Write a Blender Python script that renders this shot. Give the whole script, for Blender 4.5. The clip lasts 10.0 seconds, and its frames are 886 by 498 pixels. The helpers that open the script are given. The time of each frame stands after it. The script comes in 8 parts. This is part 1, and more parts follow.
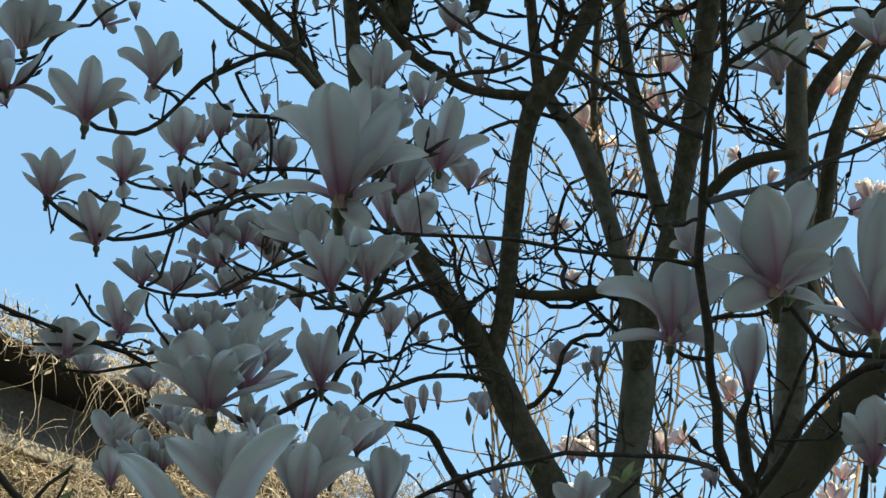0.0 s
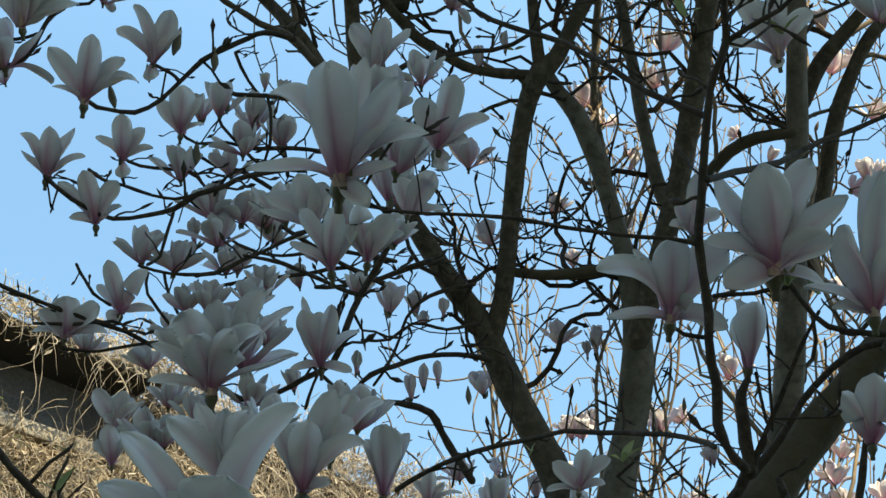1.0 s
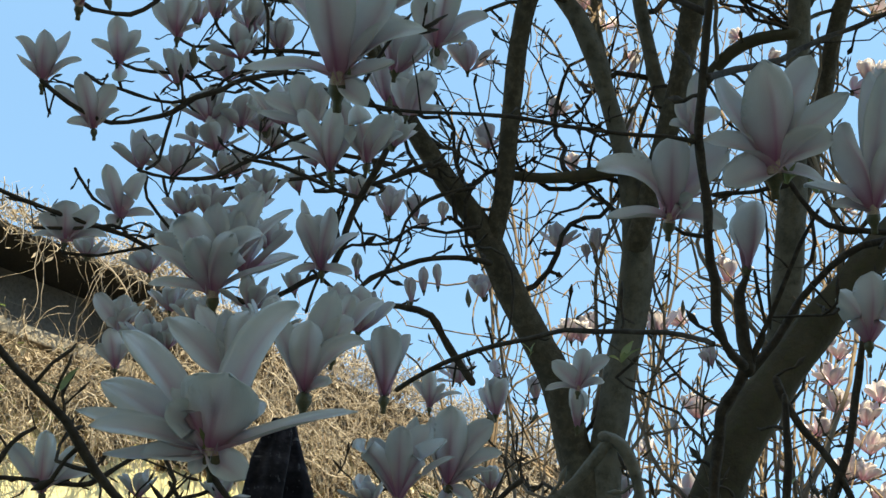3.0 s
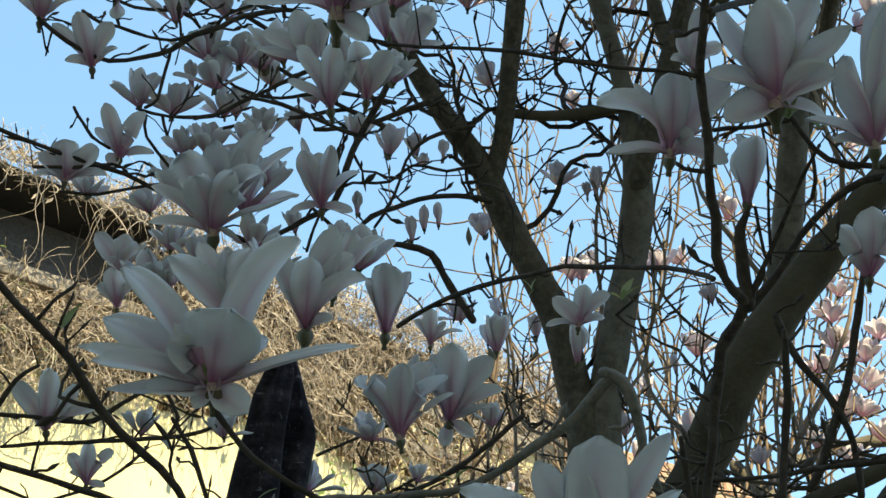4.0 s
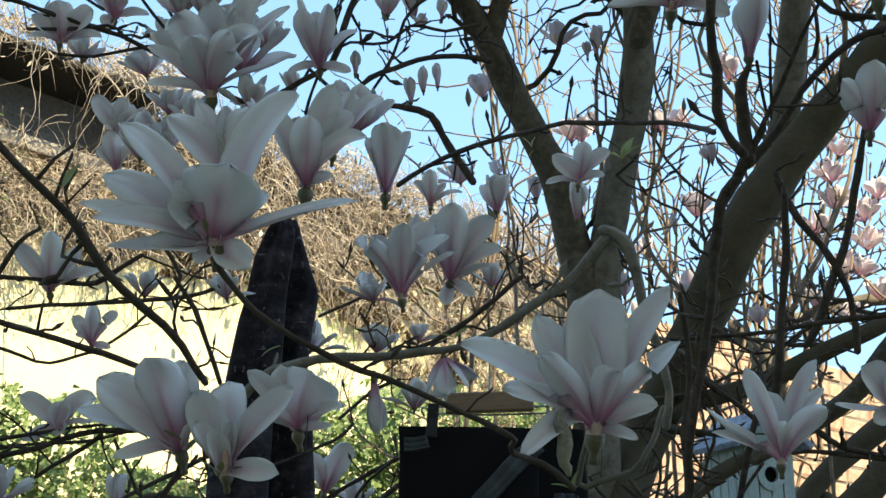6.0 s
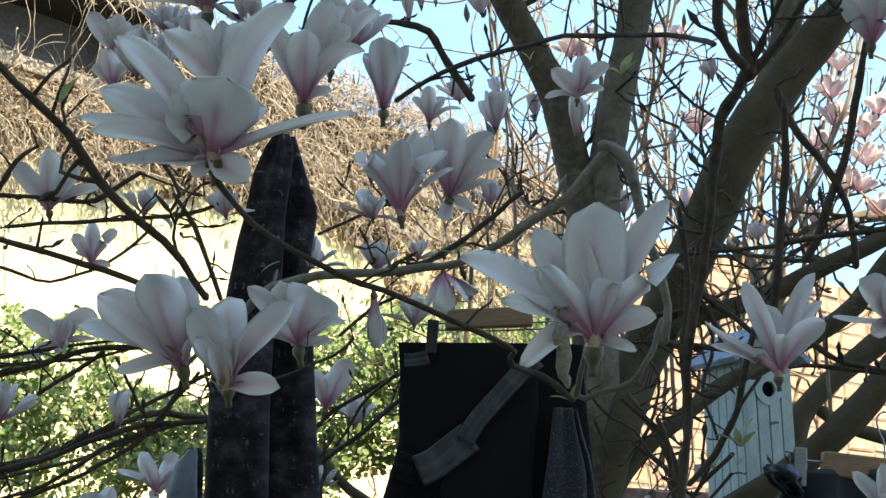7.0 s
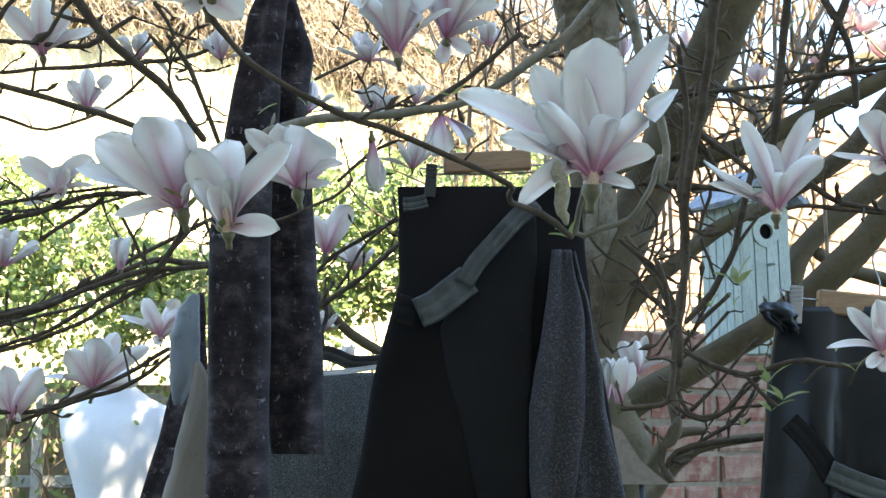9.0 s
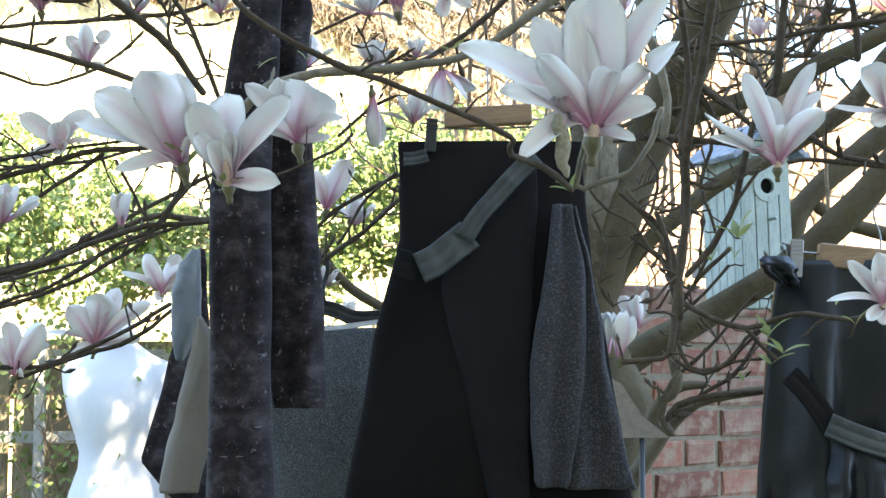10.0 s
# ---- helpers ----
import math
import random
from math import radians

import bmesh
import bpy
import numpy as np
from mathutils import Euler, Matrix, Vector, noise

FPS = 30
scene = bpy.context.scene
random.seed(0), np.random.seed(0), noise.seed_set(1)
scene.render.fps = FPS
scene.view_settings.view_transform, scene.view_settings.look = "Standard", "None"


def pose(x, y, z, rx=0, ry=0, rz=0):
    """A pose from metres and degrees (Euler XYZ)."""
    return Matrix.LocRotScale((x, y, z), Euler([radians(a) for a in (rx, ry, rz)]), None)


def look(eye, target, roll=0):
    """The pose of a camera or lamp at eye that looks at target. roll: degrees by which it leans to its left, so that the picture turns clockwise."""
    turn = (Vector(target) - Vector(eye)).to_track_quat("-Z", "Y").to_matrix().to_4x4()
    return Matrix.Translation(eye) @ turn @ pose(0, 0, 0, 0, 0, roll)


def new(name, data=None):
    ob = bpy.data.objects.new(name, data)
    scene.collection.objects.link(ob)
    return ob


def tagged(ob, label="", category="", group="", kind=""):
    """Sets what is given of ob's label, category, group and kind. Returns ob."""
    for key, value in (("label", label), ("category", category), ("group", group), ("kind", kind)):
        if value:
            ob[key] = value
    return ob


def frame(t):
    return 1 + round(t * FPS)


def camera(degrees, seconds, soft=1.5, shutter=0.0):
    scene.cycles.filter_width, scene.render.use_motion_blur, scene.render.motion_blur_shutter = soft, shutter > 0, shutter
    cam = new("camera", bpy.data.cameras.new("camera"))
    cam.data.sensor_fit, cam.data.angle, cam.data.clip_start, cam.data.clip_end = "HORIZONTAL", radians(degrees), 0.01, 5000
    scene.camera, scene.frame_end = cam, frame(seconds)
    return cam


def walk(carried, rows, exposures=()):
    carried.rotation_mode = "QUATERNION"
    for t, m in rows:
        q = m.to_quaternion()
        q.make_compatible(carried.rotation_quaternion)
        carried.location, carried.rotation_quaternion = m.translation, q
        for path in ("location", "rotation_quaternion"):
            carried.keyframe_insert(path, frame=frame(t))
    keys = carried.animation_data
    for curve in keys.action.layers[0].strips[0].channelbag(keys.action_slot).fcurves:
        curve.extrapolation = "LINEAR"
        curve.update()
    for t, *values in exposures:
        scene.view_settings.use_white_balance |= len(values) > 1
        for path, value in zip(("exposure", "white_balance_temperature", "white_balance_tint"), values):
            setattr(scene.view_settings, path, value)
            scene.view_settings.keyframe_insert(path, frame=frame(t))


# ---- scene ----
# The camera tilts down on its head: the lens sits 0.1 m in front of the pivot.
cam = camera(36.18, 10.0, soft=1.5)
PIVOT = (0.0, 0.0, 1.55)
ROWS = [
    (0.0, 29.372, 0.000, 2.206),
    (0.5, 29.178, -0.017, 2.178),
    (1.0, 28.528, -0.043, 2.131),
    (1.5, 27.927, -0.072, 2.059),
    (2.0, 27.018, -0.118, 1.938),
    (2.5, 26.017, -0.164, 1.844),
    (3.0, 24.605, -0.216, 1.777),
    (4.5, 20.824, -0.305, 1.434),
    (5.0, 19.392, -0.352, 1.325),
    (5.5, 18.005, -0.381, 1.166),
    (7.0, 13.119, -0.499, 0.717),
    (7.5, 11.378, -0.562, 0.532),
    (8.0, 9.494, -0.604, 0.369),
    (8.5, 8.099, -0.600, 0.265),
    (9.0, 6.824, -0.609, 0.149),
    (9.5, 5.568, -0.612, 0.078),
    (10.0, 5.000, -0.582, -0.001),
]


def tilt_pose(pitch, yaw, lean):
    turn = pose(*PIVOT, 90 + pitch, 0, yaw)
    return turn @ pose(0, 0, -0.1, 0, 0, lean)


walk(cam, [(t, tilt_pose(p, y, r)) for t, p, y, r in ROWS],
     exposures=[(0, 2.0, 8800, -7), (3, 2.08, 8900, -5), (5.5, 2.34, 8600, -3), (7, 2.75, 8400, 1), (8, 3.24, 8350, 2), (10, 4.14, 9050, 5)])

# ---- light ----
world = bpy.data.worlds.new("sky")
scene.world = world
world.use_nodes = True
wn = world.node_tree
sky = wn.nodes.new("ShaderNodeTexSky")
sky.sky_type = "NISHITA"
sky.sun_disc = False
sky.sun_elevation = radians(48)
SUN_AZ = 149
sky.sun_rotation = radians(SUN_AZ)
sky.air_density = 1.0
sky.dust_density = 0.5
sky.ozone_density = 0.8
sky.altitude = 600
sky_dir = wn.nodes.new("ShaderNodeTexCoord")
sky_lift = wn.nodes.new("ShaderNodeMapping")   # clear air: little paling towards the horizon
sky_lift.inputs["Location"].default_value = (0, 0, 0.35)
wn.links.new(sky_dir.outputs["Generated"], sky_lift.inputs[0])
wn.links.new(sky_lift.outputs[0], sky.inputs[0])
clear = wn.nodes.new("ShaderNodeHueSaturation")   # a deep, clear spring sky
clear.inputs["Saturation"].default_value = 1.13
wn.links.new(sky.outputs[0], clear.inputs["Color"])
wn.links.new(clear.outputs[0], wn.nodes["Background"].inputs[0])
wn.nodes["Background"].inputs[1].default_value = 0.15
sun_data = bpy.data.lights.new("sun", "SUN")
sun_data.energy = 2.3
sun_data.angle = radians(0.53)
sun_data.color = (1.0, 0.93, 0.82)
sun = new("sun", sun_data)
SUN_DIR = Vector((math.sin(radians(SUN_AZ)), math.cos(radians(SUN_AZ)), math.tan(radians(48)))).normalized()
sun.matrix_world = look(tuple(SUN_DIR * 30), (0, 0, 0))


# ---- materials ----
def material(name, rough=0.7, metal=0.0, spec=0.5):
    m = bpy.data.materials.new(name)
    m.use_nodes = True
    nt = m.node_tree
    b = nt.nodes["Principled BSDF"]
    b.inputs["Roughness"].default_value = rough
    b.inputs["Metallic"].default_value = metal
    b.inputs["Specular IOR Level"].default_value = spec
    return m, nt, b


def ramp(nt, stops, fac=None):
    r = nt.nodes.new("ShaderNodeValToRGB")
    els = r.color_ramp.elements
    while len(els) < len(stops):
        els.new(0.5)
    for e, (p, c) in zip(els, stops):
        e.position, e.color = p, (*c, 1)
    if fac is not None:
        nt.links.new(fac, r.inputs[0])
    return r.outputs[0]


def noise_tex(nt, scale, detail=4, rough=0.6, coords="Object", stretch=None):
    tc = nt.nodes.new("ShaderNodeTexCoord")
    n = nt.nodes.new("ShaderNodeTexNoise")
    n.inputs["Scale"].default_value = scale
    n.inputs["Detail"].default_value = detail
    n.inputs["Roughness"].default_value = rough
    src = tc.outputs[coords]
    if stretch:
        mp = nt.nodes.new("ShaderNodeMapping")
        mp.inputs["Scale"].default_value = stretch
        nt.links.new(src, mp.inputs[0])
        src = mp.outputs[0]
    nt.links.new(src, n.inputs["Vector"])
    return n.outputs["Fac"]


def mix(nt, a, b, fac, kind="MIX"):
    m = nt.nodes.new("ShaderNodeMix")
    m.data_type, m.blend_type = "RGBA", kind
    for v, i in ((fac, 0), (a, 6), (b, 7)):
        if isinstance(v, (int, float)):
            m.inputs[i].default_value = v
        elif isinstance(v, tuple):
            m.inputs[i].default_value = (*v, 1)
        else:
            nt.links.new(v, m.inputs[i])
    return m.outputs[2]


def bump(nt, b, height, strength=0.4, distance=0.01):
    n = nt.nodes.new("ShaderNodeBump")
    n.inputs["Strength"].default_value = strength
    n.inputs["Distance"].default_value = distance
    nt.links.new(height, n.inputs["Height"])
    nt.links.new(n.outputs[0], b.inputs["Normal"])


def two_scale(name, c1, c2, c3, s1, s2, rough=0.8, relief=0.4, dist=0.01, stretch=None, spec=0.4, metal=0.0):
    """Broad blotches between c1 and c2 with fine c3 grain, and relief."""
    m, nt, b = material(name, rough, metal, spec)
    big = noise_tex(nt, s1, 3, 0.6, "Object", stretch)
    fine = noise_tex(nt, s2, 6, 0.7, "Object", stretch)
    base = ramp(nt, [(0.35, c1), (0.65, c2)], big)
    grain = ramp(nt, [(0.45, (0, 0, 0)), (0.7, (1, 1, 1))], fine)
    nt.links.new(mix(nt, base, c3, grain), b.inputs["Base Color"])
    bump(nt, b, fine, relief, dist)
    return m


def petal_material(name, streak_c, pale, blush):
    m, nt, b = material(name, 0.55, 0.0, 0.35)
    uv = nt.nodes.new("ShaderNodeUVMap")
    sep = nt.nodes.new("ShaderNodeSeparateXYZ")
    nt.links.new(uv.outputs[0], sep.inputs[0])
    # u: across from the midrib (0) to the rim (1); v: from base to tip
    along = ramp(nt, [(0.0, (1, 1, 1)), (0.22, (0.8, 0.8, 0.8)), (0.6, (0.6, 0.6, 0.6)), (0.97, (0.05, 0.05, 0.05))], sep.outputs[1])
    rib = ramp(nt, [(0.0, (0.9, 0.9, 0.9)), (0.14, (0.55, 0.55, 0.55)), (0.5, (0.16, 0.16, 0.16)), (1.0, (0.02, 0.02, 0.02))], sep.outputs[0])
    pig = mix(nt, along, rib, 1.0, "MULTIPLY")
    base_blush = ramp(nt, [(0.0, (1, 1, 1)), (0.2, (0.8, 0.8, 0.8)), (0.4, (0.16, 0.16, 0.16)), (0.6, (0, 0, 0))], sep.outputs[1])
    cloud = noise_tex(nt, 30, 4)
    soft = ramp(nt, [(0.35, pale), (0.7, tuple(c * 0.93 for c in pale))], cloud)
    c = mix(nt, soft, blush, base_blush)
    c = mix(nt, c, streak_c, pig)
    info = nt.nodes.new("ShaderNodeObjectInfo")
    c = mix(nt, c, mix(nt, c, blush, 0.09), info.outputs["Random"])
    veins = nt.nodes.new("ShaderNodeTexWave")
    veins.inputs["Scale"].default_value = 5.0
    veins.inputs["Distortion"].default_value = 2.5
    veins.inputs["Detail"].default_value = 3
    nt.links.new(uv.outputs[0], veins.inputs[0])
    bump(nt, b, veins.outputs["Fac"], 0.22, 0.0012)
    nt.links.new(c, b.inputs["Base Color"])
    tr = nt.nodes.new("ShaderNodeBsdfTranslucent")
    nt.links.new(c, tr.inputs[0])
    ms = nt.nodes.new("ShaderNodeMixShader")
    ms.inputs[0].default_value = 0.32
    nt.links.new(b.outputs[0], ms.inputs[1])
    nt.links.new(tr.outputs[0], ms.inputs[2])
    nt.links.new(ms.outputs[0], nt.nodes["Material Output"].inputs[0])
    return m


def leaf_material(name, a, bcol, trans=0.4):
    m, nt, b = material(name, 0.5, 0.0, 0.4)
    geo = nt.nodes.new("ShaderNodeNewGeometry")
    c = ramp(nt, [(0.0, a), (0.6, bcol), (1.0, tuple(0.5 * x + 0.5 * y for x, y in zip(a, bcol)))], geo.outputs["Random Per Island"])
    c = mix(nt, c, tuple(x * 0.6 for x in a), noise_tex(nt, 60, 3), "MIX")
    nt.links.new(c, b.inputs["Base Color"])
    tr = nt.nodes.new("ShaderNodeBsdfTranslucent")
    nt.links.new(c, tr.inputs[0])
    ms = nt.nodes.new("ShaderNodeMixShader")
    ms.inputs[0].default_value = trans
    nt.links.new(b.outputs[0], ms.inputs[1])
    nt.links.new(tr.outputs[0], ms.inputs[2])
    nt.links.new(ms.outputs[0], nt.nodes["Material Output"].inputs[0])
    return m


PETAL = petal_material("petal", (0.44, 0.10, 0.23), (0.78, 0.775, 0.745), (0.58, 0.27, 0.37))
PETAL_IN = petal_material("petal_inside", (0.66, 0.44, 0.52), (0.78, 0.775, 0.75), (0.70, 0.52, 0.59))
PINK_PETAL = petal_material("pink_petal", (0.66, 0.28, 0.42), (0.88, 0.83, 0.84), (0.80, 0.54, 0.63))
BARK = two_scale("bark", (0.062, 0.047, 0.032), (0.098, 0.077, 0.053), (0.155, 0.127, 0.089), 9, 55, 0.85, 0.8, 0.006, spec=0.15)
PALE_BARK = two_scale("lichen_bark", (0.13, 0.112, 0.085), (0.21, 0.18, 0.142), (0.085, 0.072, 0.05), 7, 40, 0.85, 0.8, 0.006, spec=0.15)
MOSS_BARK = two_scale("mossy_bark", (0.068, 0.052, 0.034), (0.11, 0.086, 0.058), (0.09, 0.078, 0.042), 8, 45, 0.9, 0.8, 0.006, spec=0.15)
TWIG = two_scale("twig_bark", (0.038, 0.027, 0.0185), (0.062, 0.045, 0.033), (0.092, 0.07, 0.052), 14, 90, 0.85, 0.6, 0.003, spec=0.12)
# lit copy of the twig bark: sunlight is painted in as paler tan
SUN_TINTED_TWIG = two_scale("sun_tinted_twig", (0.20, 0.135, 0.09), (0.32, 0.235, 0.165), (0.13, 0.09, 0.065), 6, 40, 0.8, 0.4, 0.003)
BUD_SCALE = two_scale("bud_scale", (0.13, 0.11, 0.07), (0.20, 0.175, 0.12), (0.28, 0.25, 0.19), 40, 220, 0.9, 0.6, 0.001)
CALYX = two_scale("green_calyx", (0.075, 0.075, 0.03), (0.12, 0.10, 0.045), (0.09, 0.055, 0.035), 40, 160, 0.6, 0.3, 0.001)
STAMEN = two_scale("stamen_cone", (0.42, 0.16, 0.22), (0.55, 0.42, 0.25), (0.6, 0.55, 0.4), 90, 300, 0.7, 0.5, 0.002)
YOUNG_LEAF = leaf_material("young_leaf", (0.24, 0.28, 0.085), (0.33, 0.34, 0.15), 0.35)
IVY = leaf_material("ivy_leaf", (0.15, 0.24, 0.07), (0.38, 0.45, 0.19), 0.35)
STRAW = leaf_material("dry_stem", (0.31, 0.235, 0.175), (0.74, 0.63, 0.51), 0.1)
# brown of the shadow between the climber stems, painted on leaf scraps
GAP_SHADE = leaf_material("gap_shade_leaf", (0.10, 0.065, 0.04), (0.26, 0.17, 0.10), 0.15)
CREAM = two_scale("cream_render", (0.74, 0.64, 0.36), (0.80, 0.71, 0.44), (0.64, 0.55, 0.32), 1.3, 60, 0.9, 0.3, 0.004)
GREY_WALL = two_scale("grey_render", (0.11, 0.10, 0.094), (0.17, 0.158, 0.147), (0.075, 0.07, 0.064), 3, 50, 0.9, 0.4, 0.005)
DARK_ROOF = two_scale("dark_felt", (0.02, 0.019, 0.018), (0.035, 0.032, 0.03), (0.05, 0.045, 0.04), 3, 70, 0.95, 0.3, 0.003)
OLD_TIMBER = two_scale("weathered_timber", (0.28, 0.24, 0.20), (0.38, 0.34, 0.29), (0.20, 0.17, 0.14), 3, 30, 0.85, 0.4, 0.004, (1, 1, 8))
FENCE_WOOD = two_scale("fence_board", (0.24, 0.20, 0.145), (0.33, 0.285, 0.22), (0.16, 0.13, 0.09), 2.5, 22, 0.85, 0.5, 0.004, (6, 6, 0.6))
TRELLIS = two_scale("pale_trellis_paint", (0.36, 0.37, 0.39), (0.46, 0.47, 0.48), (0.28, 0.27, 0.25), 6, 40, 0.7, 0.3, 0.002)
SOIL = two_scale("garden_ground", (0.10, 0.11, 0.05), (0.16, 0.14, 0.08), (0.07, 0.06, 0.04), 1.5, 25, 0.95, 0.6, 0.02)
# warm tone chosen for the light this unseen wall bounces onto the petals
BOUNCE_WALL = two_scale("warm_bounce_render", (0.66, 0.56, 0.42), (0.74, 0.64, 0.50), (0.55, 0.46, 0.35), 1, 30, 0.9, 0.2, 0.004)
MORTAR = two_scale("mortar", (0.20, 0.165, 0.125), (0.26, 0.22, 0.17), (0.14, 0.12, 0.095), 6, 60, 0.95, 0.5, 0.004)
CARD = two_scale("brown_board", (0.25, 0.20, 0.16), (0.31, 0.25, 0.20), (0.2, 0.16, 0.13), 5, 60, 0.8, 0.1, 0.002)


def brick_material(name, a, b_, c_, dirt):
    m, nt, b = material(name, 0.9, 0, 0.3)
    info = nt.nodes.new("ShaderNodeObjectInfo")
    c = ramp(nt, [(0.0, a), (0.45, b_), (1.0, c_)], info.outputs["Random"])
    n = noise_tex(nt, 19, 6, 0.65)
    f = noise_tex(nt, 90, 5, 0.7)
    c = mix(nt, c, dirt, ramp(nt, [(0.48, (0, 0, 0)), (0.62, (0.8, 0.8, 0.8))], n))
    nt.links.new(c, b.inputs["Base Color"])
    bump(nt, b, f, 0.7, 0.004)
    return m


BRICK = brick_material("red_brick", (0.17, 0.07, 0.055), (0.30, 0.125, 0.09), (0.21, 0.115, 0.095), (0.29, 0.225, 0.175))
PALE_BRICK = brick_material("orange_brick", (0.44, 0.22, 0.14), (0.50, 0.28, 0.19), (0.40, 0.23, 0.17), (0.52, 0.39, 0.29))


def cloth_material(name, a, b_, fleck, s1, s2, rough, sheen=0.0, lo=0.55, hi=0.72, weave=900, spec=0.2):
    m, nt, b = material(name, rough, 0, spec)
    b.inputs["Sheen Weight"].default_value = sheen
    big = noise_tex(nt, s1, 3)
    fine = noise_tex(nt, s2, 5, 0.75)
    c = ramp(nt, [(0.35, a), (0.65, b_)], big)
    c = mix(nt, c, fleck, ramp(nt, [(lo, (0, 0, 0)), (hi, (1, 1, 1))], fine))
    nt.links.new(c, b.inputs["Base Color"])
    w = noise_tex(nt, weave, 2)
    bump(nt, b, w, 0.35, 0.001)
    return m


BLACK_WOOL = cloth_material("black_wool", (0.0073, 0.006, 0.0057), (0.0116, 0.0097, 0.0092), (0.017, 0.0143, 0.0136), 4, 300, 0.95, spec=0.04)
BLACK_FACING = cloth_material("black_facing", (0.0096, 0.0086, 0.0088), (0.0138, 0.0124, 0.0127), (0.0195, 0.0178, 0.0182), 5, 300, 0.9, spec=0.08)
TWEED = cloth_material("grey_tweed", (0.021, 0.0195, 0.0215), (0.032, 0.029, 0.032), (0.09, 0.082, 0.088), 9, 300, 0.95, 0.04, 0.5, 0.64)
PEPPER = cloth_material("salt_and_pepper_tweed", (0.022, 0.024, 0.025), (0.04, 0.042, 0.043), (0.17, 0.178, 0.178), 12, 760, 0.95, 0.0, 0.5, 0.6)


def velvet_material():
    """Dark crushed velvet with a faded print, mirrored about the leg's crease."""
    m, nt, b = material("printed_velvet", 0.9, 0, 0.06)
    b.inputs["Sheen Weight"].default_value = 0.06
    tc = nt.nodes.new("ShaderNodeTexCoord")
    sep = nt.nodes.new("ShaderNodeSeparateXYZ")
    nt.links.new(tc.outputs["Object"], sep.inputs[0])
    add = nt.nodes.new("ShaderNodeMath")
    add.operation, add.inputs[1].default_value = "ADD", 0.036
    nt.links.new(sep.outputs[0], add.inputs[0])
    ab = nt.nodes.new("ShaderNodeMath")
    ab.operation = "ABSOLUTE"
    nt.links.new(add.outputs[0], ab.inputs[0])
    com = nt.nodes.new("ShaderNodeCombineXYZ")
    nt.links.new(ab.outputs[0], com.inputs[0])
    nt.links.new(sep.outputs[2], com.inputs[2])

    def print_noise(scale, stretch, detail):
        mp = nt.nodes.new("ShaderNodeMapping")
        mp.inputs["Scale"].default_value = stretch
        n = nt.nodes.new("ShaderNodeTexNoise")
        n.inputs["Scale"].default_value, n.inputs["Detail"].default_value, n.inputs["Roughness"].default_value = scale, detail, 0.7
        nt.links.new(com.outputs[0], mp.inputs[0])
        nt.links.new(mp.outputs[0], n.inputs["Vector"])
        return n.outputs["Fac"]

    bands = print_noise(24, (0.9, 1, 1.2), 4)
    flecks = print_noise(75, (1.5, 1, 0.8), 4)
    dashes = print_noise(60, (0.35, 1, 1.6), 2)
    c = ramp(nt, [(0.38, (0.0095, 0.007, 0.0078)), (0.52, (0.023, 0.0175, 0.0195)), (0.68, (0.058, 0.049, 0.053))], bands)
    c = mix(nt, c, (0.24, 0.23, 0.25), ramp(nt, [(0.60, (0, 0, 0)), (0.76, (0.9, 0.9, 0.9))], flecks))
    c = mix(nt, c, (0.15, 0.135, 0.14), ramp(nt, [(0.68, (0, 0, 0)), (0.72, (0.7, 0.7, 0.7))], dashes))
    nt.links.new(c, b.inputs["Base Color"])
    bump(nt, b, noise_tex(nt, 260, 3), 0.4, 0.0015)
    return m


VELVET = velvet_material()
SATIN = cloth_material("grey_satin_band", (0.022, 0.025, 0.025), (0.043, 0.047, 0.047), (0.075, 0.08, 0.078), 18, 70, 0.5, 0.0, 0.55, 0.75, 500, 0.4)
LEATHER = cloth_material("black_coated_cloth", (0.004, 0.0044, 0.0055), (0.007, 0.0075, 0.009), (0.012, 0.013, 0.015), 7, 90, 0.34, 0.0, 0.6, 0.8, 300, 0.22)
TAN_LINING = cloth_material("taupe_lining", (0.14, 0.118, 0.10), (0.175, 0.148, 0.128), (0.11, 0.094, 0.08), 4, 200, 0.6)
BLUE_LINING = cloth_material("pale_blue_lining", (0.13, 0.15, 0.175), (0.18, 0.205, 0.235), (0.10, 0.115, 0.135), 9, 60, 0.45)
WHITE_SHEET = cloth_material("white_jersey", (0.52, 0.53, 0.57), (0.60, 0.61, 0.64), (0.46, 0.47, 0.51), 4, 150, 0.7)
HANGER_WOOD = two_scale("hanger_wood", (0.20, 0.115, 0.065), (0.26, 0.16, 0.09), (0.15, 0.085, 0.05), 6, 40, 0.5, 0.15, 0.002, (1, 8, 8))
CHROME, _nt, _b = material("steel", 0.25, 1.0)
_b.inputs["Base Color"].default_value = (0.22, 0.22, 0.23, 1)
bump(_nt, _b, noise_tex(_nt, 120, 3), 0.1, 0.001)
BLACK_PLASTIC, _nt, _b = material("black_plastic", 0.4)
_b.inputs["Base Color"].default_value = (0.008, 0.008, 0.0085, 1)
bump(_nt, _b, noise_tex(_nt, 200, 3), 0.1, 0.001)
NEST_PAINT = two_scale("pale_green_paint", (0.34, 0.41, 0.385), (0.41, 0.48, 0.45), (0.25, 0.29, 0.27), 8, 60, 0.7, 0.3, 0.002, (4, 4, 1))
NEST_ROOF = two_scale("blue_grey_felt", (0.20, 0.25, 0.32), (0.38, 0.43, 0.50), (0.12, 0.15, 0.2), 22, 90, 0.8, 0.5, 0.003)
# near-black that stands in for the shade inside the bird box
HOLE_SHADE, _nt, _b = material("painted_hole_shade", 0.95)
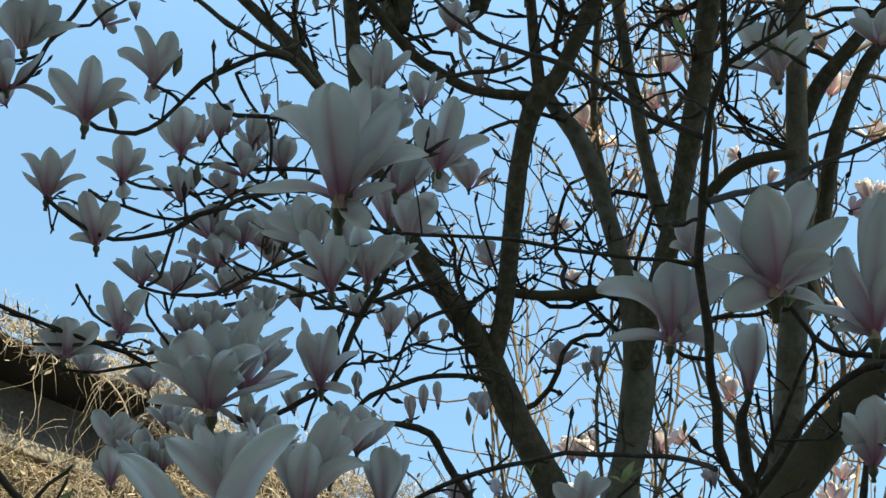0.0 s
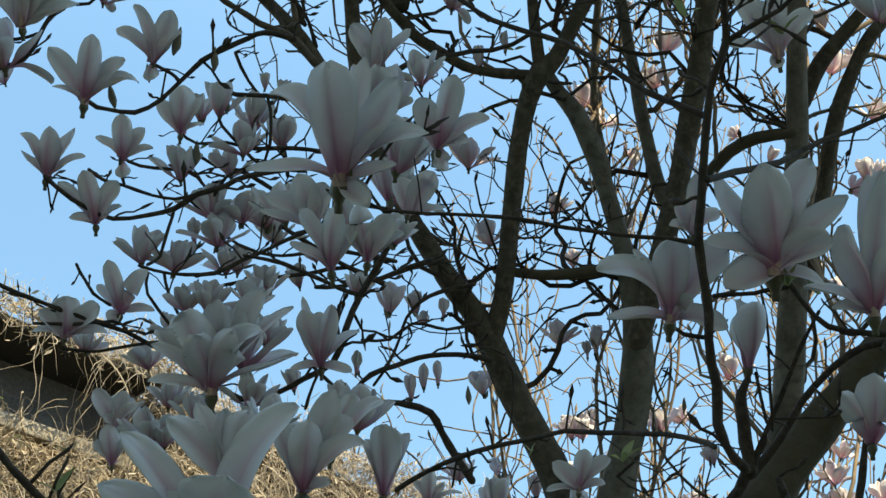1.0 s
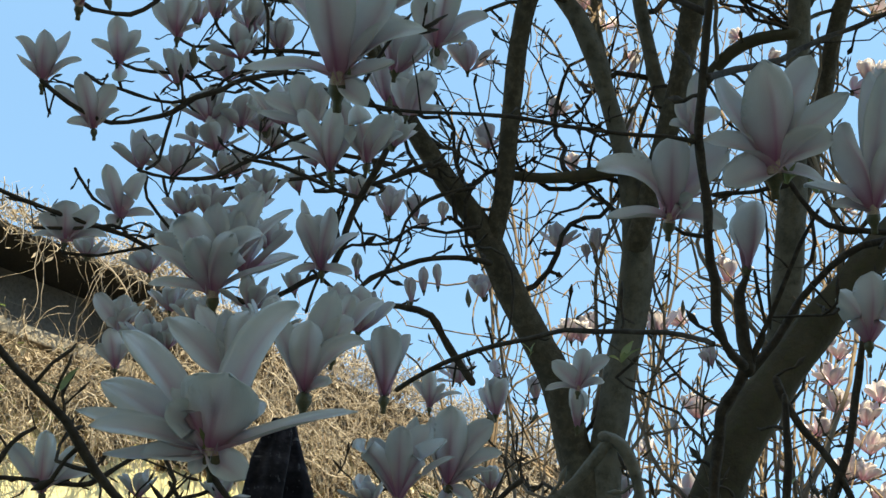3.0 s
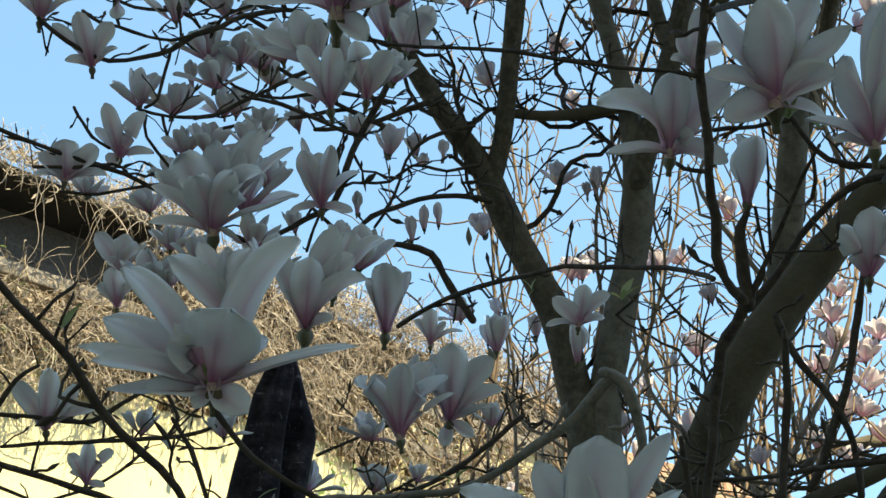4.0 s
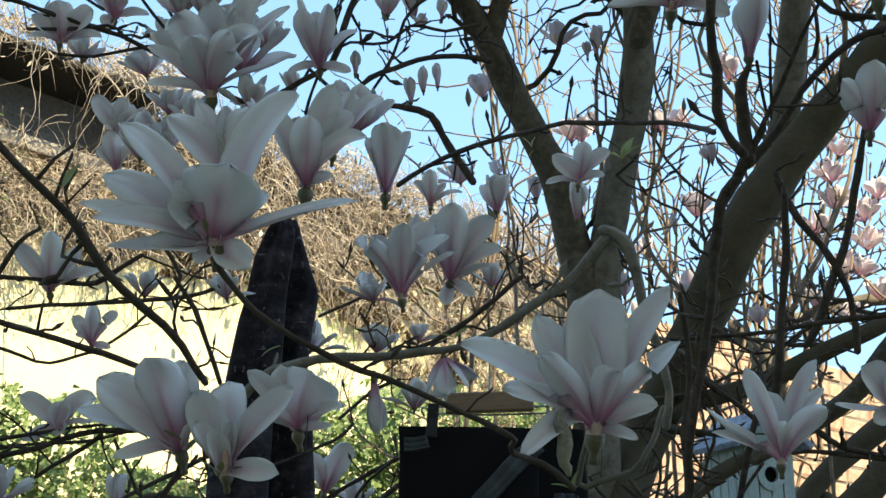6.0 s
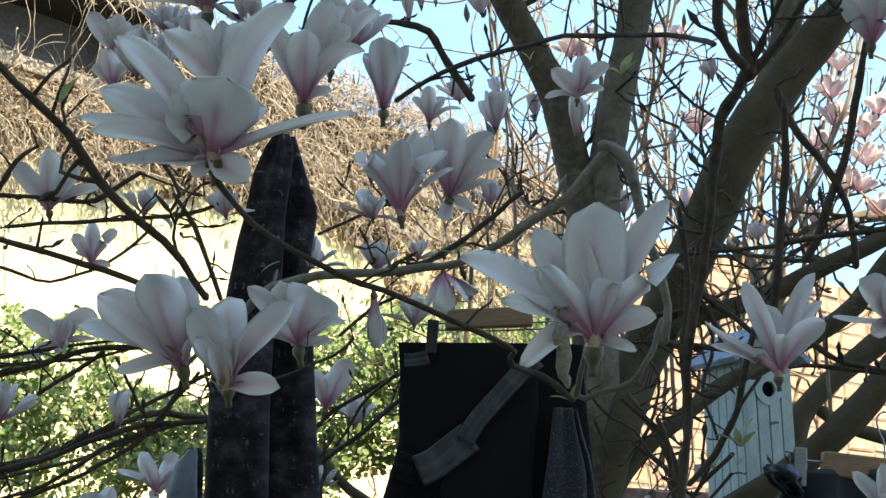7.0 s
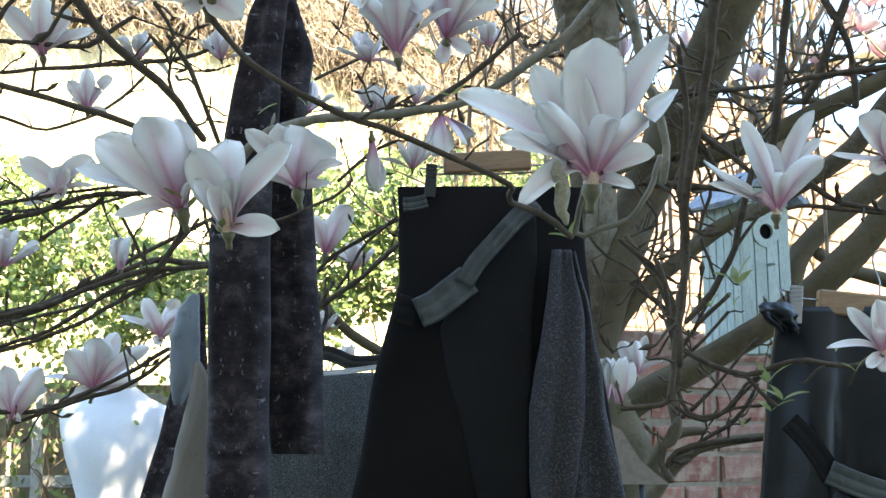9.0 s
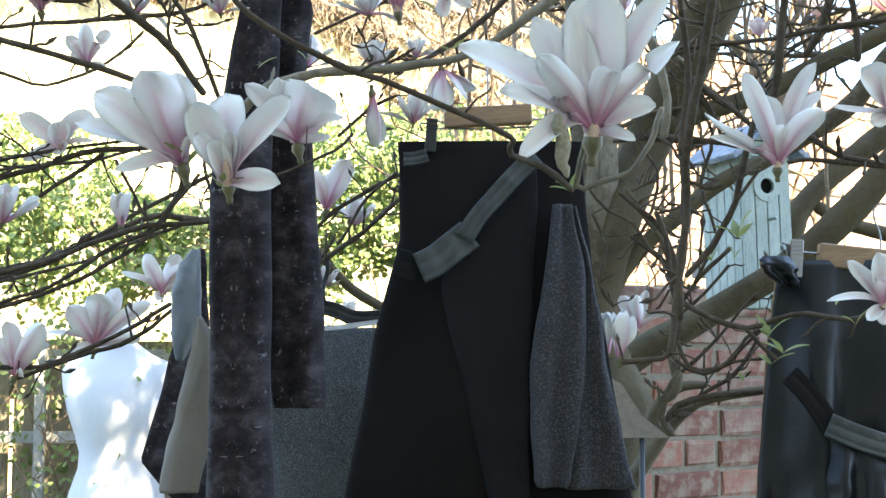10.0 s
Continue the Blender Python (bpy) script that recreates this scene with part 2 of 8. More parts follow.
_b.inputs["Base Color"].default_value = (0.01, 0.009, 0.008, 1)


# ---- mesh helpers ----
def mesh_of(name, verts, faces, mat, smooth=True):
    me = bpy.data.meshes.new(name)
    me.from_pydata([tuple(v) for v in verts], [], faces)
    me.materials.append(mat)
    if smooth:
        me.polygons.foreach_set("use_smooth", [True] * len(me.polygons))
    me.update()
    return me


def part(name, bm, mat, parent=None, label="", smooth=False):
    me = bpy.data.meshes.new(name)
    bm.to_mesh(me)
    bm.free()
    me.materials.append(mat)
    if smooth:
        me.polygons.foreach_set("use_smooth", [True] * len(me.polygons))
    ob = new(name, me)
    ob.parent = parent
    return tagged(ob, label) if label else ob


def child(name, me, parent=None, label="", m=None):
    ob = new(name, me)
    ob.parent = parent
    if m is not None:
        ob.matrix_basis = m
    return tagged(ob, label) if label else ob


def empty(name, place=(0, 0, 0), turn=0):
    ob = new(name)
    ob.empty_display_size = 0.1
    ob.matrix_basis = pose(*place, 0, 0, turn)
    return ob


def box_bm(x0, x1, y0, y1, z0, z1, bevel=0.0, bm=None, m=None):
    bm = bm or bmesh.new()
    r = bmesh.ops.create_cube(bm, size=1)
    mt = Matrix.Translation(((x0 + x1) / 2, (y0 + y1) / 2, (z0 + z1) / 2)) @ Matrix.Diagonal((x1 - x0, y1 - y0, z1 - z0, 1))
    bmesh.ops.transform(bm, matrix=(m @ mt) if m is not None else mt, verts=r["verts"])
    if bevel:
        edges = {e for v in r["verts"] for e in v.link_edges}
        bmesh.ops.bevel(bm, geom=list(edges), offset=bevel, segments=2, affect="EDGES", profile=0.5)
    return bm


def smooth_path(pts, step):
    """A Catmull-Rom curve through (x, y, z, r) points."""
    p = [np.array(q, float) for q in pts]
    if len(p) == 2:
        p = [p[0], (p[0] + p[1]) / 2, p[1]]
    p = [2 * p[0] - p[1]] + p + [2 * p[-1] - p[-2]]
    out = []
    for a, b, c, d in zip(p, p[1:], p[2:], p[3:]):
        n = max(2, int(np.linalg.norm(c[:3] - b[:3]) / step))
        for k in range(n):
            s = k / n
            out.append(0.5 * (2 * b + (c - a) * s + (2 * a - 5 * b + 4 * c - d) * s * s + (3 * b - a - 3 * c + d) * s ** 3))
    out.append(p[-2])
    return out


def tube(path, sides=8, lump=0.0, verts=None, faces=None, seed=0):
    verts = [] if verts is None else verts
    faces = [] if faces is None else faces
    rng = random.Random(seed)
    ref = Vector((0.31, 0.83, 0.46))
    start = len(verts)
    n = len(path)
    ph = rng.uniform(0, 50)
    for i, q in enumerate(path):
        a = Vector(path[max(0, i - 1)][:3])
        b = Vector(path[min(n - 1, i + 1)][:3])
        d = (b - a).normalized()
        u = d.cross(ref).normalized()
        v = d.cross(u)
        c = Vector(q[:3])
        for k in range(sides):
            w = 2 * math.pi * k / sides
            r = max(q[3], 0.0004)
            if lump:
                r *= 1 + lump * noise.noise(Vector((math.cos(w) * 1.3 + ph, math.sin(w) * 1.3, i * 0.35)))
            verts.append(c + (u * math.cos(w) + v * math.sin(w)) * r)
    for i in range(n - 1):
        for k in range(sides):
            a = start + i * sides + k
            b = start + i * sides + (k + 1) % sides
            faces.append((a, b, b + sides, a + sides))
    faces.append(tuple(start + k for k in reversed(range(sides))))
    faces.append(tuple(start + (n - 1) * sides + k for k in range(sides)))
    return verts, faces


# ---- the tree ----
tree = empty("magnolia_tree", (0.85, 2.9, 0.0))
tagged(tree, "many-stemmed magnolia tree with white and pink flowers, nearly leafless", "tree")
ORIGIN = Vector((0.85, 2.9, 0.0))
BOUGHS = []


def limb(name, pts, mat=None, sides=10, spurs=0, seed=0):
    """A branch through (x, y, z, radius) points, with short side spurs that bear buds."""
    mat = mat or TWIG
    rmax = max(p[3] for p in pts)
    thick = rmax > 0.012
    path = smooth_path(pts, 0.02 if not thick else 0.03)
    rng = random.Random(seed * 7 + 3)
    if not thick:
        ph = rng.uniform(0, 99)
        for i, q in enumerate(path):
            n1 = noise.noise(Vector((ph, i * 0.45, 0)))
            n2 = noise.noise(Vector((ph, i * 0.45, 9)))
            q[0] += n1 * 0.0035
            q[2] += n2 * 0.0035
            q[3] *= 1 + 0.22 * noise.noise(Vector((ph, i * 0.9, 20)))
    ends = []
    for a, b in ((path[1], path[0]), (path[-2], path[-1])):
        d = (Vector(b[:3]) - Vector(a[:3])).normalized() * b[3]
        ends.append([np.array((*(Vector(b[:3]) + d * 0.7), b[3] * 0.75)), np.array((*(Vector(b[:3]) + d * 1.1), b[3] * 0.2))])
    path = ends[0][::-1] + path + ends[1]
    verts, faces = tube([(*(Vector(q[:3]) - ORIGIN), q[3]) for q in path], sides if thick else 7, 0.2 if thick else 0.1, seed=seed)
    for k in range(spurs):
        i = rng.randrange(1, len(path) - 1)
        q = path[i]
        d = (Vector(path[i + 1][:3]) - Vector(path[i - 1][:3])).normalized()
        side = Vector((rng.uniform(-1, 1), rng.uniform(-0.5, 0.5), rng.uniform(-0.5, 1))).normalized()
        w = (d * 0.6 + side).normalized()
        ln = rng.uniform(0.012, 0.05)
        r = min(q[3] * 0.55, 0.0028)
        s = Vector(q[:3]) - ORIGIN
        e = s + w * ln
        mid = (s + e) / 2 + Vector((0, 0, 0.1 * ln))
        swell = r * rng.choice((0.7, 1.5, 1.9))
        tip = e + (w + Vector((0, 0, 0.5))).normalized() * swell * 5
        tube([(*s, r), (*mid, r * 0.8), (*e, r * 0.85), (*((e + tip) / 2), swell), (*tip, 0.0005)], 5, 0, verts, faces)
    me = mesh_of(name, verts, faces, mat)
    BOUGHS.append((name, path))
    return child(name, me, tree)


PETAL_BASES = {
    "bud": (14, -16, 0.38, 0.55), "erect": (29, -11, 0.52, 0.36), "mid": (44, 14, 0.51, 0.28),
    "open": (54, 42, 0.48, 0.26), "flat": (60, 76, 0.40, 0.20), "droop": (72, 140, 0.36, 0.18)}
PETAL_MESHES = {}


def petal_mesh(kind, var, mat):
    """A spoon-shaped tepal one unit long: base at the origin, axis +z, leaning out to +x, with a rim of real thickness."""
    key = (kind, var, mat.name)
    if key in PETAL_MESHES:
        return PETAL_MESHES[key]
    rng = random.Random(f"{kind}{var}")
    a0, a1, wide, cup = PETAL_BASES[kind]
    a0, a1 = a0 + rng.uniform(-5, 5), a1 + rng.uniform(-12, 12)
    wide *= rng.uniform(0.88, 1.1)
    tipcurl, twist = rng.uniform(-28, 22), rng.uniform(-0.16, 0.16)
    ni, nj = 13, 8
    rows, x, z = [], 0.015, 0.0
    for i in range(ni + 1):
        s = i / ni
        a = radians(a0 + (a1 - a0) * s ** 0.9 + tipcurl * max(0, s - 0.72) / 0.28)
        rows.append((x, z, a, s))
        x += math.sin(a) / ni
        z += math.cos(a) / ni
    verts, uvs, faces = [], [], []
    for layer in (0, 1):
        for x, z, a, s in rows:
            prof = (0.16 + 0.84 * math.sin(math.pi * min(1, s / 0.66) / 2) ** 2.1) if s < 0.66 else max(0.0, 1 - ((s - 0.66) / 0.345) ** 2.4) ** 0.5
            h = 0.5 * wide * max(prof, 0.05)
            for j in range(nj + 1):
                v = 2 * j / nj - 1
                lift = cup * h * 2 * (v * v) * (1 - 0.45 * s) + 0.03 * math.sin(6 * s + 3 * v + var * 2) * abs(v) ** 1.5 + twist * v * h * s
                lift += -0.022 * (1 - abs(v)) ** 3 + 0.02 * noise.noise(Vector((v * 1.6 + var * 7, s * 3.0, len(kind)))) * min(1, 3 * s)
                nx, nz = -math.cos(a), math.sin(a)
                th = 0.007 * (1 - 0.75 * abs(v) ** 3) * (1 - 0.6 * s)
                off = lift + (th if layer else -th)
                verts.append((x + nx * off, v * h, z + nz * off))
                uvs.append((abs(v), s))
    w = nj + 1
    half = (ni + 1) * w
    for i in range(ni):
        for j in range(nj):
            q = (i * w + j, i * w + j + 1, (i + 1) * w + j + 1, (i + 1) * w + j)
            faces.append(q)
            faces.append(tuple(half + k for k in reversed(q)))
    rim = [j for j in range(w)] + [i * w + nj for i in range(1, ni + 1)] + [ni * w + j for j in reversed(range(nj))] + [i * w for i in reversed(range(1, ni))]
    for a, b in zip(rim, rim[1:] + rim[:1]):
        faces.append((b, a, half + a, half + b))
    me = mesh_of("petal", verts, faces, mat)
    layer = me.uv_layers.new(name="UVMap")
    for lp in me.loops:
        layer.data[lp.index].uv = uvs[lp.vertex_index]
    PETAL_MESHES[key] = me
    return me


def base_mesh(kind):
    prof = {"calyx": [(0.034, -0.17), (0.04, -0.13), (0.034, -0.10), (0.05, -0.06), (0.078, -0.01), (0.07, 0.05), (0.03, 0.09)],
            "cone": [(0.05, 0.0), (0.07, 0.06), (0.05, 0.16), (0.035, 0.26), (0.008, 0.33)],
            "bud_scale": [(0.02, -0.1), (0.07, 0.0), (0.13, 0.16), (0.135, 0.3), (0.10, 0.5), (0.05, 0.68), (0.01, 0.78)]}[kind]
    verts, faces = [], []
    n = 9
    for r, z in prof:
        for k in range(n):
            w = 2 * math.pi * k / n
            rr = r * (1 + 0.12 * math.sin(3 * w + z * 9))
            verts.append((rr * math.cos(w), rr * math.sin(w), z))
    for i in range(len(prof) - 1):
        for k in range(n):
            a, b = i * n + k, i * n + (k + 1) % n
            faces.append((a, b, b + n, a + n))
    faces.append(tuple(reversed(range(n))))
    faces.append(tuple((len(prof) - 1) * n + k for k in range(n)))
    return mesh_of(kind, verts, faces, {"calyx": CALYX, "cone": STAMEN, "bud_scale": BUD_SCALE}[kind])


CALYX_MESH, CONE_MESH, SCALE_MESH = base_mesh("calyx"), base_mesh("cone"), base_mesh("bud_scale")
KINDS = [  # by openness: inner tepals, then outer tepals
    (("bud", "bud", "bud"), ("bud", "bud", "bud", "bud")),
    (("bud", "erect", "erect"), ("erect", "erect", "erect", "mid", "erect", "erect")),
    (("erect", "erect", "erect"), ("erect", "mid", "mid", "open", "mid", "erect")),
    (("erect", "mid", "erect"), ("open", "mid", "open", "mid", "open", "flat")),
    (("erect", "mid", "mid"), ("open", "mid", "open", "flat", "open", "droop")),
    (("mid", "erect", "open"), ("open", "flat", "open", "droop", "flat", "open"))]


def petal_roll(kind, degrees):
    """A turn of a tepal about its own length, as they twist when the flower opens."""
    a0, a1 = PETAL_BASES[kind][:2]
    lean = radians((a0 + a1) / 2)
    return Matrix.Rotation(radians(degrees * (0.3 if kind in ("bud", "erect") else 1)), 4, Vector((math.sin(lean), 0, math.cos(lean))))


def flower(base, tip, openness, seed=0, pink=False):
    """A flower whose base and top middle are given; openness 0 (bud) to 1 (wide open)."""
    rng = random.Random(seed * 13 + 5)
    base, tip = Vector(base), Vector(tip)
    axis = tip - base
    size = axis.length
    up = axis.normalized()
    east = (Vector((1, 0, 0)) - up * up.x).normalized()
    m = Matrix.Translation(base - ORIGIN) @ Matrix((east, up.cross(east), up)).transposed().to_4x4()
    m = m @ Matrix.Rotation(rng.uniform(0, 6.28), 4, "Z")
    mat = PINK_PETAL if pink else PETAL
    size *= 1.04 + 0.2 * openness
    ob = child("flower", CALYX_MESH, tree, "", m @ Matrix.Scale(size, 4))
    inner, outer = KINDS[min(5, int(openness * 5.99))]
    k0 = rng.uniform(0, 120)
    for ring, kinds, scale in ((0, inner, 0.97), (1, outer, 1.0)):
        for k, kind in enumerate(kinds):
            a = k0 + 360 * k / len(kinds) + ring * 37 + rng.uniform(-14, 14)
            if kind in ("flat", "droop") and (m.to_3x3() @ Vector((math.cos(radians(a)), math.sin(radians(a)), 0))).normalized().y < -0.45:
                kind = "open" if kind == "flat" else "mid"
            s = scale * rng.uniform(0.9, 1.06) * (1.08 if kind in ("flat", "droop") else 1)
            tilt = rng.uniform(-11, 11) + (5 if ring else -3)
            pm = pose(0, 0, 0, 0, 0, a) @ pose(0.012 + 0.012 * ring, 0, 0, 0, tilt, 0) @ petal_roll(kind, rng.gauss(0, 17)) @ Matrix.Diagonal((s, s * rng.uniform(0.92, 1.1), s, 1))
            child("petal", petal_mesh(kind, rng.randrange(4), mat), ob, "", pm)
    if openness > 0.72:
        child("stamen_cone", CONE_MESH, ob, "", Matrix.Identity(4))
    if rng.random() < 0.3 and openness < 0.7:
        child("bud_scale", SCALE_MESH, ob, "", pose(0.07, 0.05, -0.16, 35, 20, 0) @ Matrix.Scale(0.5, 4))
    return ob


def shaped_petal(axis, tip, wide, face, rise, mat, seed):
    """A tepal from the origin to tip: it follows the flower's axis for a part (rise) of its length and then bends away.
    face 0 keeps its hollow side to the axis, 1 turns its blade flat towards the house."""
    rng = random.Random(seed)
    ln = tip.length
    ctrl = axis * ln * rise * (0.95 if face < 0.85 else 0.45) + tip * 0.26
    radial = tip - axis * tip.dot(axis)
    side = axis.cross(radial)
    side = side.normalized() if side.length > 1e-4 else Vector((1, 0, 0))
    ni, nj = 15, 10
    ph, twist, curl = rng.uniform(0, 9), rng.uniform(-0.35, 0.35), rng.uniform(-0.13, 0.10) * ln
    cup = rng.uniform(0.22, 0.46)
    belly = -rng.uniform(0.04, 0.11) * ln
    point = rng.uniform(2.2, 3.3)
    widest = rng.uniform(0.58, 0.7)
    verts, uvs, faces = [], [], []
    spine = []
    for i in range(ni + 1):
        s = i / ni
        p = ctrl * (2 * s * (1 - s)) + tip * (s * s)
        d = (ctrl * (2 * (1 - 2 * s)) + tip * (2 * s)).normalized()
        across = d.cross(Vector((0, 1, 0)))
        across = across.normalized() if across.length > 0.05 else side
        if across.dot(side) < 0:
            across = -across
        w = (side * (1 - face) + across * face)
        w = (w - d * w.dot(d)).normalized()
        w = Matrix.Rotation(twist * s, 3, d) @ w
        nrm = w.cross(d).normalized()
        if nrm.dot(axis - radial.normalized() * 0.8 if radial.length > 1e-4 else axis) < 0:
            nrm = -nrm
        spine.append((s, p, w, nrm))
    if spine[ni // 2][2].cross(spine[ni // 2][1]).dot(spine[ni // 2][3]) < 0:
        spine = [(s, p, -w, n) for s, p, w, n in spine]
    for layer in (0, 1):
        for s, p, w, nrm in spine:
            if s < widest:
                prof = 0.34 + 0.66 * math.sin(math.pi * s / widest / 2) ** 1.5
            else:
                prof = max(0.0, 1 - ((s - widest) / (1.003 - widest)) ** point) ** 0.55
            h = 0.5 * wide * max(prof, 0.04)
            back = curl * max(0, s - 0.7) ** 2 * 11
            for j in range(nj + 1):
                v = 2 * j / nj - 1
                lift = cup * h * 2 * v * v * (1.7 - 1.3 * s) - 0.05 * wide * (1 - abs(v)) ** 4 * math.sin(math.pi * min(1, s * 1.1))
                lift += 0.05 * wide * math.sin(5 * s + 2.6 * v + ph) * abs(v) ** 1.5 + 0.14 * wide * noise.noise(Vector((v * 1.5 + ph, s * 2.6, ph))) * min(1, 3 * s)
                lift += belly * math.sin(math.pi * s ** 0.8) - back
                th = 0.0006 * (1 - 0.75 * abs(v) ** 3) * (1 - 0.6 * s)
                edge = 1 + 0.07 * noise.noise(Vector((ph + 4, s * 5, v * 3))) * abs(v)
                verts.append(p + nrm * (lift + (th if layer else -th)) + w * (v * h * edge))
                uvs.append((abs(v), s))
    wd = nj + 1
    half = (ni + 1) * wd
    for i in range(ni):
        for j in range(nj):
            q = (i * wd + j, i * wd + j + 1, (i + 1) * wd + j + 1, (i + 1) * wd + j)
            faces.append(tuple(reversed(q)))
            faces.append(tuple(half + k for k in q))
    rim = [j for j in range(wd)] + [i * wd + nj for i in range(1, ni + 1)] + [ni * wd + j for j in reversed(range(nj))] + [i * wd for i in reversed(range(1, ni))]
    for a, b in zip(rim, rim[1:] + rim[:1]):
        faces.append((a, b, half + b, half + a))
    me = mesh_of("petal", verts, faces, mat)
    me.materials.append(PETAL_IN)
    me.polygons.foreach_set("material_index", [k % 2 if k < 2 * ni * nj else 0 for k in range(len(faces))])
    layer = me.uv_layers.new(name="UVMap")
    for lp in me.loops:
        layer.data[lp.index].uv = uvs[lp.vertex_index]
    return me


def bloom(base, top, openness, seed, tepals):
    """A flower set petal by petal; tepals: (tip x, y, z from the base in mm, width in mm, face, rise)."""
    base, axis = Vector(base), Vector(top) - Vector(base)
    size = axis.length
    axis.normalize()
    east = (Vector((1, 0, 0)) - axis * axis.x).normalized()
    m = Matrix((east, axis.cross(east), axis)).transposed().to_4x4() @ Matrix.Scale(size * 1.1, 4)
    ob = child("flower", CALYX_MESH, tree, "", Matrix.Translation(base - axis * size * 0.09 - ORIGIN) @ m)
    for k, (x, y, z, wide, face, rise) in enumerate(tepals):
        me = shaped_petal(axis, Vector((x, y, z)) / 1000, wide * 0.00098 * (1.5 - 0.5 * face), face, rise, PETAL, seed * 17 + k)
        petal = child("petal", me, ob)
        petal.matrix_parent_inverse = m.inverted() @ Matrix.Translation(axis * size * 0.09)
    if openness > 0.72:
        child("stamen_cone", CONE_MESH, ob, "", Matrix.Identity(4))
    return ob


def leaf_bud(base, tip, seed=0):
    axis = Vector(tip) - Vector(base)
    m = Matrix.Translation(Vector(base) - ORIGIN) @ axis.to_track_quat("Z", "Y").to_matrix().to_4x4() @ Matrix.Scale(axis.length / 0.78, 4)
    return child("flower_bud", SCALE_MESH, tree, "", m)


def leaflet_mesh():
    verts, faces = [], []
    n = 7
    for i in range(n + 1):
        s = i / n
        h = 0.14 * math.sin(math.pi * s ** 0.8) + 0.004
        z, x = s * (1 - 0.1 * s), 0.28 * s * s
        verts += [(x - 0.10 * h, -h, z), (x + 0.06 * s, 0, z), (x - 0.10 * h, h, z)]
    for i in range(n):
        for j in (0, 1):
            a = i * 3 + j
            faces.append((a, a + 1, a + 4, a + 3))
    me = mesh_of("leaf", verts, faces, YOUNG_LEAF)
    return me


LEAF_MESH = leaflet_mesh()


def leaf_tuft(base, size, count, seed=0):
    """Young leaves that break from one bud."""
    rng = random.Random(seed + 77)
    for k in range(count):
        m = Matrix.Translation(Vector(base) - ORIGIN) @ pose(0, 0, 0, rng.uniform(-35, 35), rng.uniform(5, 55), 360 * k / count + rng.uniform(-30, 30)) @ Matrix.Scale(size * rng.uniform(0.6, 1.1), 4)
        child("leaf", LEAF_MESH, tree, "", m)


# stems
limb("stem", [(-0.056, 2.481, 2.951, 0.0195), (0.011, 2.529, 2.863, 0.0229), (0.071, 2.562, 2.797, 0.0241), (0.105, 2.586, 2.743, 0.0298), (0.150, 2.620, 2.660, 0.0309), (0.198, 2.650, 2.577, 0.0332), (0.245, 2.675, 2.497, 0.0344), (0.277, 2.709, 2.390, 0.0355), (0.307, 2.734, 2.291, 0.0390), (0.320, 2.767, 2.148, 0.0435), (0.335, 2.814, 1.840, 0.0458), (0.335, 2.825, 1.705, 0.0435)], BARK, spurs=0, seed=1)
limb("stem", [(0.105, 2.586, 2.743, 0.0218), (0.126, 2.543, 2.830, 0.0206), (0.134, 2.500, 2.912, 0.0195), (0.138, 2.455, 2.991, 0.0195), (0.147, 2.394, 3.089, 0.0195), (0.162, 2.339, 3.169, 0.0206), (0.184, 2.305, 3.215, 0.0218), (0.214, 2.284, 3.239, 0.0172), (0.250, 2.234, 3.299, 0.0160), (0.277, 2.190, 3.350, 0.0160), (0.297, 2.138, 3.407, 0.0149)], BARK, spurs=4, seed=2)
limb("limb", [(0.184, 2.305, 3.215, 0.0149), (0.171, 2.262, 3.274, 0.0126), (0.161, 2.221, 3.326, 0.0115), (0.148, 2.165, 3.394, 0.0115)], BARK, spurs=4, seed=3)
limb("stem", [(-0.209, 2.171, 3.382, 0.0149), (-0.197, 2.241, 3.297, 0.0160), (-0.188, 2.296, 3.226, 0.0160), (-0.168, 2.349, 3.154, 0.0172), (-0.118, 2.425, 3.042, 0.0183), (-0.056, 2.481, 2.951, 0.0195)], BARK, spurs=2, seed=4)
limb("limb", [(-0.422, 2.049, 3.252, 0.0087), (-0.380, 2.078, 3.228, 0.0097), (-0.328, 2.113, 3.195, 0.0119), (-0.279, 2.149, 3.159, 0.0130), (-0.246, 2.179, 3.123, 0.0130), (-0.207, 2.215, 3.079, 0.0130), (-0.140, 2.274, 2.999, 0.0130)], BARK, spurs=6, seed=5)
limb("limb", [(-0.469, 1.976, 3.168, 0.0042), (-0.405, 2.018, 3.135, 0.0052), (-0.345, 2.047, 3.112, 0.0062), (-0.289, 2.067, 3.098, 0.0083), (-0.242, 2.098, 3.064, 0.0083)], BARK, spurs=6, seed=6)
limb("limb", [(-0.185, 2.224, 3.399, 0.0093), (-0.131, 2.272, 3.346, 0.0105), (-0.078, 2.307, 3.304, 0.0117), (-0.012, 2.334, 3.270, 0.0117), (0.052, 2.349, 3.248, 0.0105), (0.110, 2.352, 3.242, 0.0105), (0.168, 2.351, 3.238, 0.0117)], BARK, spurs=4, seed=7)
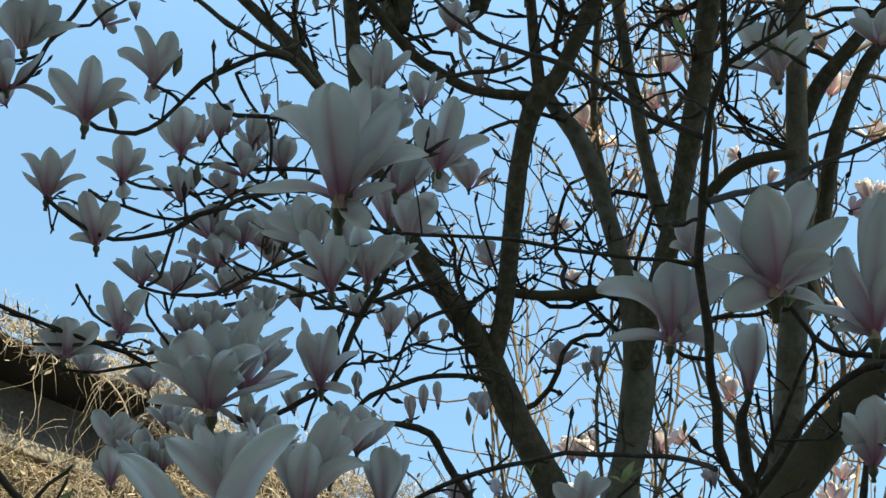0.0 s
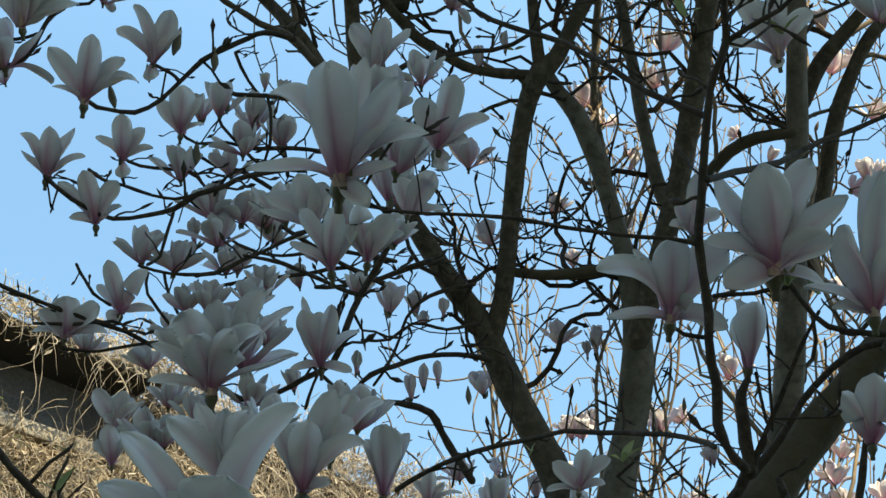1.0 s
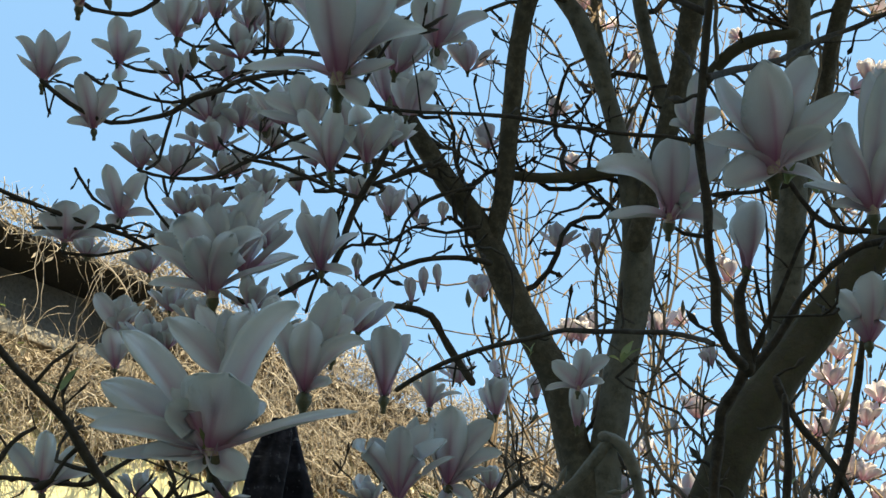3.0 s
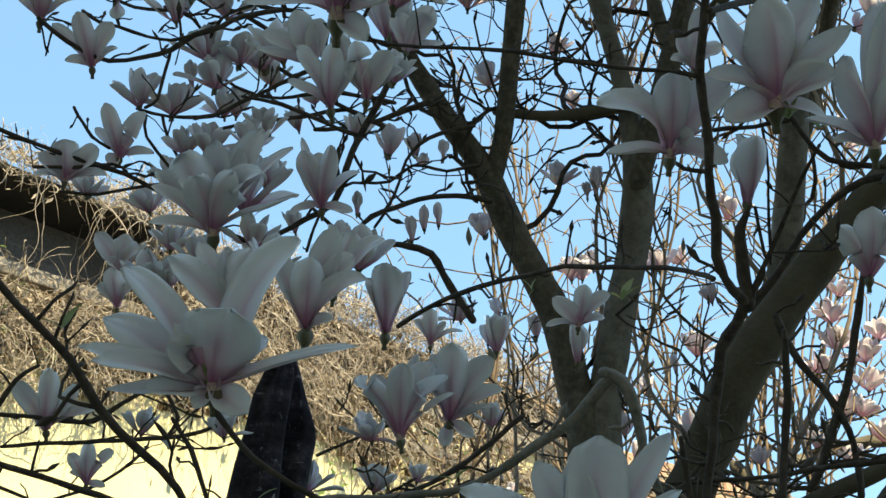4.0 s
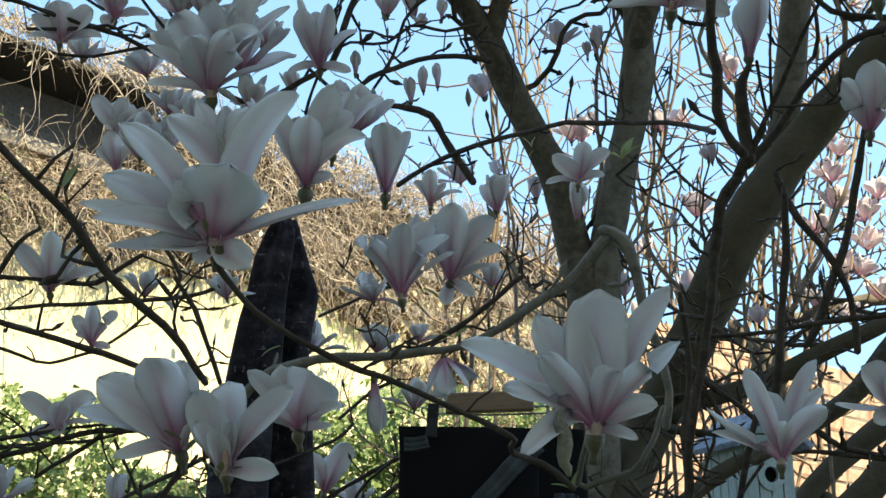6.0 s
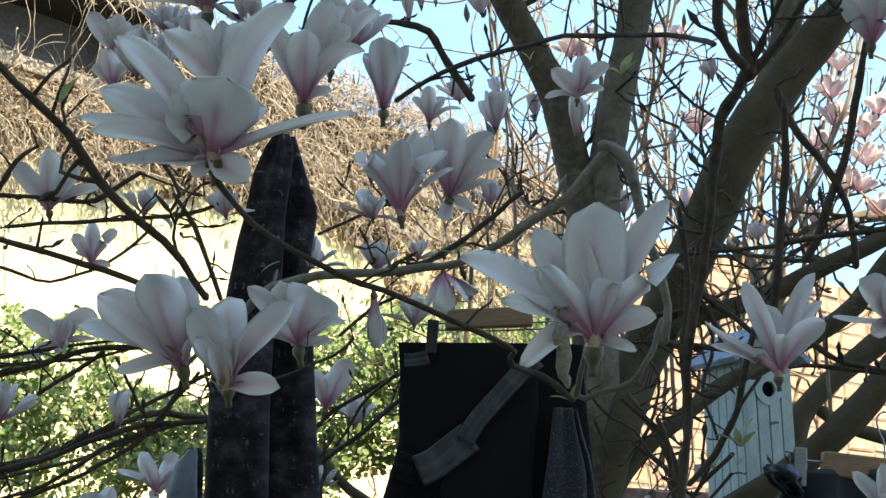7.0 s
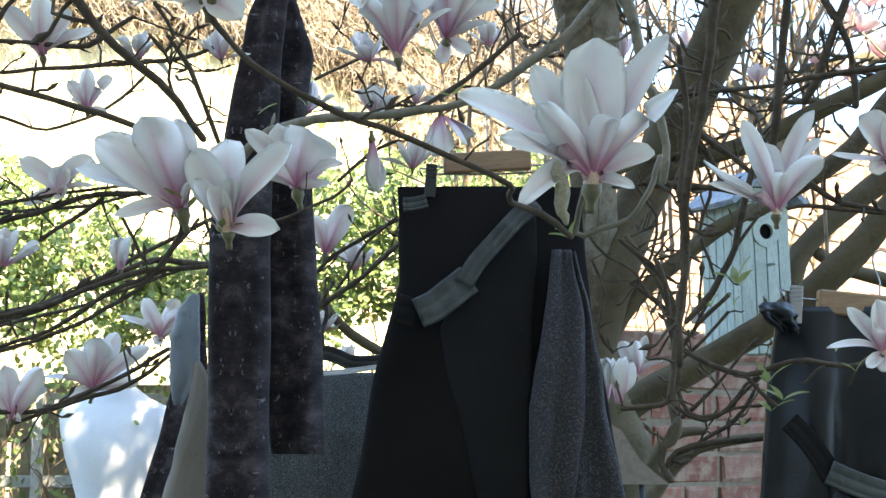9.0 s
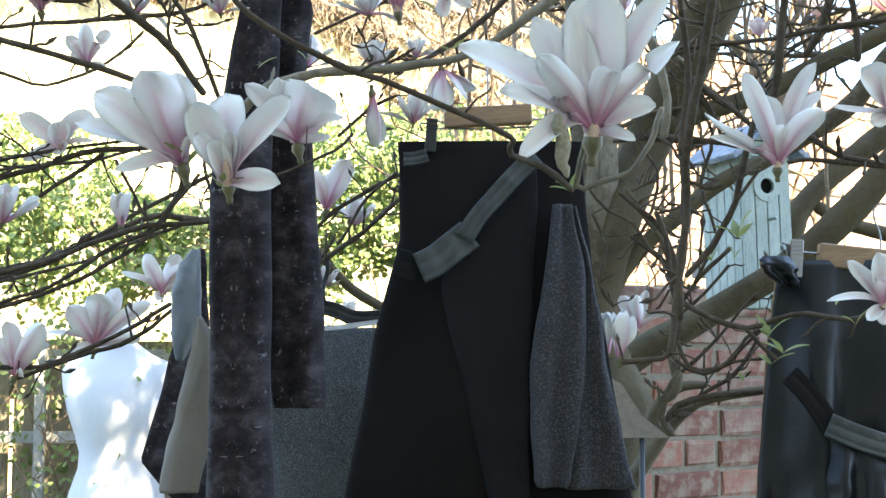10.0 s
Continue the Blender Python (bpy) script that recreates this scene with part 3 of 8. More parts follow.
limb("stem", [(0.204, 2.425, 3.303, 0.0145), (0.235, 2.440, 3.260, 0.0157), (0.271, 2.451, 3.219, 0.0204), (0.302, 2.473, 3.161, 0.0227), (0.328, 2.499, 3.095, 0.0190), (0.359, 2.535, 3.007, 0.0190), (0.382, 2.562, 2.930, 0.0224), (0.407, 2.602, 2.820, 0.0294), (0.409, 2.621, 2.753, 0.0328), (0.401, 2.649, 2.665, 0.0327), (0.388, 2.670, 2.587, 0.0326), (0.374, 2.690, 2.508, 0.0325), (0.360, 2.689, 2.421, 0.0344), (0.344, 2.730, 2.291, 0.0367), (0.339, 2.814, 1.840, 0.0435)], PALE_BARK, spurs=0, seed=8)
limb("stem", [(0.407, 2.599, 2.768, 0.0257), (0.436, 2.533, 2.890, 0.0233), (0.458, 2.485, 2.970, 0.0233), (0.479, 2.416, 3.077, 0.0233), (0.495, 2.344, 3.181, 0.0233), (0.505, 2.275, 3.272, 0.0233), (0.515, 2.160, 3.409, 0.0210)], BARK, spurs=3, seed=9)
limb("limb", [(0.327, 2.424, 3.610, 0.0090), (0.327, 2.511, 3.504, 0.0090), (0.328, 2.579, 3.413, 0.0090), (0.340, 2.644, 3.319, 0.0090), (0.368, 2.696, 3.232, 0.0090)], PALE_BARK, spurs=3, seed=10)
limb("limb", [(0.344, 2.345, 3.544, 0.0125), (0.376, 2.426, 3.440, 0.0137), (0.400, 2.482, 3.361, 0.0137), (0.430, 2.548, 3.260, 0.0150), (0.459, 2.604, 3.165, 0.0162), (0.492, 2.641, 3.095, 0.0175)], PALE_BARK, spurs=3, seed=11)
limb("stem", [(0.722, 2.276, 3.519, 0.0200), (0.732, 2.379, 3.391, 0.0212), (0.746, 2.482, 3.245, 0.0237), (0.752, 2.578, 3.091, 0.0262), (0.753, 2.638, 2.986, 0.0300), (0.753, 2.694, 2.879, 0.0325), (0.751, 2.745, 2.770, 0.0325), (0.741, 2.794, 2.660, 0.0337), (0.715, 2.837, 2.562, 0.0375), (0.657, 2.788, 2.435, 0.0435)], PALE_BARK, spurs=2, seed=12)
limb("trunk", [(0.971, 2.519, 2.842, 0.0314), (0.901, 2.573, 2.767, 0.0337), (0.833, 2.623, 2.688, 0.0372), (0.760, 2.672, 2.601, 0.0419), (0.685, 2.721, 2.500, 0.0477), (0.609, 2.772, 2.368, 0.0512), (0.551, 2.811, 2.233, 0.0510), (0.479, 2.847, 2.086, 0.0497), (0.433, 2.862, 1.984, 0.0483), (0.387, 2.805, 1.862, 0.0458), (0.353, 2.820, 1.750, 0.0435), (0.340, 2.826, 1.679, 0.0435), (0.353, 2.827, 1.571, 0.0527), (0.383, 2.822, 1.490, 0.0710), (0.367, 2.821, 1.403, 0.0710), (0.339, 2.815, 1.281, 0.0710), (0.321, 2.732, 0.661, 0.0933), (0.319, 2.737, 0.395, 0.1329)], MOSS_BARK, spurs=0, seed=13)
limb("limb", [(0.959, 2.306, 3.540, 0.0116), (0.915, 2.360, 3.498, 0.0129), (0.860, 2.423, 3.446, 0.0168), (0.809, 2.481, 3.395, 0.0181), (0.777, 2.539, 3.329, 0.0194)], BARK, spurs=2, seed=14)
limb("limb", [(0.966, 2.357, 3.476, 0.0103), (0.911, 2.414, 3.434, 0.0142), (0.873, 2.479, 3.367, 0.0155), (0.849, 2.543, 3.290, 0.0181), (0.837, 2.607, 3.199, 0.0181), (0.819, 2.701, 3.051, 0.0168), (0.788, 2.778, 2.921, 0.0168)], BARK, spurs=2, seed=15)
limb("limb", [(0.543, 2.509, 3.099, 0.0109), (0.591, 2.468, 3.147, 0.0133), (0.645, 2.440, 3.167, 0.0133), (0.713, 2.419, 3.169, 0.0121)], MOSS_BARK, spurs=1, seed=16)
limb("limb", [(0.115, 2.564, 2.899, 0.0093), (0.208, 2.563, 2.891, 0.0117), (0.300, 2.550, 2.896, 0.0128), (0.385, 2.533, 2.907, 0.0128)], MOSS_BARK, spurs=2, seed=17)
limb("limb", [(0.960, 2.637, 2.257, 0.0163), (0.889, 2.675, 2.209, 0.0175), (0.800, 2.714, 2.168, 0.0187), (0.716, 2.746, 2.127, 0.0198), (0.642, 2.772, 2.096, 0.0187), (0.544, 2.798, 2.069, 0.0187), (0.500, 2.811, 2.046, 0.0187)], MOSS_BARK, spurs=3, seed=18)
limb("limb", [(0.891, 2.458, 2.199, 0.0152), (0.825, 2.503, 2.114, 0.0173), (0.780, 2.532, 2.046, 0.0184), (0.732, 2.553, 2.008, 0.0173), (0.664, 2.580, 1.964, 0.0152), (0.604, 2.600, 1.929, 0.0141)], BARK, spurs=3, seed=19)
limb("limb", [(1.003, 2.777, 2.047, 0.0314), (0.930, 2.817, 1.960, 0.0314), (0.848, 2.857, 1.860, 0.0314), (0.761, 2.889, 1.786, 0.0302), (0.695, 2.909, 1.735, 0.0290), (0.627, 2.927, 1.695, 0.0290), (0.553, 2.944, 1.652, 0.0302), (0.466, 2.961, 1.605, 0.0326), (0.402, 2.971, 1.560, 0.0362)], MOSS_BARK, spurs=2, seed=20)
limb("limb", [(0.639, 2.745, 1.959, 0.0149), (0.564, 2.768, 1.914, 0.0172), (0.499, 2.787, 1.861, 0.0172), (0.444, 2.801, 1.815, 0.0160), (0.389, 2.815, 1.755, 0.0183), (0.361, 2.821, 1.705, 0.0206)], MOSS_BARK, spurs=2, seed=21)
limb("limb", [(0.650, 2.617, 1.520, 0.0076), (0.570, 2.636, 1.510, 0.0097), (0.504, 2.650, 1.494, 0.0108), (0.463, 2.657, 1.463, 0.0130), (0.436, 2.660, 1.435, 0.0130), (0.420, 2.664, 1.459, 0.0119), (0.440, 2.662, 1.501, 0.0097), (0.479, 2.655, 1.524, 0.0097), (0.515, 2.648, 1.526, 0.0076)], MOSS_BARK, spurs=0, seed=22)
limb("limb", [(0.465, 2.597, 1.779, 0.0064), (0.459, 2.606, 1.674, 0.0085), (0.453, 2.609, 1.591, 0.0106), (0.456, 2.608, 1.523, 0.0117), (0.437, 2.611, 1.503, 0.0106)], MOSS_BARK, spurs=1, seed=23)
limb("limb", [(0.463, 2.657, 1.463, 0.0097), (0.425, 2.661, 1.412, 0.0141), (0.383, 2.663, 1.349, 0.0162), (0.355, 2.660, 1.276, 0.0195)], MOSS_BARK, spurs=0, seed=24)
limb("limb", [(1.192, 3.200, 2.221, 0.0280), (1.065, 3.200, 2.108, 0.0280), (0.986, 3.200, 2.045, 0.0267), (0.904, 3.200, 1.976, 0.0253), (0.847, 3.200, 1.906, 0.0267), (0.823, 3.200, 1.821, 0.0293), (0.804, 3.200, 1.705, 0.0307)], MOSS_BARK, spurs=2, seed=410)
limb("limb", [(1.165, 3.250, 1.840, 0.0203), (1.061, 3.250, 1.872, 0.0176), (0.976, 3.250, 1.895, 0.0162), (0.903, 3.200, 1.926, 0.0147)], MOSS_BARK, spurs=2, seed=411)
limb("limb", [(1.301, 3.700, 2.531, 0.0185), (1.192, 3.700, 2.521, 0.0185), (1.098, 3.700, 2.498, 0.0170), (1.027, 3.700, 2.478, 0.0154), (0.938, 3.600, 2.425, 0.0120)], PALE_BARK, spurs=2, seed=412)
limb("limb", [(0.781, 3.500, 2.392, 0.0190), (0.815, 3.500, 2.352, 0.0219), (0.851, 3.500, 2.337, 0.0219), (0.860, 3.500, 2.296, 0.0190), (0.848, 3.500, 2.244, 0.0175)], PALE_BARK, spurs=0, seed=413)
limb("branch", [(0.604, 2.300, 1.952, 0.0043), (0.636, 2.300, 1.932, 0.0053), (0.672, 2.300, 1.908, 0.0053), (0.718, 2.300, 1.897, 0.0053), (0.774, 2.300, 1.886, 0.0048)], TWIG, spurs=5, seed=414)
limb("branch", [(0.592, 2.300, 1.896, 0.0034), (0.634, 2.300, 1.899, 0.0038), (0.681, 2.300, 1.894, 0.0043), (0.755, 2.300, 1.887, 0.0043)], TWIG, spurs=5, seed=415)
limb("branch", [(0.341, 2.400, 1.860, 0.0050), (0.369, 2.400, 1.816, 0.0055), (0.398, 2.400, 1.773, 0.0060), (0.418, 2.400, 1.725, 0.0060), (0.429, 2.400, 1.677, 0.0060)], MOSS_BARK, spurs=4, seed=416)
limb("branch", [(0.291, 1.900, 1.869, 0.0036), (0.337, 1.900, 1.867, 0.0044), (0.379, 1.900, 1.863, 0.0040), (0.413, 1.900, 1.854, 0.0032)], TWIG, spurs=4, seed=417)
# near branches
limb("branch", [(-0.036, 1.269, 2.602, 0.0015), (0.013, 1.263, 2.543, 0.0025), (0.062, 1.243, 2.499, 0.0029), (0.119, 1.217, 2.459, 0.0032), (0.162, 1.194, 2.413, 0.0031), (0.196, 1.170, 2.366, 0.0031), (0.240, 1.140, 2.323, 0.0034)], TWIG, spurs=2, seed=25)
limb("branch", [(0.243, 1.029, 2.415, 0.0033), (0.246, 1.058, 2.380, 0.0033), (0.250, 1.073, 2.359, 0.0037), (0.242, 1.093, 2.336, 0.0037), (0.237, 1.112, 2.311, 0.0041), (0.238, 1.140, 2.268, 0.0041), (0.235, 1.170, 2.220, 0.0045), (0.238, 1.182, 2.197, 0.0045), (0.244, 1.198, 2.164, 0.0045), (0.248, 1.215, 2.127, 0.0045), (0.255, 1.231, 2.089, 0.0050), (0.257, 1.244, 2.056, 0.0054), (0.264, 1.250, 2.037, 0.0041), (0.281, 1.253, 2.018, 0.0050)], TWIG, spurs=3, seed=26)
limb("branch", [(0.250, 1.074, 2.358, 0.0029), (0.281, 1.056, 2.371, 0.0025), (0.303, 1.039, 2.384, 0.0021), (0.325, 1.018, 2.400, 0.0021)], TWIG, spurs=3, seed=27)
limb("branch", [(0.502, 1.332, 2.469, 0.0026), (0.401, 1.306, 2.408, 0.0030), (0.343, 1.260, 2.352, 0.0033), (0.282, 1.207, 2.303, 0.0035), (0.241, 1.147, 2.256, 0.0037)], TWIG, spurs=4, seed=28)
limb("branch", [(-0.043, 1.605, 2.103, 0.0031), (0.010, 1.551, 2.118, 0.0030), (0.081, 1.496, 2.123, 0.0029), (0.138, 1.443, 2.118, 0.0028), (0.190, 1.392, 2.101, 0.0028), (0.227, 1.343, 2.082, 0.0027), (0.251, 1.296, 2.058, 0.0026), (0.255, 1.252, 2.036, 0.0029)], TWIG, spurs=6, seed=29)
limb("branch", [(-0.089, 1.070, 2.189, 0.0030), (-0.078, 1.088, 2.186, 0.0026), (-0.059, 1.104, 2.189, 0.0019), (-0.017, 1.118, 2.193, 0.0015), (0.033, 1.130, 2.199, 0.0020), (0.061, 1.141, 2.204, 0.0020), (0.110, 1.152, 2.204, 0.0020), (0.162, 1.162, 2.203, 0.0020), (0.205, 1.169, 2.205, 0.0020), (0.236, 1.178, 2.205, 0.0025)], TWIG, spurs=5, seed=30)
limb("branch", [(0.334, 1.425, 2.190, 0.0024), (0.330, 1.432, 2.176, 0.0044), (0.328, 1.442, 2.154, 0.0073), (0.332, 1.454, 2.121, 0.0073), (0.337, 1.463, 2.091, 0.0078)], TWIG, spurs=0, seed=31)
limb("branch", [(0.360, 1.556, 2.122, 0.0073), (0.390, 1.537, 2.152, 0.0052), (0.414, 1.514, 2.192, 0.0047), (0.443, 1.491, 2.226, 0.0042), (0.478, 1.471, 2.245, 0.0047), (0.529, 1.451, 2.247, 0.0047)], TWIG, spurs=4, seed=32)
limb("branch", [(0.363, 1.550, 2.138, 0.0073), (0.347, 1.567, 2.104, 0.0073), (0.331, 1.580, 2.077, 0.0073), (0.326, 1.594, 2.035, 0.0068), (0.323, 1.613, 1.972, 0.0062), (0.314, 1.629, 1.909, 0.0057), (0.304, 1.644, 1.846, 0.0057), (0.298, 1.653, 1.795, 0.0052), (0.299, 1.663, 1.725, 0.0047), (0.292, 1.669, 1.666, 0.0042), (0.292, 1.671, 1.621, 0.0042), (0.299, 1.721, 1.620, 0.0038)], TWIG, spurs=4, seed=33)
limb("branch", [(0.346, 1.291, 2.224, 0.0036), (0.329, 1.297, 2.222, 0.0027), (0.302, 1.305, 2.221, 0.0023), (0.276, 1.311, 2.221, 0.0027)], TWIG, spurs=1, seed=34)
limb("branch", [(0.347, 1.288, 2.229, 0.0027), (0.372, 1.298, 2.195, 0.0027), (0.403, 1.296, 2.179, 0.0032), (0.448, 1.283, 2.172, 0.0036)], TWIG, spurs=3, seed=35)
limb("branch", [(0.236, 1.332, 2.194, 0.0023), (0.248, 1.334, 2.186, 0.0023), (0.275, 1.331, 2.181, 0.0027)], TWIG, spurs=1, seed=36)
limb("branch", [(0.456, 1.369, 2.232, 0.0029), (0.443, 1.380, 2.217, 0.0024), (0.426, 1.384, 2.221, 0.0029)], TWIG, spurs=1, seed=37)
limb("branch", [(0.340, 1.462, 2.092, 0.0044), (0.349, 1.450, 2.120, 0.0029), (0.368, 1.427, 2.163, 0.0029), (0.387, 1.401, 2.211, 0.0024), (0.404, 1.381, 2.242, 0.0019)], TWIG, spurs=4, seed=38)
limb("branch", [(0.342, 1.424, 2.187, 0.0019), (0.357, 1.444, 2.130, 0.0019), (0.354, 1.406, 2.219, 0.0015), (0.346, 1.387, 2.263, 0.0015)], TWIG, spurs=2, seed=39)
# left-hand flowering branches
limb("branch", [(-0.480, 1.249, 2.418, 0.0024), (-0.445, 1.250, 2.436, 0.0024), (-0.430, 1.239, 2.458, 0.0024), (-0.419, 1.227, 2.479, 0.0024), (-0.398, 1.218, 2.500, 0.0024), (-0.379, 1.204, 2.526, 0.0024)], TWIG, spurs=4, seed=40)
limb("branch", [(-0.480, 1.228, 2.447, 0.0019), (-0.453, 1.235, 2.451, 0.0019), (-0.433, 1.236, 2.460, 0.0019)], TWIG, spurs=1, seed=41)
limb("branch", [(-0.405, 1.222, 2.492, 0.0019), (-0.382, 1.228, 2.496, 0.0019), (-0.365, 1.221, 2.510, 0.0015), (-0.341, 1.215, 2.528, 0.0015)], TWIG, spurs=2, seed=42)
limb("branch", [(-0.519, 1.684, 2.686, 0.0033), (-0.504, 1.691, 2.682, 0.0033), (-0.485, 1.699, 2.679, 0.0033), (-0.447, 1.708, 2.682, 0.0033), (-0.412, 1.704, 2.702, 0.0033), (-0.385, 1.692, 2.729, 0.0033), (-0.354, 1.679, 2.756, 0.0042), (-0.323, 1.673, 2.774, 0.0042), (-0.291, 1.667, 2.791, 0.0042), (-0.264, 1.664, 2.800, 0.0042), (-0.227, 1.674, 2.796, 0.0050)], TWIG, spurs=6, seed=43)
limb("branch", [(-0.425, 1.672, 2.743, 0.0025), (-0.401, 1.683, 2.737, 0.0025), (-0.387, 1.692, 2.727, 0.0033)], TWIG, spurs=2, seed=44)
limb("branch", [(-0.621, 1.898, 2.683, 0.0037), (-0.580, 1.925, 2.660, 0.0037), (-0.520, 1.953, 2.642, 0.0037), (-0.470, 1.959, 2.655, 0.0037), (-0.427, 1.960, 2.671, 0.0046), (-0.393, 1.954, 2.695, 0.0046), (-0.350, 1.952, 2.712, 0.0046), (-0.315, 1.949, 2.728, 0.0046), (-0.262, 1.949, 2.741, 0.0046)], TWIG, spurs=8, seed=45)
limb("branch", [(-0.556, 1.907, 2.703, 0.0027), (-0.531, 1.921, 2.692, 0.0027), (-0.505, 1.929, 2.691, 0.0027), (-0.462, 1.944, 2.684, 0.0027), (-0.428, 1.952, 2.685, 0.0027), (-0.397, 1.954, 2.692, 0.0037)], TWIG, spurs=3, seed=46)
limb("branch", [(-0.513, 1.904, 2.728, 0.0027), (-0.510, 1.917, 2.709, 0.0027), (-0.504, 1.928, 2.694, 0.0027)], TWIG, spurs=1, seed=47)
limb("branch", [(-0.447, 2.045, 2.720, 0.0029), (-0.456, 2.060, 2.690, 0.0029), (-0.466, 2.080, 2.648, 0.0029), (-0.486, 2.084, 2.632, 0.0029)], TWIG, spurs=2, seed=48)
limb("branch", [(-0.501, 2.082, 2.628, 0.0029), (-0.451, 2.096, 2.624, 0.0029), (-0.378, 2.106, 2.633, 0.0038), (-0.333, 2.102, 2.656, 0.0038), (-0.269, 2.094, 2.690, 0.0038), (-0.214, 2.086, 2.716, 0.0038)], TWIG, spurs=7, seed=49)
limb("branch", [(-0.460, 2.094, 2.623, 0.0029), (-0.450, 2.111, 2.595, 0.0029), (-0.430, 2.132, 2.560, 0.0029), (-0.414, 2.150, 2.527, 0.0029)], TWIG, spurs=2, seed=50)
limb("branch", [(-0.571, 1.976, 2.572, 0.0027), (-0.558, 1.989, 2.554, 0.0027), (-0.545, 2.002, 2.536, 0.0027), (-0.519, 2.015, 2.524, 0.0027)], TWIG, spurs=2, seed=51)
limb("branch", [(-0.466, 2.003, 2.575, 0.0027), (-0.463, 2.019, 2.544, 0.0027), (-0.428, 2.044, 2.508, 0.0027), (-0.409, 2.062, 2.477, 0.0027)], TWIG, spurs=2, seed=52)
limb("branch", [(-0.663, 1.871, 2.487, 0.0035), (-0.585, 1.907, 2.468, 0.0035), (-0.530, 1.929, 2.458, 0.0035), (-0.473, 1.949, 2.447, 0.0035), (-0.423, 1.969, 2.430, 0.0035), (-0.397, 1.978, 2.421, 0.0035)], TWIG, spurs=4, seed=53)
limb("branch", [(-0.599, 1.915, 2.441, 0.0026), (-0.545, 1.930, 2.447, 0.0026), (-0.490, 1.939, 2.460, 0.0026), (-0.469, 1.949, 2.450, 0.0026)], TWIG, spurs=2, seed=54)
limb("branch", [(-0.558, 1.941, 2.412, 0.0026), (-0.511, 1.954, 2.415, 0.0026), (-0.463, 1.960, 2.429, 0.0026), (-0.407, 1.966, 2.443, 0.0026), (-0.340, 1.980, 2.443, 0.0026)], TWIG, spurs=4, seed=55)
limb("branch", [(-0.309, 1.915, 2.350, 0.0042), (-0.296, 1.921, 2.340, 0.0042), (-0.272, 1.926, 2.337, 0.0050), (-0.232, 1.927, 2.347, 0.0042), (-0.193, 1.921, 2.373, 0.0042), (-0.153, 1.916, 2.395, 0.0050), (-0.138, 1.896, 2.441, 0.0050), (-0.116, 1.876, 2.487, 0.0050), (-0.093, 1.855, 2.529, 0.0050), (-0.070, 1.834, 2.571, 0.0050), (-0.038, 1.816, 2.605, 0.0050)], TWIG, spurs=7, seed=56)
limb("branch", [(-0.116, 1.876, 2.487, 0.0033), (-0.149, 1.870, 2.494, 0.0033), (-0.183, 1.861, 2.505, 0.0033), (-0.233, 1.848, 2.519, 0.0033), (-0.290, 1.836, 2.524, 0.0025)], TWIG, spurs=6, seed=57)
limb("branch", [(-0.177, 2.405, 2.519, 0.0042), (-0.123, 2.385, 2.577, 0.0052), (-0.077, 2.379, 2.595, 0.0052), (-0.016, 2.372, 2.614, 0.0052), (0.057, 2.369, 2.619, 0.0052), (0.094, 2.371, 2.611, 0.0062)], TWIG, spurs=8, seed=58)
limb("branch", [(-0.252, 2.457, 2.637, 0.0032), (-0.185, 2.485, 2.587, 0.0043), (-0.131, 2.495, 2.570, 0.0054), (-0.088, 2.497, 2.571, 0.0054), (-0.054, 2.499, 2.569, 0.0065), (-0.012, 2.505, 2.556, 0.0076), (0.028, 2.526, 2.501, 0.0076), (0.073, 2.547, 2.438, 0.0076)], TWIG, spurs=3, seed=59)
limb("branch", [(-0.228, 2.312, 2.717, 0.0042), (-0.146, 2.313, 2.727, 0.0042), (-0.084, 2.305, 2.749, 0.0052), (-0.023, 2.295, 2.772, 0.0062)], TWIG, spurs=6, seed=60)
limb("branch", [(-0.466, 2.208, 2.838, 0.0031), (-0.425, 2.231, 2.812, 0.0031), (-0.373, 2.263, 2.773, 0.0031), (-0.292, 2.281, 2.763, 0.0031), (-0.200, 2.282, 2.779, 0.0042), (-0.085, 2.296, 2.768, 0.0042)], TWIG, spurs=10, seed=61)
limb("branch", [(-0.405, 2.026, 2.955, 0.0030), (-0.367, 2.038, 2.948, 0.0040), (-0.319, 2.043, 2.953, 0.0040), (-0.270, 2.051, 2.952, 0.0040), (-0.211, 2.062, 2.947, 0.0040)], TWIG, spurs=8, seed=62)
limb("branch", [(-0.461, 2.062, 2.883, 0.0030), (-0.432, 2.077, 2.870, 0.0030), (-0.384, 2.082, 2.878, 0.0030), (-0.335, 2.093, 2.873, 0.0040), (-0.267, 2.099, 2.880, 0.0040), (-0.188, 2.109, 2.878, 0.0040)], TWIG, spurs=8, seed=63)
limb("branch", [(-0.395, 2.054, 2.916, 0.0030), (-0.390, 2.066, 2.900, 0.0030), (-0.355, 2.091, 2.871, 0.0030), (-0.315, 2.111, 2.850, 0.0040), (-0.246, 2.121, 2.848, 0.0040)], TWIG, spurs=6, seed=64)
limb("branch", [(-0.314, 2.046, 2.950, 0.0030), (-0.307, 2.074, 2.909, 0.0030), (-0.315, 2.106, 2.859, 0.0030), (-0.382, 2.114, 2.826, 0.0030), (-0.409, 2.136, 2.780, 0.0030)], TWIG, spurs=6, seed=65)
# lower branches
limb("branch", [(-0.410, 1.245, 2.026, 0.0038), (-0.367, 1.275, 1.983, 0.0038), (-0.335, 1.294, 1.956, 0.0042), (-0.307, 1.313, 1.915, 0.0046), (-0.271, 1.330, 1.881, 0.0042), (-0.234, 1.346, 1.848, 0.0038), (-0.211, 1.356, 1.816, 0.0034)], TWIG, spurs=3, seed=66)
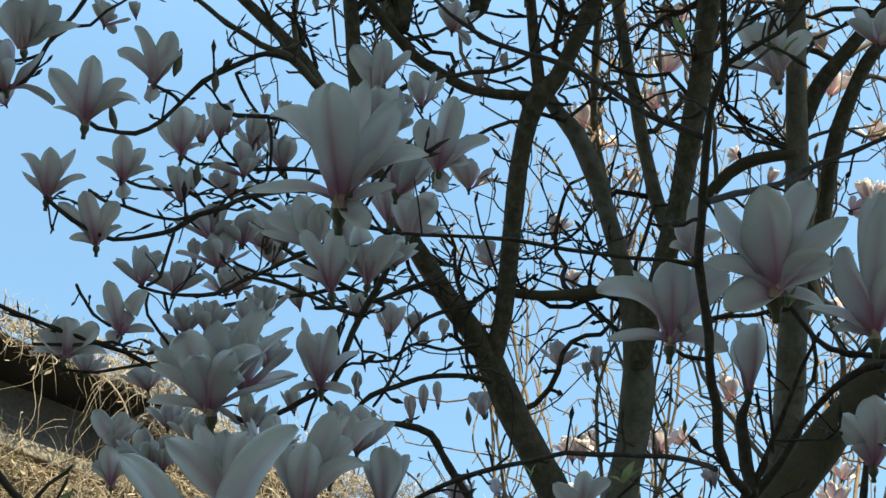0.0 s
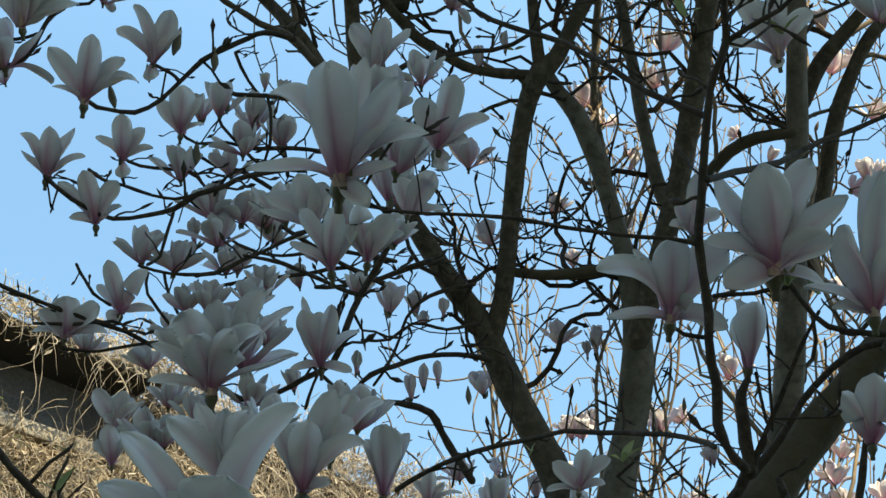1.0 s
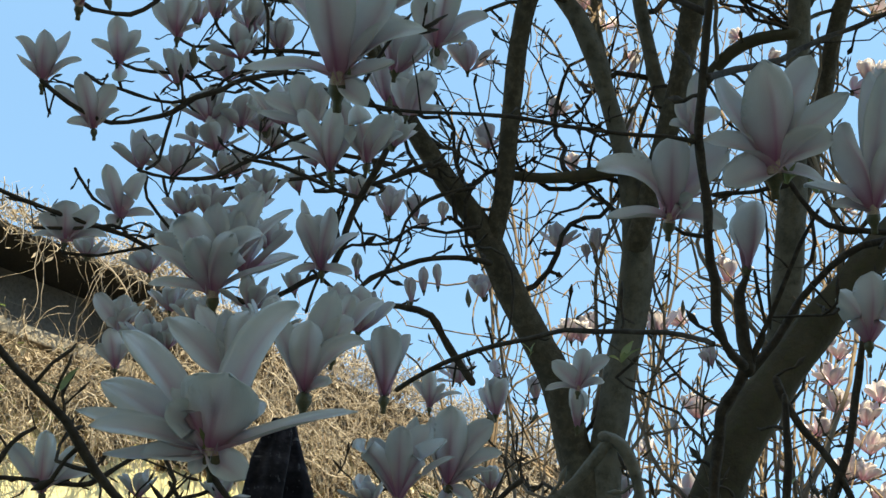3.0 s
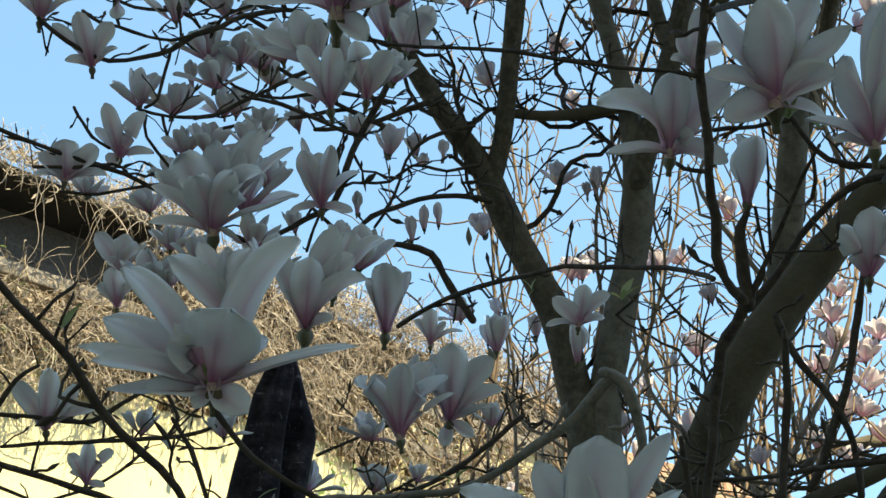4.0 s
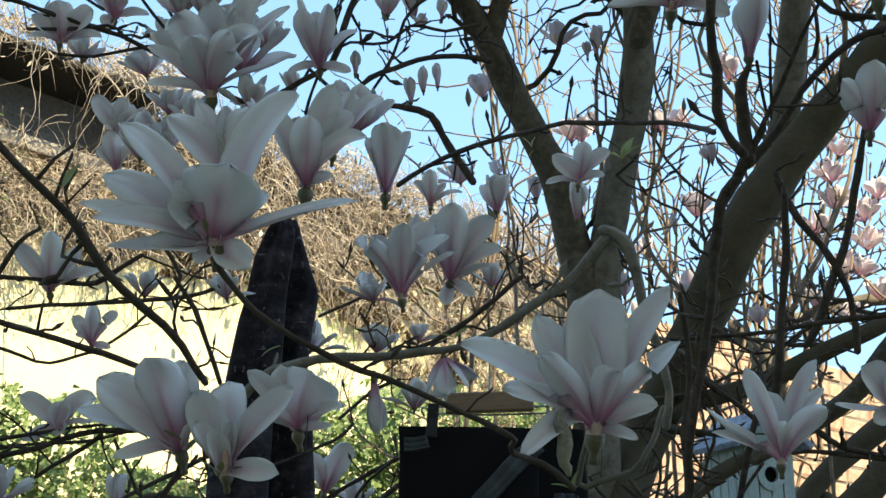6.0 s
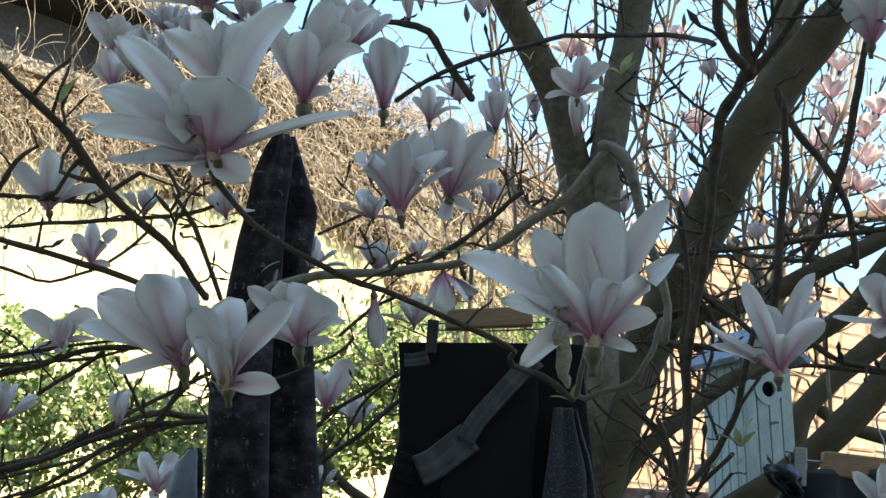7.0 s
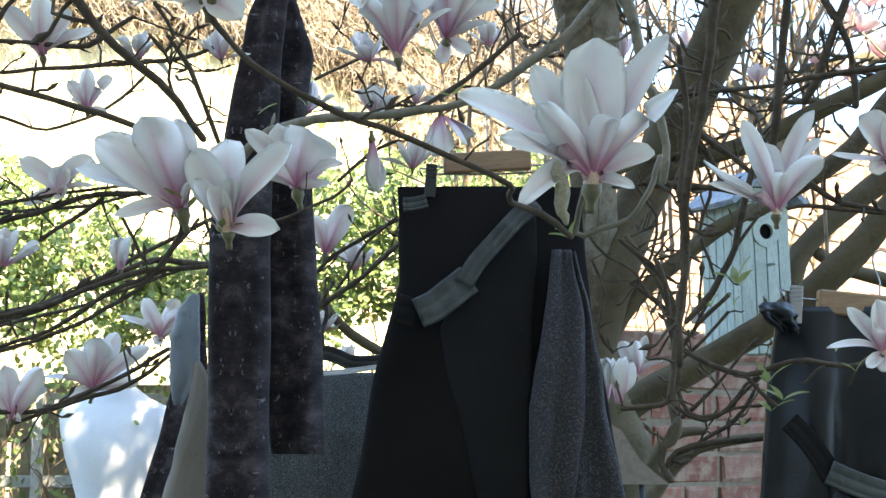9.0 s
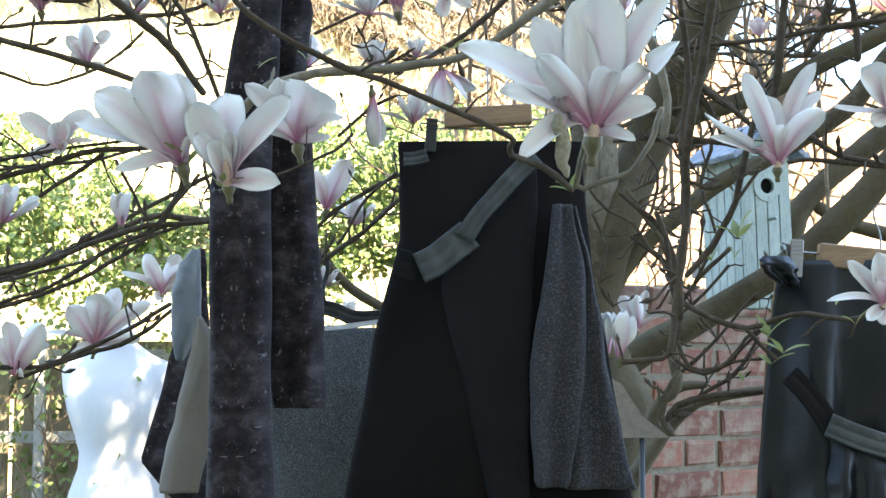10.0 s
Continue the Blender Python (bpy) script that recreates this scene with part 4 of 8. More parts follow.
limb("branch", [(-0.468, 1.482, 1.906, 0.0034), (-0.397, 1.509, 1.887, 0.0034), (-0.351, 1.523, 1.876, 0.0034), (-0.313, 1.534, 1.865, 0.0034), (-0.263, 1.546, 1.854, 0.0034)], TWIG, spurs=3, seed=67)
limb("branch", [(-0.589, 1.841, 2.046, 0.0032), (-0.520, 1.862, 2.046, 0.0032), (-0.470, 1.876, 2.045, 0.0040), (-0.442, 1.881, 2.056, 0.0040), (-0.399, 1.882, 2.088, 0.0032)], TWIG, spurs=3, seed=68)
limb("branch", [(-0.582, 1.844, 2.041, 0.0032), (-0.566, 1.841, 2.072, 0.0040), (-0.556, 1.839, 2.091, 0.0032), (-0.529, 1.841, 2.112, 0.0024)], TWIG, spurs=2, seed=69)
limb("branch", [(-0.567, 1.858, 2.005, 0.0024), (-0.483, 1.880, 2.018, 0.0032), (-0.404, 1.897, 2.028, 0.0032), (-0.337, 1.908, 2.039, 0.0032), (-0.270, 1.912, 2.067, 0.0032)], TWIG, spurs=4, seed=70)
limb("branch", [(-0.167, 1.090, 1.873, 0.0031), (-0.164, 1.095, 1.857, 0.0027), (-0.151, 1.101, 1.841, 0.0024), (-0.134, 1.108, 1.824, 0.0024), (-0.105, 1.115, 1.808, 0.0024), (-0.070, 1.122, 1.790, 0.0027), (-0.035, 1.126, 1.778, 0.0024), (0.011, 1.130, 1.761, 0.0024), (0.039, 1.131, 1.748, 0.0024), (0.063, 1.132, 1.736, 0.0024), (0.071, 1.234, 1.738, 0.0026), (0.101, 1.282, 1.735, 0.0031), (0.128, 1.302, 1.718, 0.0028)], TWIG, spurs=3, seed=71)
limb("branch", [(-0.242, 1.851, 1.895, 0.0067), (-0.208, 1.849, 1.925, 0.0067), (-0.150, 1.852, 1.942, 0.0067), (-0.091, 1.855, 1.948, 0.0060), (-0.032, 1.856, 1.953, 0.0060), (0.016, 1.855, 1.959, 0.0052), (0.065, 1.850, 1.974, 0.0052), (0.102, 1.844, 1.995, 0.0060), (0.131, 1.837, 2.017, 0.0067), (0.175, 1.825, 2.046, 0.0067), (0.204, 1.814, 2.074, 0.0075), (0.229, 1.803, 2.101, 0.0082)], PALE_BARK, spurs=2, seed=72)
limb("branch", [(0.225, 1.800, 2.111, 0.0082), (0.248, 1.800, 2.102, 0.0082), (0.264, 1.806, 2.074, 0.0075), (0.274, 1.816, 2.030, 0.0067), (0.282, 1.824, 1.995, 0.0060), (0.297, 1.830, 1.959, 0.0060), (0.311, 1.838, 1.908, 0.0060), (0.307, 1.846, 1.865, 0.0060)], PALE_BARK, spurs=2, seed=73)
limb("branch", [(-0.279, 1.519, 1.960, 0.0024), (-0.257, 1.531, 1.929, 0.0029), (-0.242, 1.542, 1.891, 0.0029), (-0.228, 1.552, 1.853, 0.0029)], TWIG, spurs=2, seed=74)
limb("branch", [(-0.292, 1.507, 1.995, 0.0024), (-0.273, 1.520, 1.961, 0.0024), (-0.284, 1.523, 1.942, 0.0019)], TWIG, spurs=2, seed=75)
limb("branch", [(-0.606, 1.986, 1.820, 0.0042), (-0.550, 2.000, 1.840, 0.0042), (-0.514, 2.008, 1.854, 0.0042), (-0.470, 2.018, 1.868, 0.0042), (-0.424, 2.028, 1.871, 0.0042), (-0.371, 2.037, 1.880, 0.0033)], TWIG, spurs=3, seed=76)
limb("branch", [(-0.547, 2.006, 1.802, 0.0033), (-0.505, 2.014, 1.831, 0.0033), (-0.466, 2.020, 1.862, 0.0033)], TWIG, spurs=1, seed=77)
limb("branch", [(-0.763, 2.475, 1.709, 0.0052), (-0.673, 2.499, 1.746, 0.0052), (-0.600, 2.516, 1.783, 0.0052), (-0.534, 2.528, 1.815, 0.0052), (-0.476, 2.538, 1.832, 0.0062), (-0.396, 2.553, 1.827, 0.0062), (-0.327, 2.561, 1.851, 0.0062)], TWIG, spurs=5, seed=78)
limb("branch", [(-0.733, 2.379, 1.720, 0.0040), (-0.647, 2.403, 1.744, 0.0040), (-0.567, 2.420, 1.784, 0.0040), (-0.485, 2.434, 1.835, 0.0040), (-0.410, 2.443, 1.876, 0.0040), (-0.372, 2.446, 1.897, 0.0040)], TWIG, spurs=4, seed=79)
limb("branch", [(-0.639, 2.097, 1.645, 0.0035), (-0.549, 2.122, 1.676, 0.0035), (-0.487, 2.136, 1.711, 0.0035), (-0.423, 2.146, 1.757, 0.0035), (-0.391, 2.148, 1.802, 0.0044), (-0.367, 2.147, 1.846, 0.0044)], TWIG, spurs=4, seed=80)
limb("branch", [(-0.632, 2.205, 1.541, 0.0027), (-0.578, 2.221, 1.563, 0.0037), (-0.530, 2.234, 1.582, 0.0037), (-0.485, 2.244, 1.596, 0.0037), (-0.452, 2.251, 1.614, 0.0037), (-0.402, 2.260, 1.652, 0.0037)], TWIG, spurs=5, seed=81)
limb("branch", [(-0.221, 1.570, 1.756, 0.0024), (-0.211, 1.572, 1.755, 0.0019), (-0.178, 1.575, 1.765, 0.0015), (-0.135, 1.577, 1.782, 0.0015), (-0.104, 1.577, 1.798, 0.0019), (-0.083, 1.576, 1.813, 0.0019)], TWIG, spurs=3, seed=82)
limb("branch", [(-0.374, 2.339, 1.925, 0.0029), (-0.370, 2.348, 1.873, 0.0029), (-0.358, 2.356, 1.827, 0.0038), (-0.369, 2.358, 1.789, 0.0029)], TWIG, spurs=1, seed=83)
limb("branch", [(-0.195, 2.479, 1.803, 0.0030), (-0.166, 2.478, 1.833, 0.0040), (-0.117, 2.477, 1.863, 0.0040), (-0.057, 2.475, 1.898, 0.0040)], TWIG, spurs=3, seed=84)
limb("branch", [(-0.195, 2.484, 1.743, 0.0040), (-0.155, 2.485, 1.769, 0.0040), (-0.116, 2.485, 1.794, 0.0040), (-0.067, 2.482, 1.844, 0.0040)], TWIG, spurs=3, seed=85)
limb("branch", [(-0.219, 2.781, 1.788, 0.0101), (-0.174, 2.788, 1.733, 0.0101), (-0.129, 2.792, 1.698, 0.0101), (-0.062, 2.796, 1.662, 0.0112), (0.005, 2.798, 1.624, 0.0112)], MOSS_BARK, spurs=0, seed=86)
limb("branch", [(0.138, 1.290, 1.790, 0.0032), (0.143, 1.293, 1.768, 0.0032), (0.134, 1.331, 1.724, 0.0028), (0.157, 1.328, 1.727, 0.0028), (0.182, 1.324, 1.734, 0.0028), (0.197, 1.319, 1.752, 0.0028), (0.205, 1.315, 1.772, 0.0028), (0.210, 1.310, 1.792, 0.0028)], PALE_BARK, spurs=2, seed=87)
limb("branch", [(0.265, 1.966, 1.798, 0.0032), (0.292, 1.964, 1.778, 0.0040), (0.319, 1.962, 1.755, 0.0040), (0.337, 1.963, 1.716, 0.0040), (0.345, 1.964, 1.677, 0.0040)], TWIG, spurs=4, seed=88)
limb("branch", [(0.257, 1.881, 1.567, 0.0037), (0.304, 1.874, 1.570, 0.0037), (0.322, 1.870, 1.589, 0.0037), (0.327, 1.868, 1.626, 0.0037), (0.318, 1.868, 1.677, 0.0037), (0.311, 1.865, 1.729, 0.0037), (0.297, 1.864, 1.759, 0.0037)], TWIG, spurs=3, seed=89)
limb("branch", [(0.330, 1.867, 1.646, 0.0037), (0.369, 1.860, 1.625, 0.0037), (0.411, 1.852, 1.609, 0.0037), (0.445, 1.843, 1.621, 0.0037), (0.486, 1.832, 1.628, 0.0037), (0.532, 1.818, 1.620, 0.0037), (0.552, 1.812, 1.624, 0.0030)], TWIG, spurs=4, seed=90)
limb("branch", [(0.411, 1.852, 1.609, 0.0030), (0.428, 1.848, 1.588, 0.0030), (0.446, 1.844, 1.572, 0.0030)], TWIG, spurs=1, seed=91)
limb("branch", [(0.362, 2.066, 1.600, 0.0033), (0.377, 2.064, 1.560, 0.0033), (0.409, 2.058, 1.555, 0.0033), (0.440, 2.051, 1.568, 0.0025), (0.475, 2.043, 1.572, 0.0025)], TWIG, spurs=5, seed=92)
limb("branch", [(0.406, 2.262, 1.555, 0.0037), (0.459, 2.251, 1.604, 0.0027), (0.493, 2.242, 1.649, 0.0027), (0.519, 2.235, 1.675, 0.0027)], TWIG, spurs=4, seed=93)
limb("branch", [(0.432, 2.053, 1.568, 0.0025), (0.456, 2.047, 1.600, 0.0025), (0.479, 2.041, 1.616, 0.0025)], TWIG, spurs=3, seed=94)
limb("branch", [(0.319, 1.765, 1.673, 0.0035), (0.349, 1.757, 1.707, 0.0042), (0.376, 1.745, 1.761, 0.0042), (0.389, 1.734, 1.823, 0.0042), (0.398, 1.723, 1.870, 0.0035)], TWIG, spurs=3, seed=95)
limb("branch", [(0.407, 2.361, 1.645, 0.0038), (0.453, 2.349, 1.710, 0.0038), (0.499, 2.336, 1.756, 0.0038)], TWIG, spurs=2, seed=96)
limb("branch", [(0.424, 1.726, 1.808, 0.0035), (0.417, 1.717, 1.875, 0.0050), (0.426, 1.695, 1.967, 0.0050), (0.428, 1.673, 2.047, 0.0050), (0.425, 1.649, 2.125, 0.0042)], TWIG, spurs=3, seed=97)
limb("branch", [(0.341, 2.018, 2.015, 0.0033), (0.412, 2.003, 2.019, 0.0033), (0.489, 1.983, 2.024, 0.0033), (0.564, 1.960, 2.033, 0.0042), (0.651, 1.929, 2.042, 0.0042)], TWIG, spurs=5, seed=98)
limb("branch", [(0.347, 1.940, 1.874, 0.0040), (0.302, 1.948, 1.874, 0.0040), (0.399, 1.930, 1.873, 0.0040), (0.351, 1.924, 1.960, 0.0047), (0.343, 1.921, 1.979, 0.0040)], TWIG, spurs=2, seed=99)
limb("branch", [(0.349, 1.924, 1.962, 0.0047), (0.377, 1.923, 1.937, 0.0047), (0.414, 1.920, 1.910, 0.0040), (0.442, 1.918, 1.884, 0.0032)], TWIG, spurs=2, seed=100)
limb("branch", [(0.614, 2.258, 2.066, 0.0067), (0.632, 2.245, 2.101, 0.0077), (0.653, 2.220, 2.172, 0.0077), (0.673, 2.193, 2.241, 0.0067), (0.681, 2.168, 2.310, 0.0067), (0.693, 2.132, 2.394, 0.0057), (0.715, 2.086, 2.484, 0.0038)], TWIG, spurs=3, seed=101)
limb("branch", [(0.563, 2.194, 2.336, 0.0077), (0.586, 2.206, 2.281, 0.0067), (0.631, 2.211, 2.226, 0.0057), (0.674, 2.219, 2.153, 0.0057), (0.690, 2.238, 2.054, 0.0057)], TWIG, spurs=3, seed=102)
limb("branch", [(-0.614, 1.981, 1.847, 0.0025), (-0.556, 1.997, 1.859, 0.0033), (-0.504, 2.010, 1.869, 0.0025), (-0.412, 2.029, 1.887, 0.0025)], TWIG, spurs=4, seed=103)
limb("branch", [(-0.676, 2.171, 1.858, 0.0027), (-0.604, 2.191, 1.872, 0.0027), (-0.538, 2.208, 1.879, 0.0027), (-0.444, 2.226, 1.908, 0.0027)], TWIG, spurs=4, seed=104)
limb("branch", [(-0.646, 2.093, 1.694, 0.0044), (-0.554, 2.119, 1.719, 0.0044), (-0.499, 2.131, 1.747, 0.0044), (-0.426, 2.145, 1.771, 0.0044), (-0.335, 2.161, 1.780, 0.0044)], TWIG, spurs=4, seed=105)
limb("branch", [(-0.515, 2.315, 1.898, 0.0029), (-0.486, 2.329, 1.843, 0.0029), (-0.462, 2.339, 1.802, 0.0029), (-0.412, 2.345, 1.841, 0.0029), (-0.385, 2.344, 1.879, 0.0029)], TWIG, spurs=4, seed=106)
limb("branch", [(-0.674, 2.193, 1.558, 0.0037), (-0.603, 2.215, 1.560, 0.0037), (-0.562, 2.226, 1.575, 0.0037), (-0.496, 2.242, 1.607, 0.0037), (-0.412, 2.258, 1.658, 0.0037)], TWIG, spurs=4, seed=107)
limb("branch", [(-0.147, 2.286, 1.758, 0.0027), (-0.099, 2.280, 1.831, 0.0027), (-0.054, 2.277, 1.871, 0.0027)], TWIG, spurs=4, seed=108)
limb("branch", [(-0.175, 2.386, 1.738, 0.0038), (-0.114, 2.385, 1.786, 0.0038), (-0.051, 2.382, 1.840, 0.0038)], TWIG, spurs=4, seed=109)
limb("branch", [(0.358, 2.020, 1.991, 0.0042), (0.399, 2.019, 1.958, 0.0042), (0.443, 2.015, 1.927, 0.0033)], TWIG, spurs=4, seed=110)
limb("branch", [(-0.053, 2.248, 2.030, 0.0037), (0.019, 2.240, 2.066, 0.0046), (0.082, 2.228, 2.109, 0.0046), (0.145, 2.211, 2.160, 0.0046)], TWIG, spurs=4, seed=111)
limb("branch", [(-0.196, 2.420, 2.138, 0.0030), (-0.117, 2.416, 2.177, 0.0030), (-0.038, 2.410, 2.206, 0.0030)], TWIG, spurs=4, seed=112)
limb("branch", [(0.314, 2.347, 1.937, 0.0038), (0.397, 2.333, 1.943, 0.0038), (0.447, 2.326, 1.925, 0.0038)], TWIG, spurs=4, seed=113)
limb("branch", [(0.283, 1.970, 1.739, 0.0024), (0.322, 1.966, 1.707, 0.0024), (0.337, 1.966, 1.684, 0.0024)], TWIG, spurs=4, seed=114)
limb("branch", [(0.367, 1.960, 1.676, 0.0024), (0.391, 1.952, 1.722, 0.0024), (0.419, 1.939, 1.783, 0.0024), (0.451, 1.926, 1.828, 0.0024)], TWIG, spurs=4, seed=115)
limb("branch", [(0.340, 1.968, 1.629, 0.0024), (0.382, 1.958, 1.660, 0.0024), (0.412, 1.949, 1.698, 0.0024)], TWIG, spurs=4, seed=116)
limb("branch", [(0.210, 1.872, 1.797, 0.0022), (0.236, 1.872, 1.766, 0.0022), (0.269, 1.870, 1.748, 0.0022), (0.290, 1.869, 1.715, 0.0030), (0.316, 1.867, 1.692, 0.0022), (0.319, 1.868, 1.670, 0.0022)], TWIG, spurs=4, seed=117)
limb("branch", [(0.229, 1.974, 1.771, 0.0024), (0.245, 1.977, 1.724, 0.0024), (0.239, 1.981, 1.677, 0.0024), (0.256, 1.980, 1.645, 0.0024)], TWIG, spurs=4, seed=118)
limb("branch", [(0.306, 1.712, 2.004, 0.0035), (0.316, 1.730, 1.924, 0.0042), (0.313, 1.749, 1.830, 0.0042), (0.316, 1.761, 1.733, 0.0042), (0.308, 1.769, 1.650, 0.0042), (0.297, 1.773, 1.580, 0.0035)], TWIG, spurs=4, seed=119)
limb("branch", [(0.305, 2.049, 1.887, 0.0025), (0.334, 2.051, 1.846, 0.0025), (0.326, 2.059, 1.789, 0.0025), (0.305, 2.067, 1.749, 0.0025)], TWIG, spurs=4, seed=120)
limb("branch", [(0.353, 1.926, 1.945, 0.0024), (0.388, 1.932, 1.879, 0.0024), (0.374, 1.946, 1.807, 0.0024), (0.393, 1.949, 1.745, 0.0024)], TWIG, spurs=4, seed=121)
limb("branch", [(0.361, 2.067, 1.568, 0.0033), (0.397, 2.060, 1.551, 0.0033), (0.432, 2.053, 1.568, 0.0033), (0.464, 2.045, 1.600, 0.0025), (0.495, 2.036, 1.632, 0.0025)], TWIG, spurs=4, seed=122)
limb("branch", [(0.412, 2.159, 1.517, 0.0035), (0.462, 2.148, 1.551, 0.0035), (0.495, 2.140, 1.602, 0.0026)], TWIG, spurs=4, seed=123)
limb("branch", [(-0.645, 2.096, 1.646, 0.0026), (-0.562, 2.119, 1.681, 0.0035), (-0.483, 2.136, 1.733, 0.0035), (-0.401, 2.150, 1.773, 0.0035)], TWIG, spurs=4, seed=124)
limb("branch", [(-0.707, 2.284, 1.691, 0.0029), (-0.590, 2.316, 1.725, 0.0029), (-0.511, 2.333, 1.755, 0.0029), (-0.404, 2.351, 1.798, 0.0029)], TWIG, spurs=4, seed=125)
limb("branch", [(-0.733, 2.330, 2.056, 0.0030), (-0.647, 2.361, 2.034, 0.0030), (-0.547, 2.378, 2.077, 0.0030), (-0.491, 2.379, 2.127, 0.0030)], TWIG, spurs=4, seed=126)
limb("branch", [(-0.151, 2.361, 1.949, 0.0029), (-0.094, 2.356, 1.996, 0.0029), (-0.056, 2.353, 2.015, 0.0029)], TWIG, spurs=4, seed=127)
limb("branch", [(0.361, 2.167, 1.478, 0.0035), (0.378, 2.165, 1.502, 0.0052), (0.428, 2.155, 1.515, 0.0052), (0.477, 2.145, 1.521, 0.0044), (0.513, 2.136, 1.527, 0.0044)], TWIG, spurs=4, seed=128)
limb("branch", [(0.366, 2.165, 1.462, 0.0061), (0.353, 2.169, 1.487, 0.0061), (0.360, 2.168, 1.517, 0.0052), (0.379, 2.165, 1.551, 0.0044)], BARK, spurs=4, seed=129)
# flowers
bloom((-0.089, 1.069, 2.192), (-0.090, 1.007, 2.268), 0.82, 130, ((-11, -78, 66, 43, 1, 0.42), (-59, -45, 68, 24, 0.55, 0.5), (-75, -15, -5, 13, 0.4, 0.4), (53, -59, 63, 33, 0.85, 0.4), (73, -43, 28, 21, 0.7, 0.35), (26, -1, -23, 21, 0.9, 0.05), (17, -10, 114, 22, 1, 0.42), (49, -25, 0, 17, 0.8, 0.2), (45, -7, 82, 24, 0.9, 0.4)))
bloom((-0.079, 1.303, 2.474), (-0.070, 1.274, 2.513), 0.6, 131, ((-30, -25, 45, 24, 0.9, 0.42), (7, -36, 50, 24, 1, 0.42), (37, -22, 39, 14, 0.7, 0.42), (-9, -12, 36, 21, 1, 0.42)))
bloom((-0.008, 1.182, 2.301), (0.003, 1.146, 2.354), 0.55, 132, ((15, -41, 58, 28, 1, 0.42), (48, -21, 26, 19, 0.8, 0.3), (-21, -23, 42, 26, 0.9, 0.42), (8, 3, -23, 16, 0.9, 0.05), (29, -10, 6, 14, 0.6, 0.3)))
bloom((-0.115, 1.344, 2.250), (-0.126, 1.316, 2.301), 0.45, 133, ((-36, -26, 54, 19, 0.8, 0.42), (3, -41, 54, 26, 1, 0.42), (-44, -15, 19, 14, 0.6, 0.3), (24, -21, 43, 19, 0.9, 0.42)))
bloom((-0.077, 1.341, 2.260), (-0.071, 1.316, 2.307), 0.5, 134, ((-15, -31, 50, 26, 1, 0.42), (23, -22, 45, 26, 0.9, 0.42), (36, -19, 27, 15, 0.7, 0.3), (-28, -16, 33, 17, 0.9, 0.42)))
bloom((-0.141, 1.390, 2.326), (-0.146, 1.365, 2.367), 0.4, 135, ((-20, -31, 50, 33, 1, 0.42), (-55, -14, 29, 20, 0.8, 0.3), (9, -22, 45, 27, 1, 0.42), (-61, -11, 9, 13, 0.6, 0.2)))
bloom((-0.038, 1.344, 2.321), (-0.032, 1.326, 2.351), 0.55, 136, ((27, -25, 39, 29, 1, 0.42), (41, -11, 3, 11, 0.6, 0.2), (-13, -13, 37, 27, 1, 0.42)))
flower((-0.049, 1.236, 2.306), (-0.046, 1.208, 2.351), 0.5, 137)
flower((-0.079, 1.33, 2.435), (-0.065, 1.3, 2.479), 0.5, 138)
flower((-0.038, 1.637, 2.697), (-0.044, 1.61, 2.735), 0.6, 139)
flower((-0.062, 1.423, 2.382), (-0.044, 1.4, 2.422), 0.6, 140)
flower((-0.196, 1.559, 2.427), (-0.205, 1.533, 2.469), 0.6, 141)
bloom((-0.310, 1.827, 2.305), (-0.317, 1.781, 2.406), 0.86, 142, ((-19, -72, 53, 49, 1, 0.5), (-48, -63, 89, 48, 0.8, 0.42), (5, -44, 120, 45, 1, 0.42), (35, -35, 113, 47, 1, 0.42), (62, -51, 141, 39, 1, 0.42), (67, -74, 65, 40, 0.8, 0.42), (105, -40, 119, 21, 0.6, 0.3), (112, -40, 27, 15, 0.5, 0.3), (-83, -38, 54, 19, 0.5, 0.3), (24, -72, 59, 45, 1, 0.42), (-85, -23, 7, 16, 0.5, 0.2)))
flower((-0.282, 1.908, 2.377), (-0.278, 1.875, 2.452), 0.6, 143)
flower((-0.353, 1.902, 2.362), (-0.366, 1.867, 2.435), 0.5, 144)
bloom((-0.167, 1.873, 2.368), (-0.176, 1.844, 2.428), 0.62, 145, ((-29, -50, 64, 34, 0.9, 0.42), (-6, -28, 75, 39, 1, 0.42), (18, -57, 74, 27, 0.9, 0.42), (-33, -34, 92, 12, 0.6, 0.42), (54, -24, 48, 21, 0.6, 0.42), (-45, -4, -12, 17, 0.6, 0.3), (46, -7, -7, 15, 0.6, 0.2)))
flower((-0.26, 1.989, 2.451), (-0.258, 1.971, 2.49), 0.6, 146)
bloom((-0.648, 1.982, 2.731), (-0.643, 1.944, 2.795), 0.66, 147, ((-43, -37, 66, 21, 0.8, 0.42), (5, -49, 69, 39, 1, 0.42), (50, -37, 65, 27, 0.8, 0.42), (63, -26, 32, 17, 0.6, 0.3), (-40, -29, 28, 17, 0.6, 0.3)))
bloom((-0.489, 1.607, 2.627), (-0.481, 1.564, 2.691), 0.8, 148, ((-50, -35, 62, 30, 0.9, 0.42), (10, -53, 75, 32, 1, 0.42), (49, -32, 56, 30, 0.9, 0.42), (74, -25, 28, 22, 0.7, 0.42), (-41, -19, 14, 10, 0.5, 0.3), (25, -16, 54, 28, 1, 0.42)))
bloom((-0.423, 1.671, 2.742), (-0.410, 1.634, 2.796), 0.55, 149, ((-30, -41, 72, 20, 0.8, 0.42), (27, -44, 62, 42, 1, 0.42), (-54, -24, 43, 20, 0.7, 0.3), (-5, 3, -26, 22, 0.9, 0.05), (42, -28, 36, 21, 0.7, 0.42)))
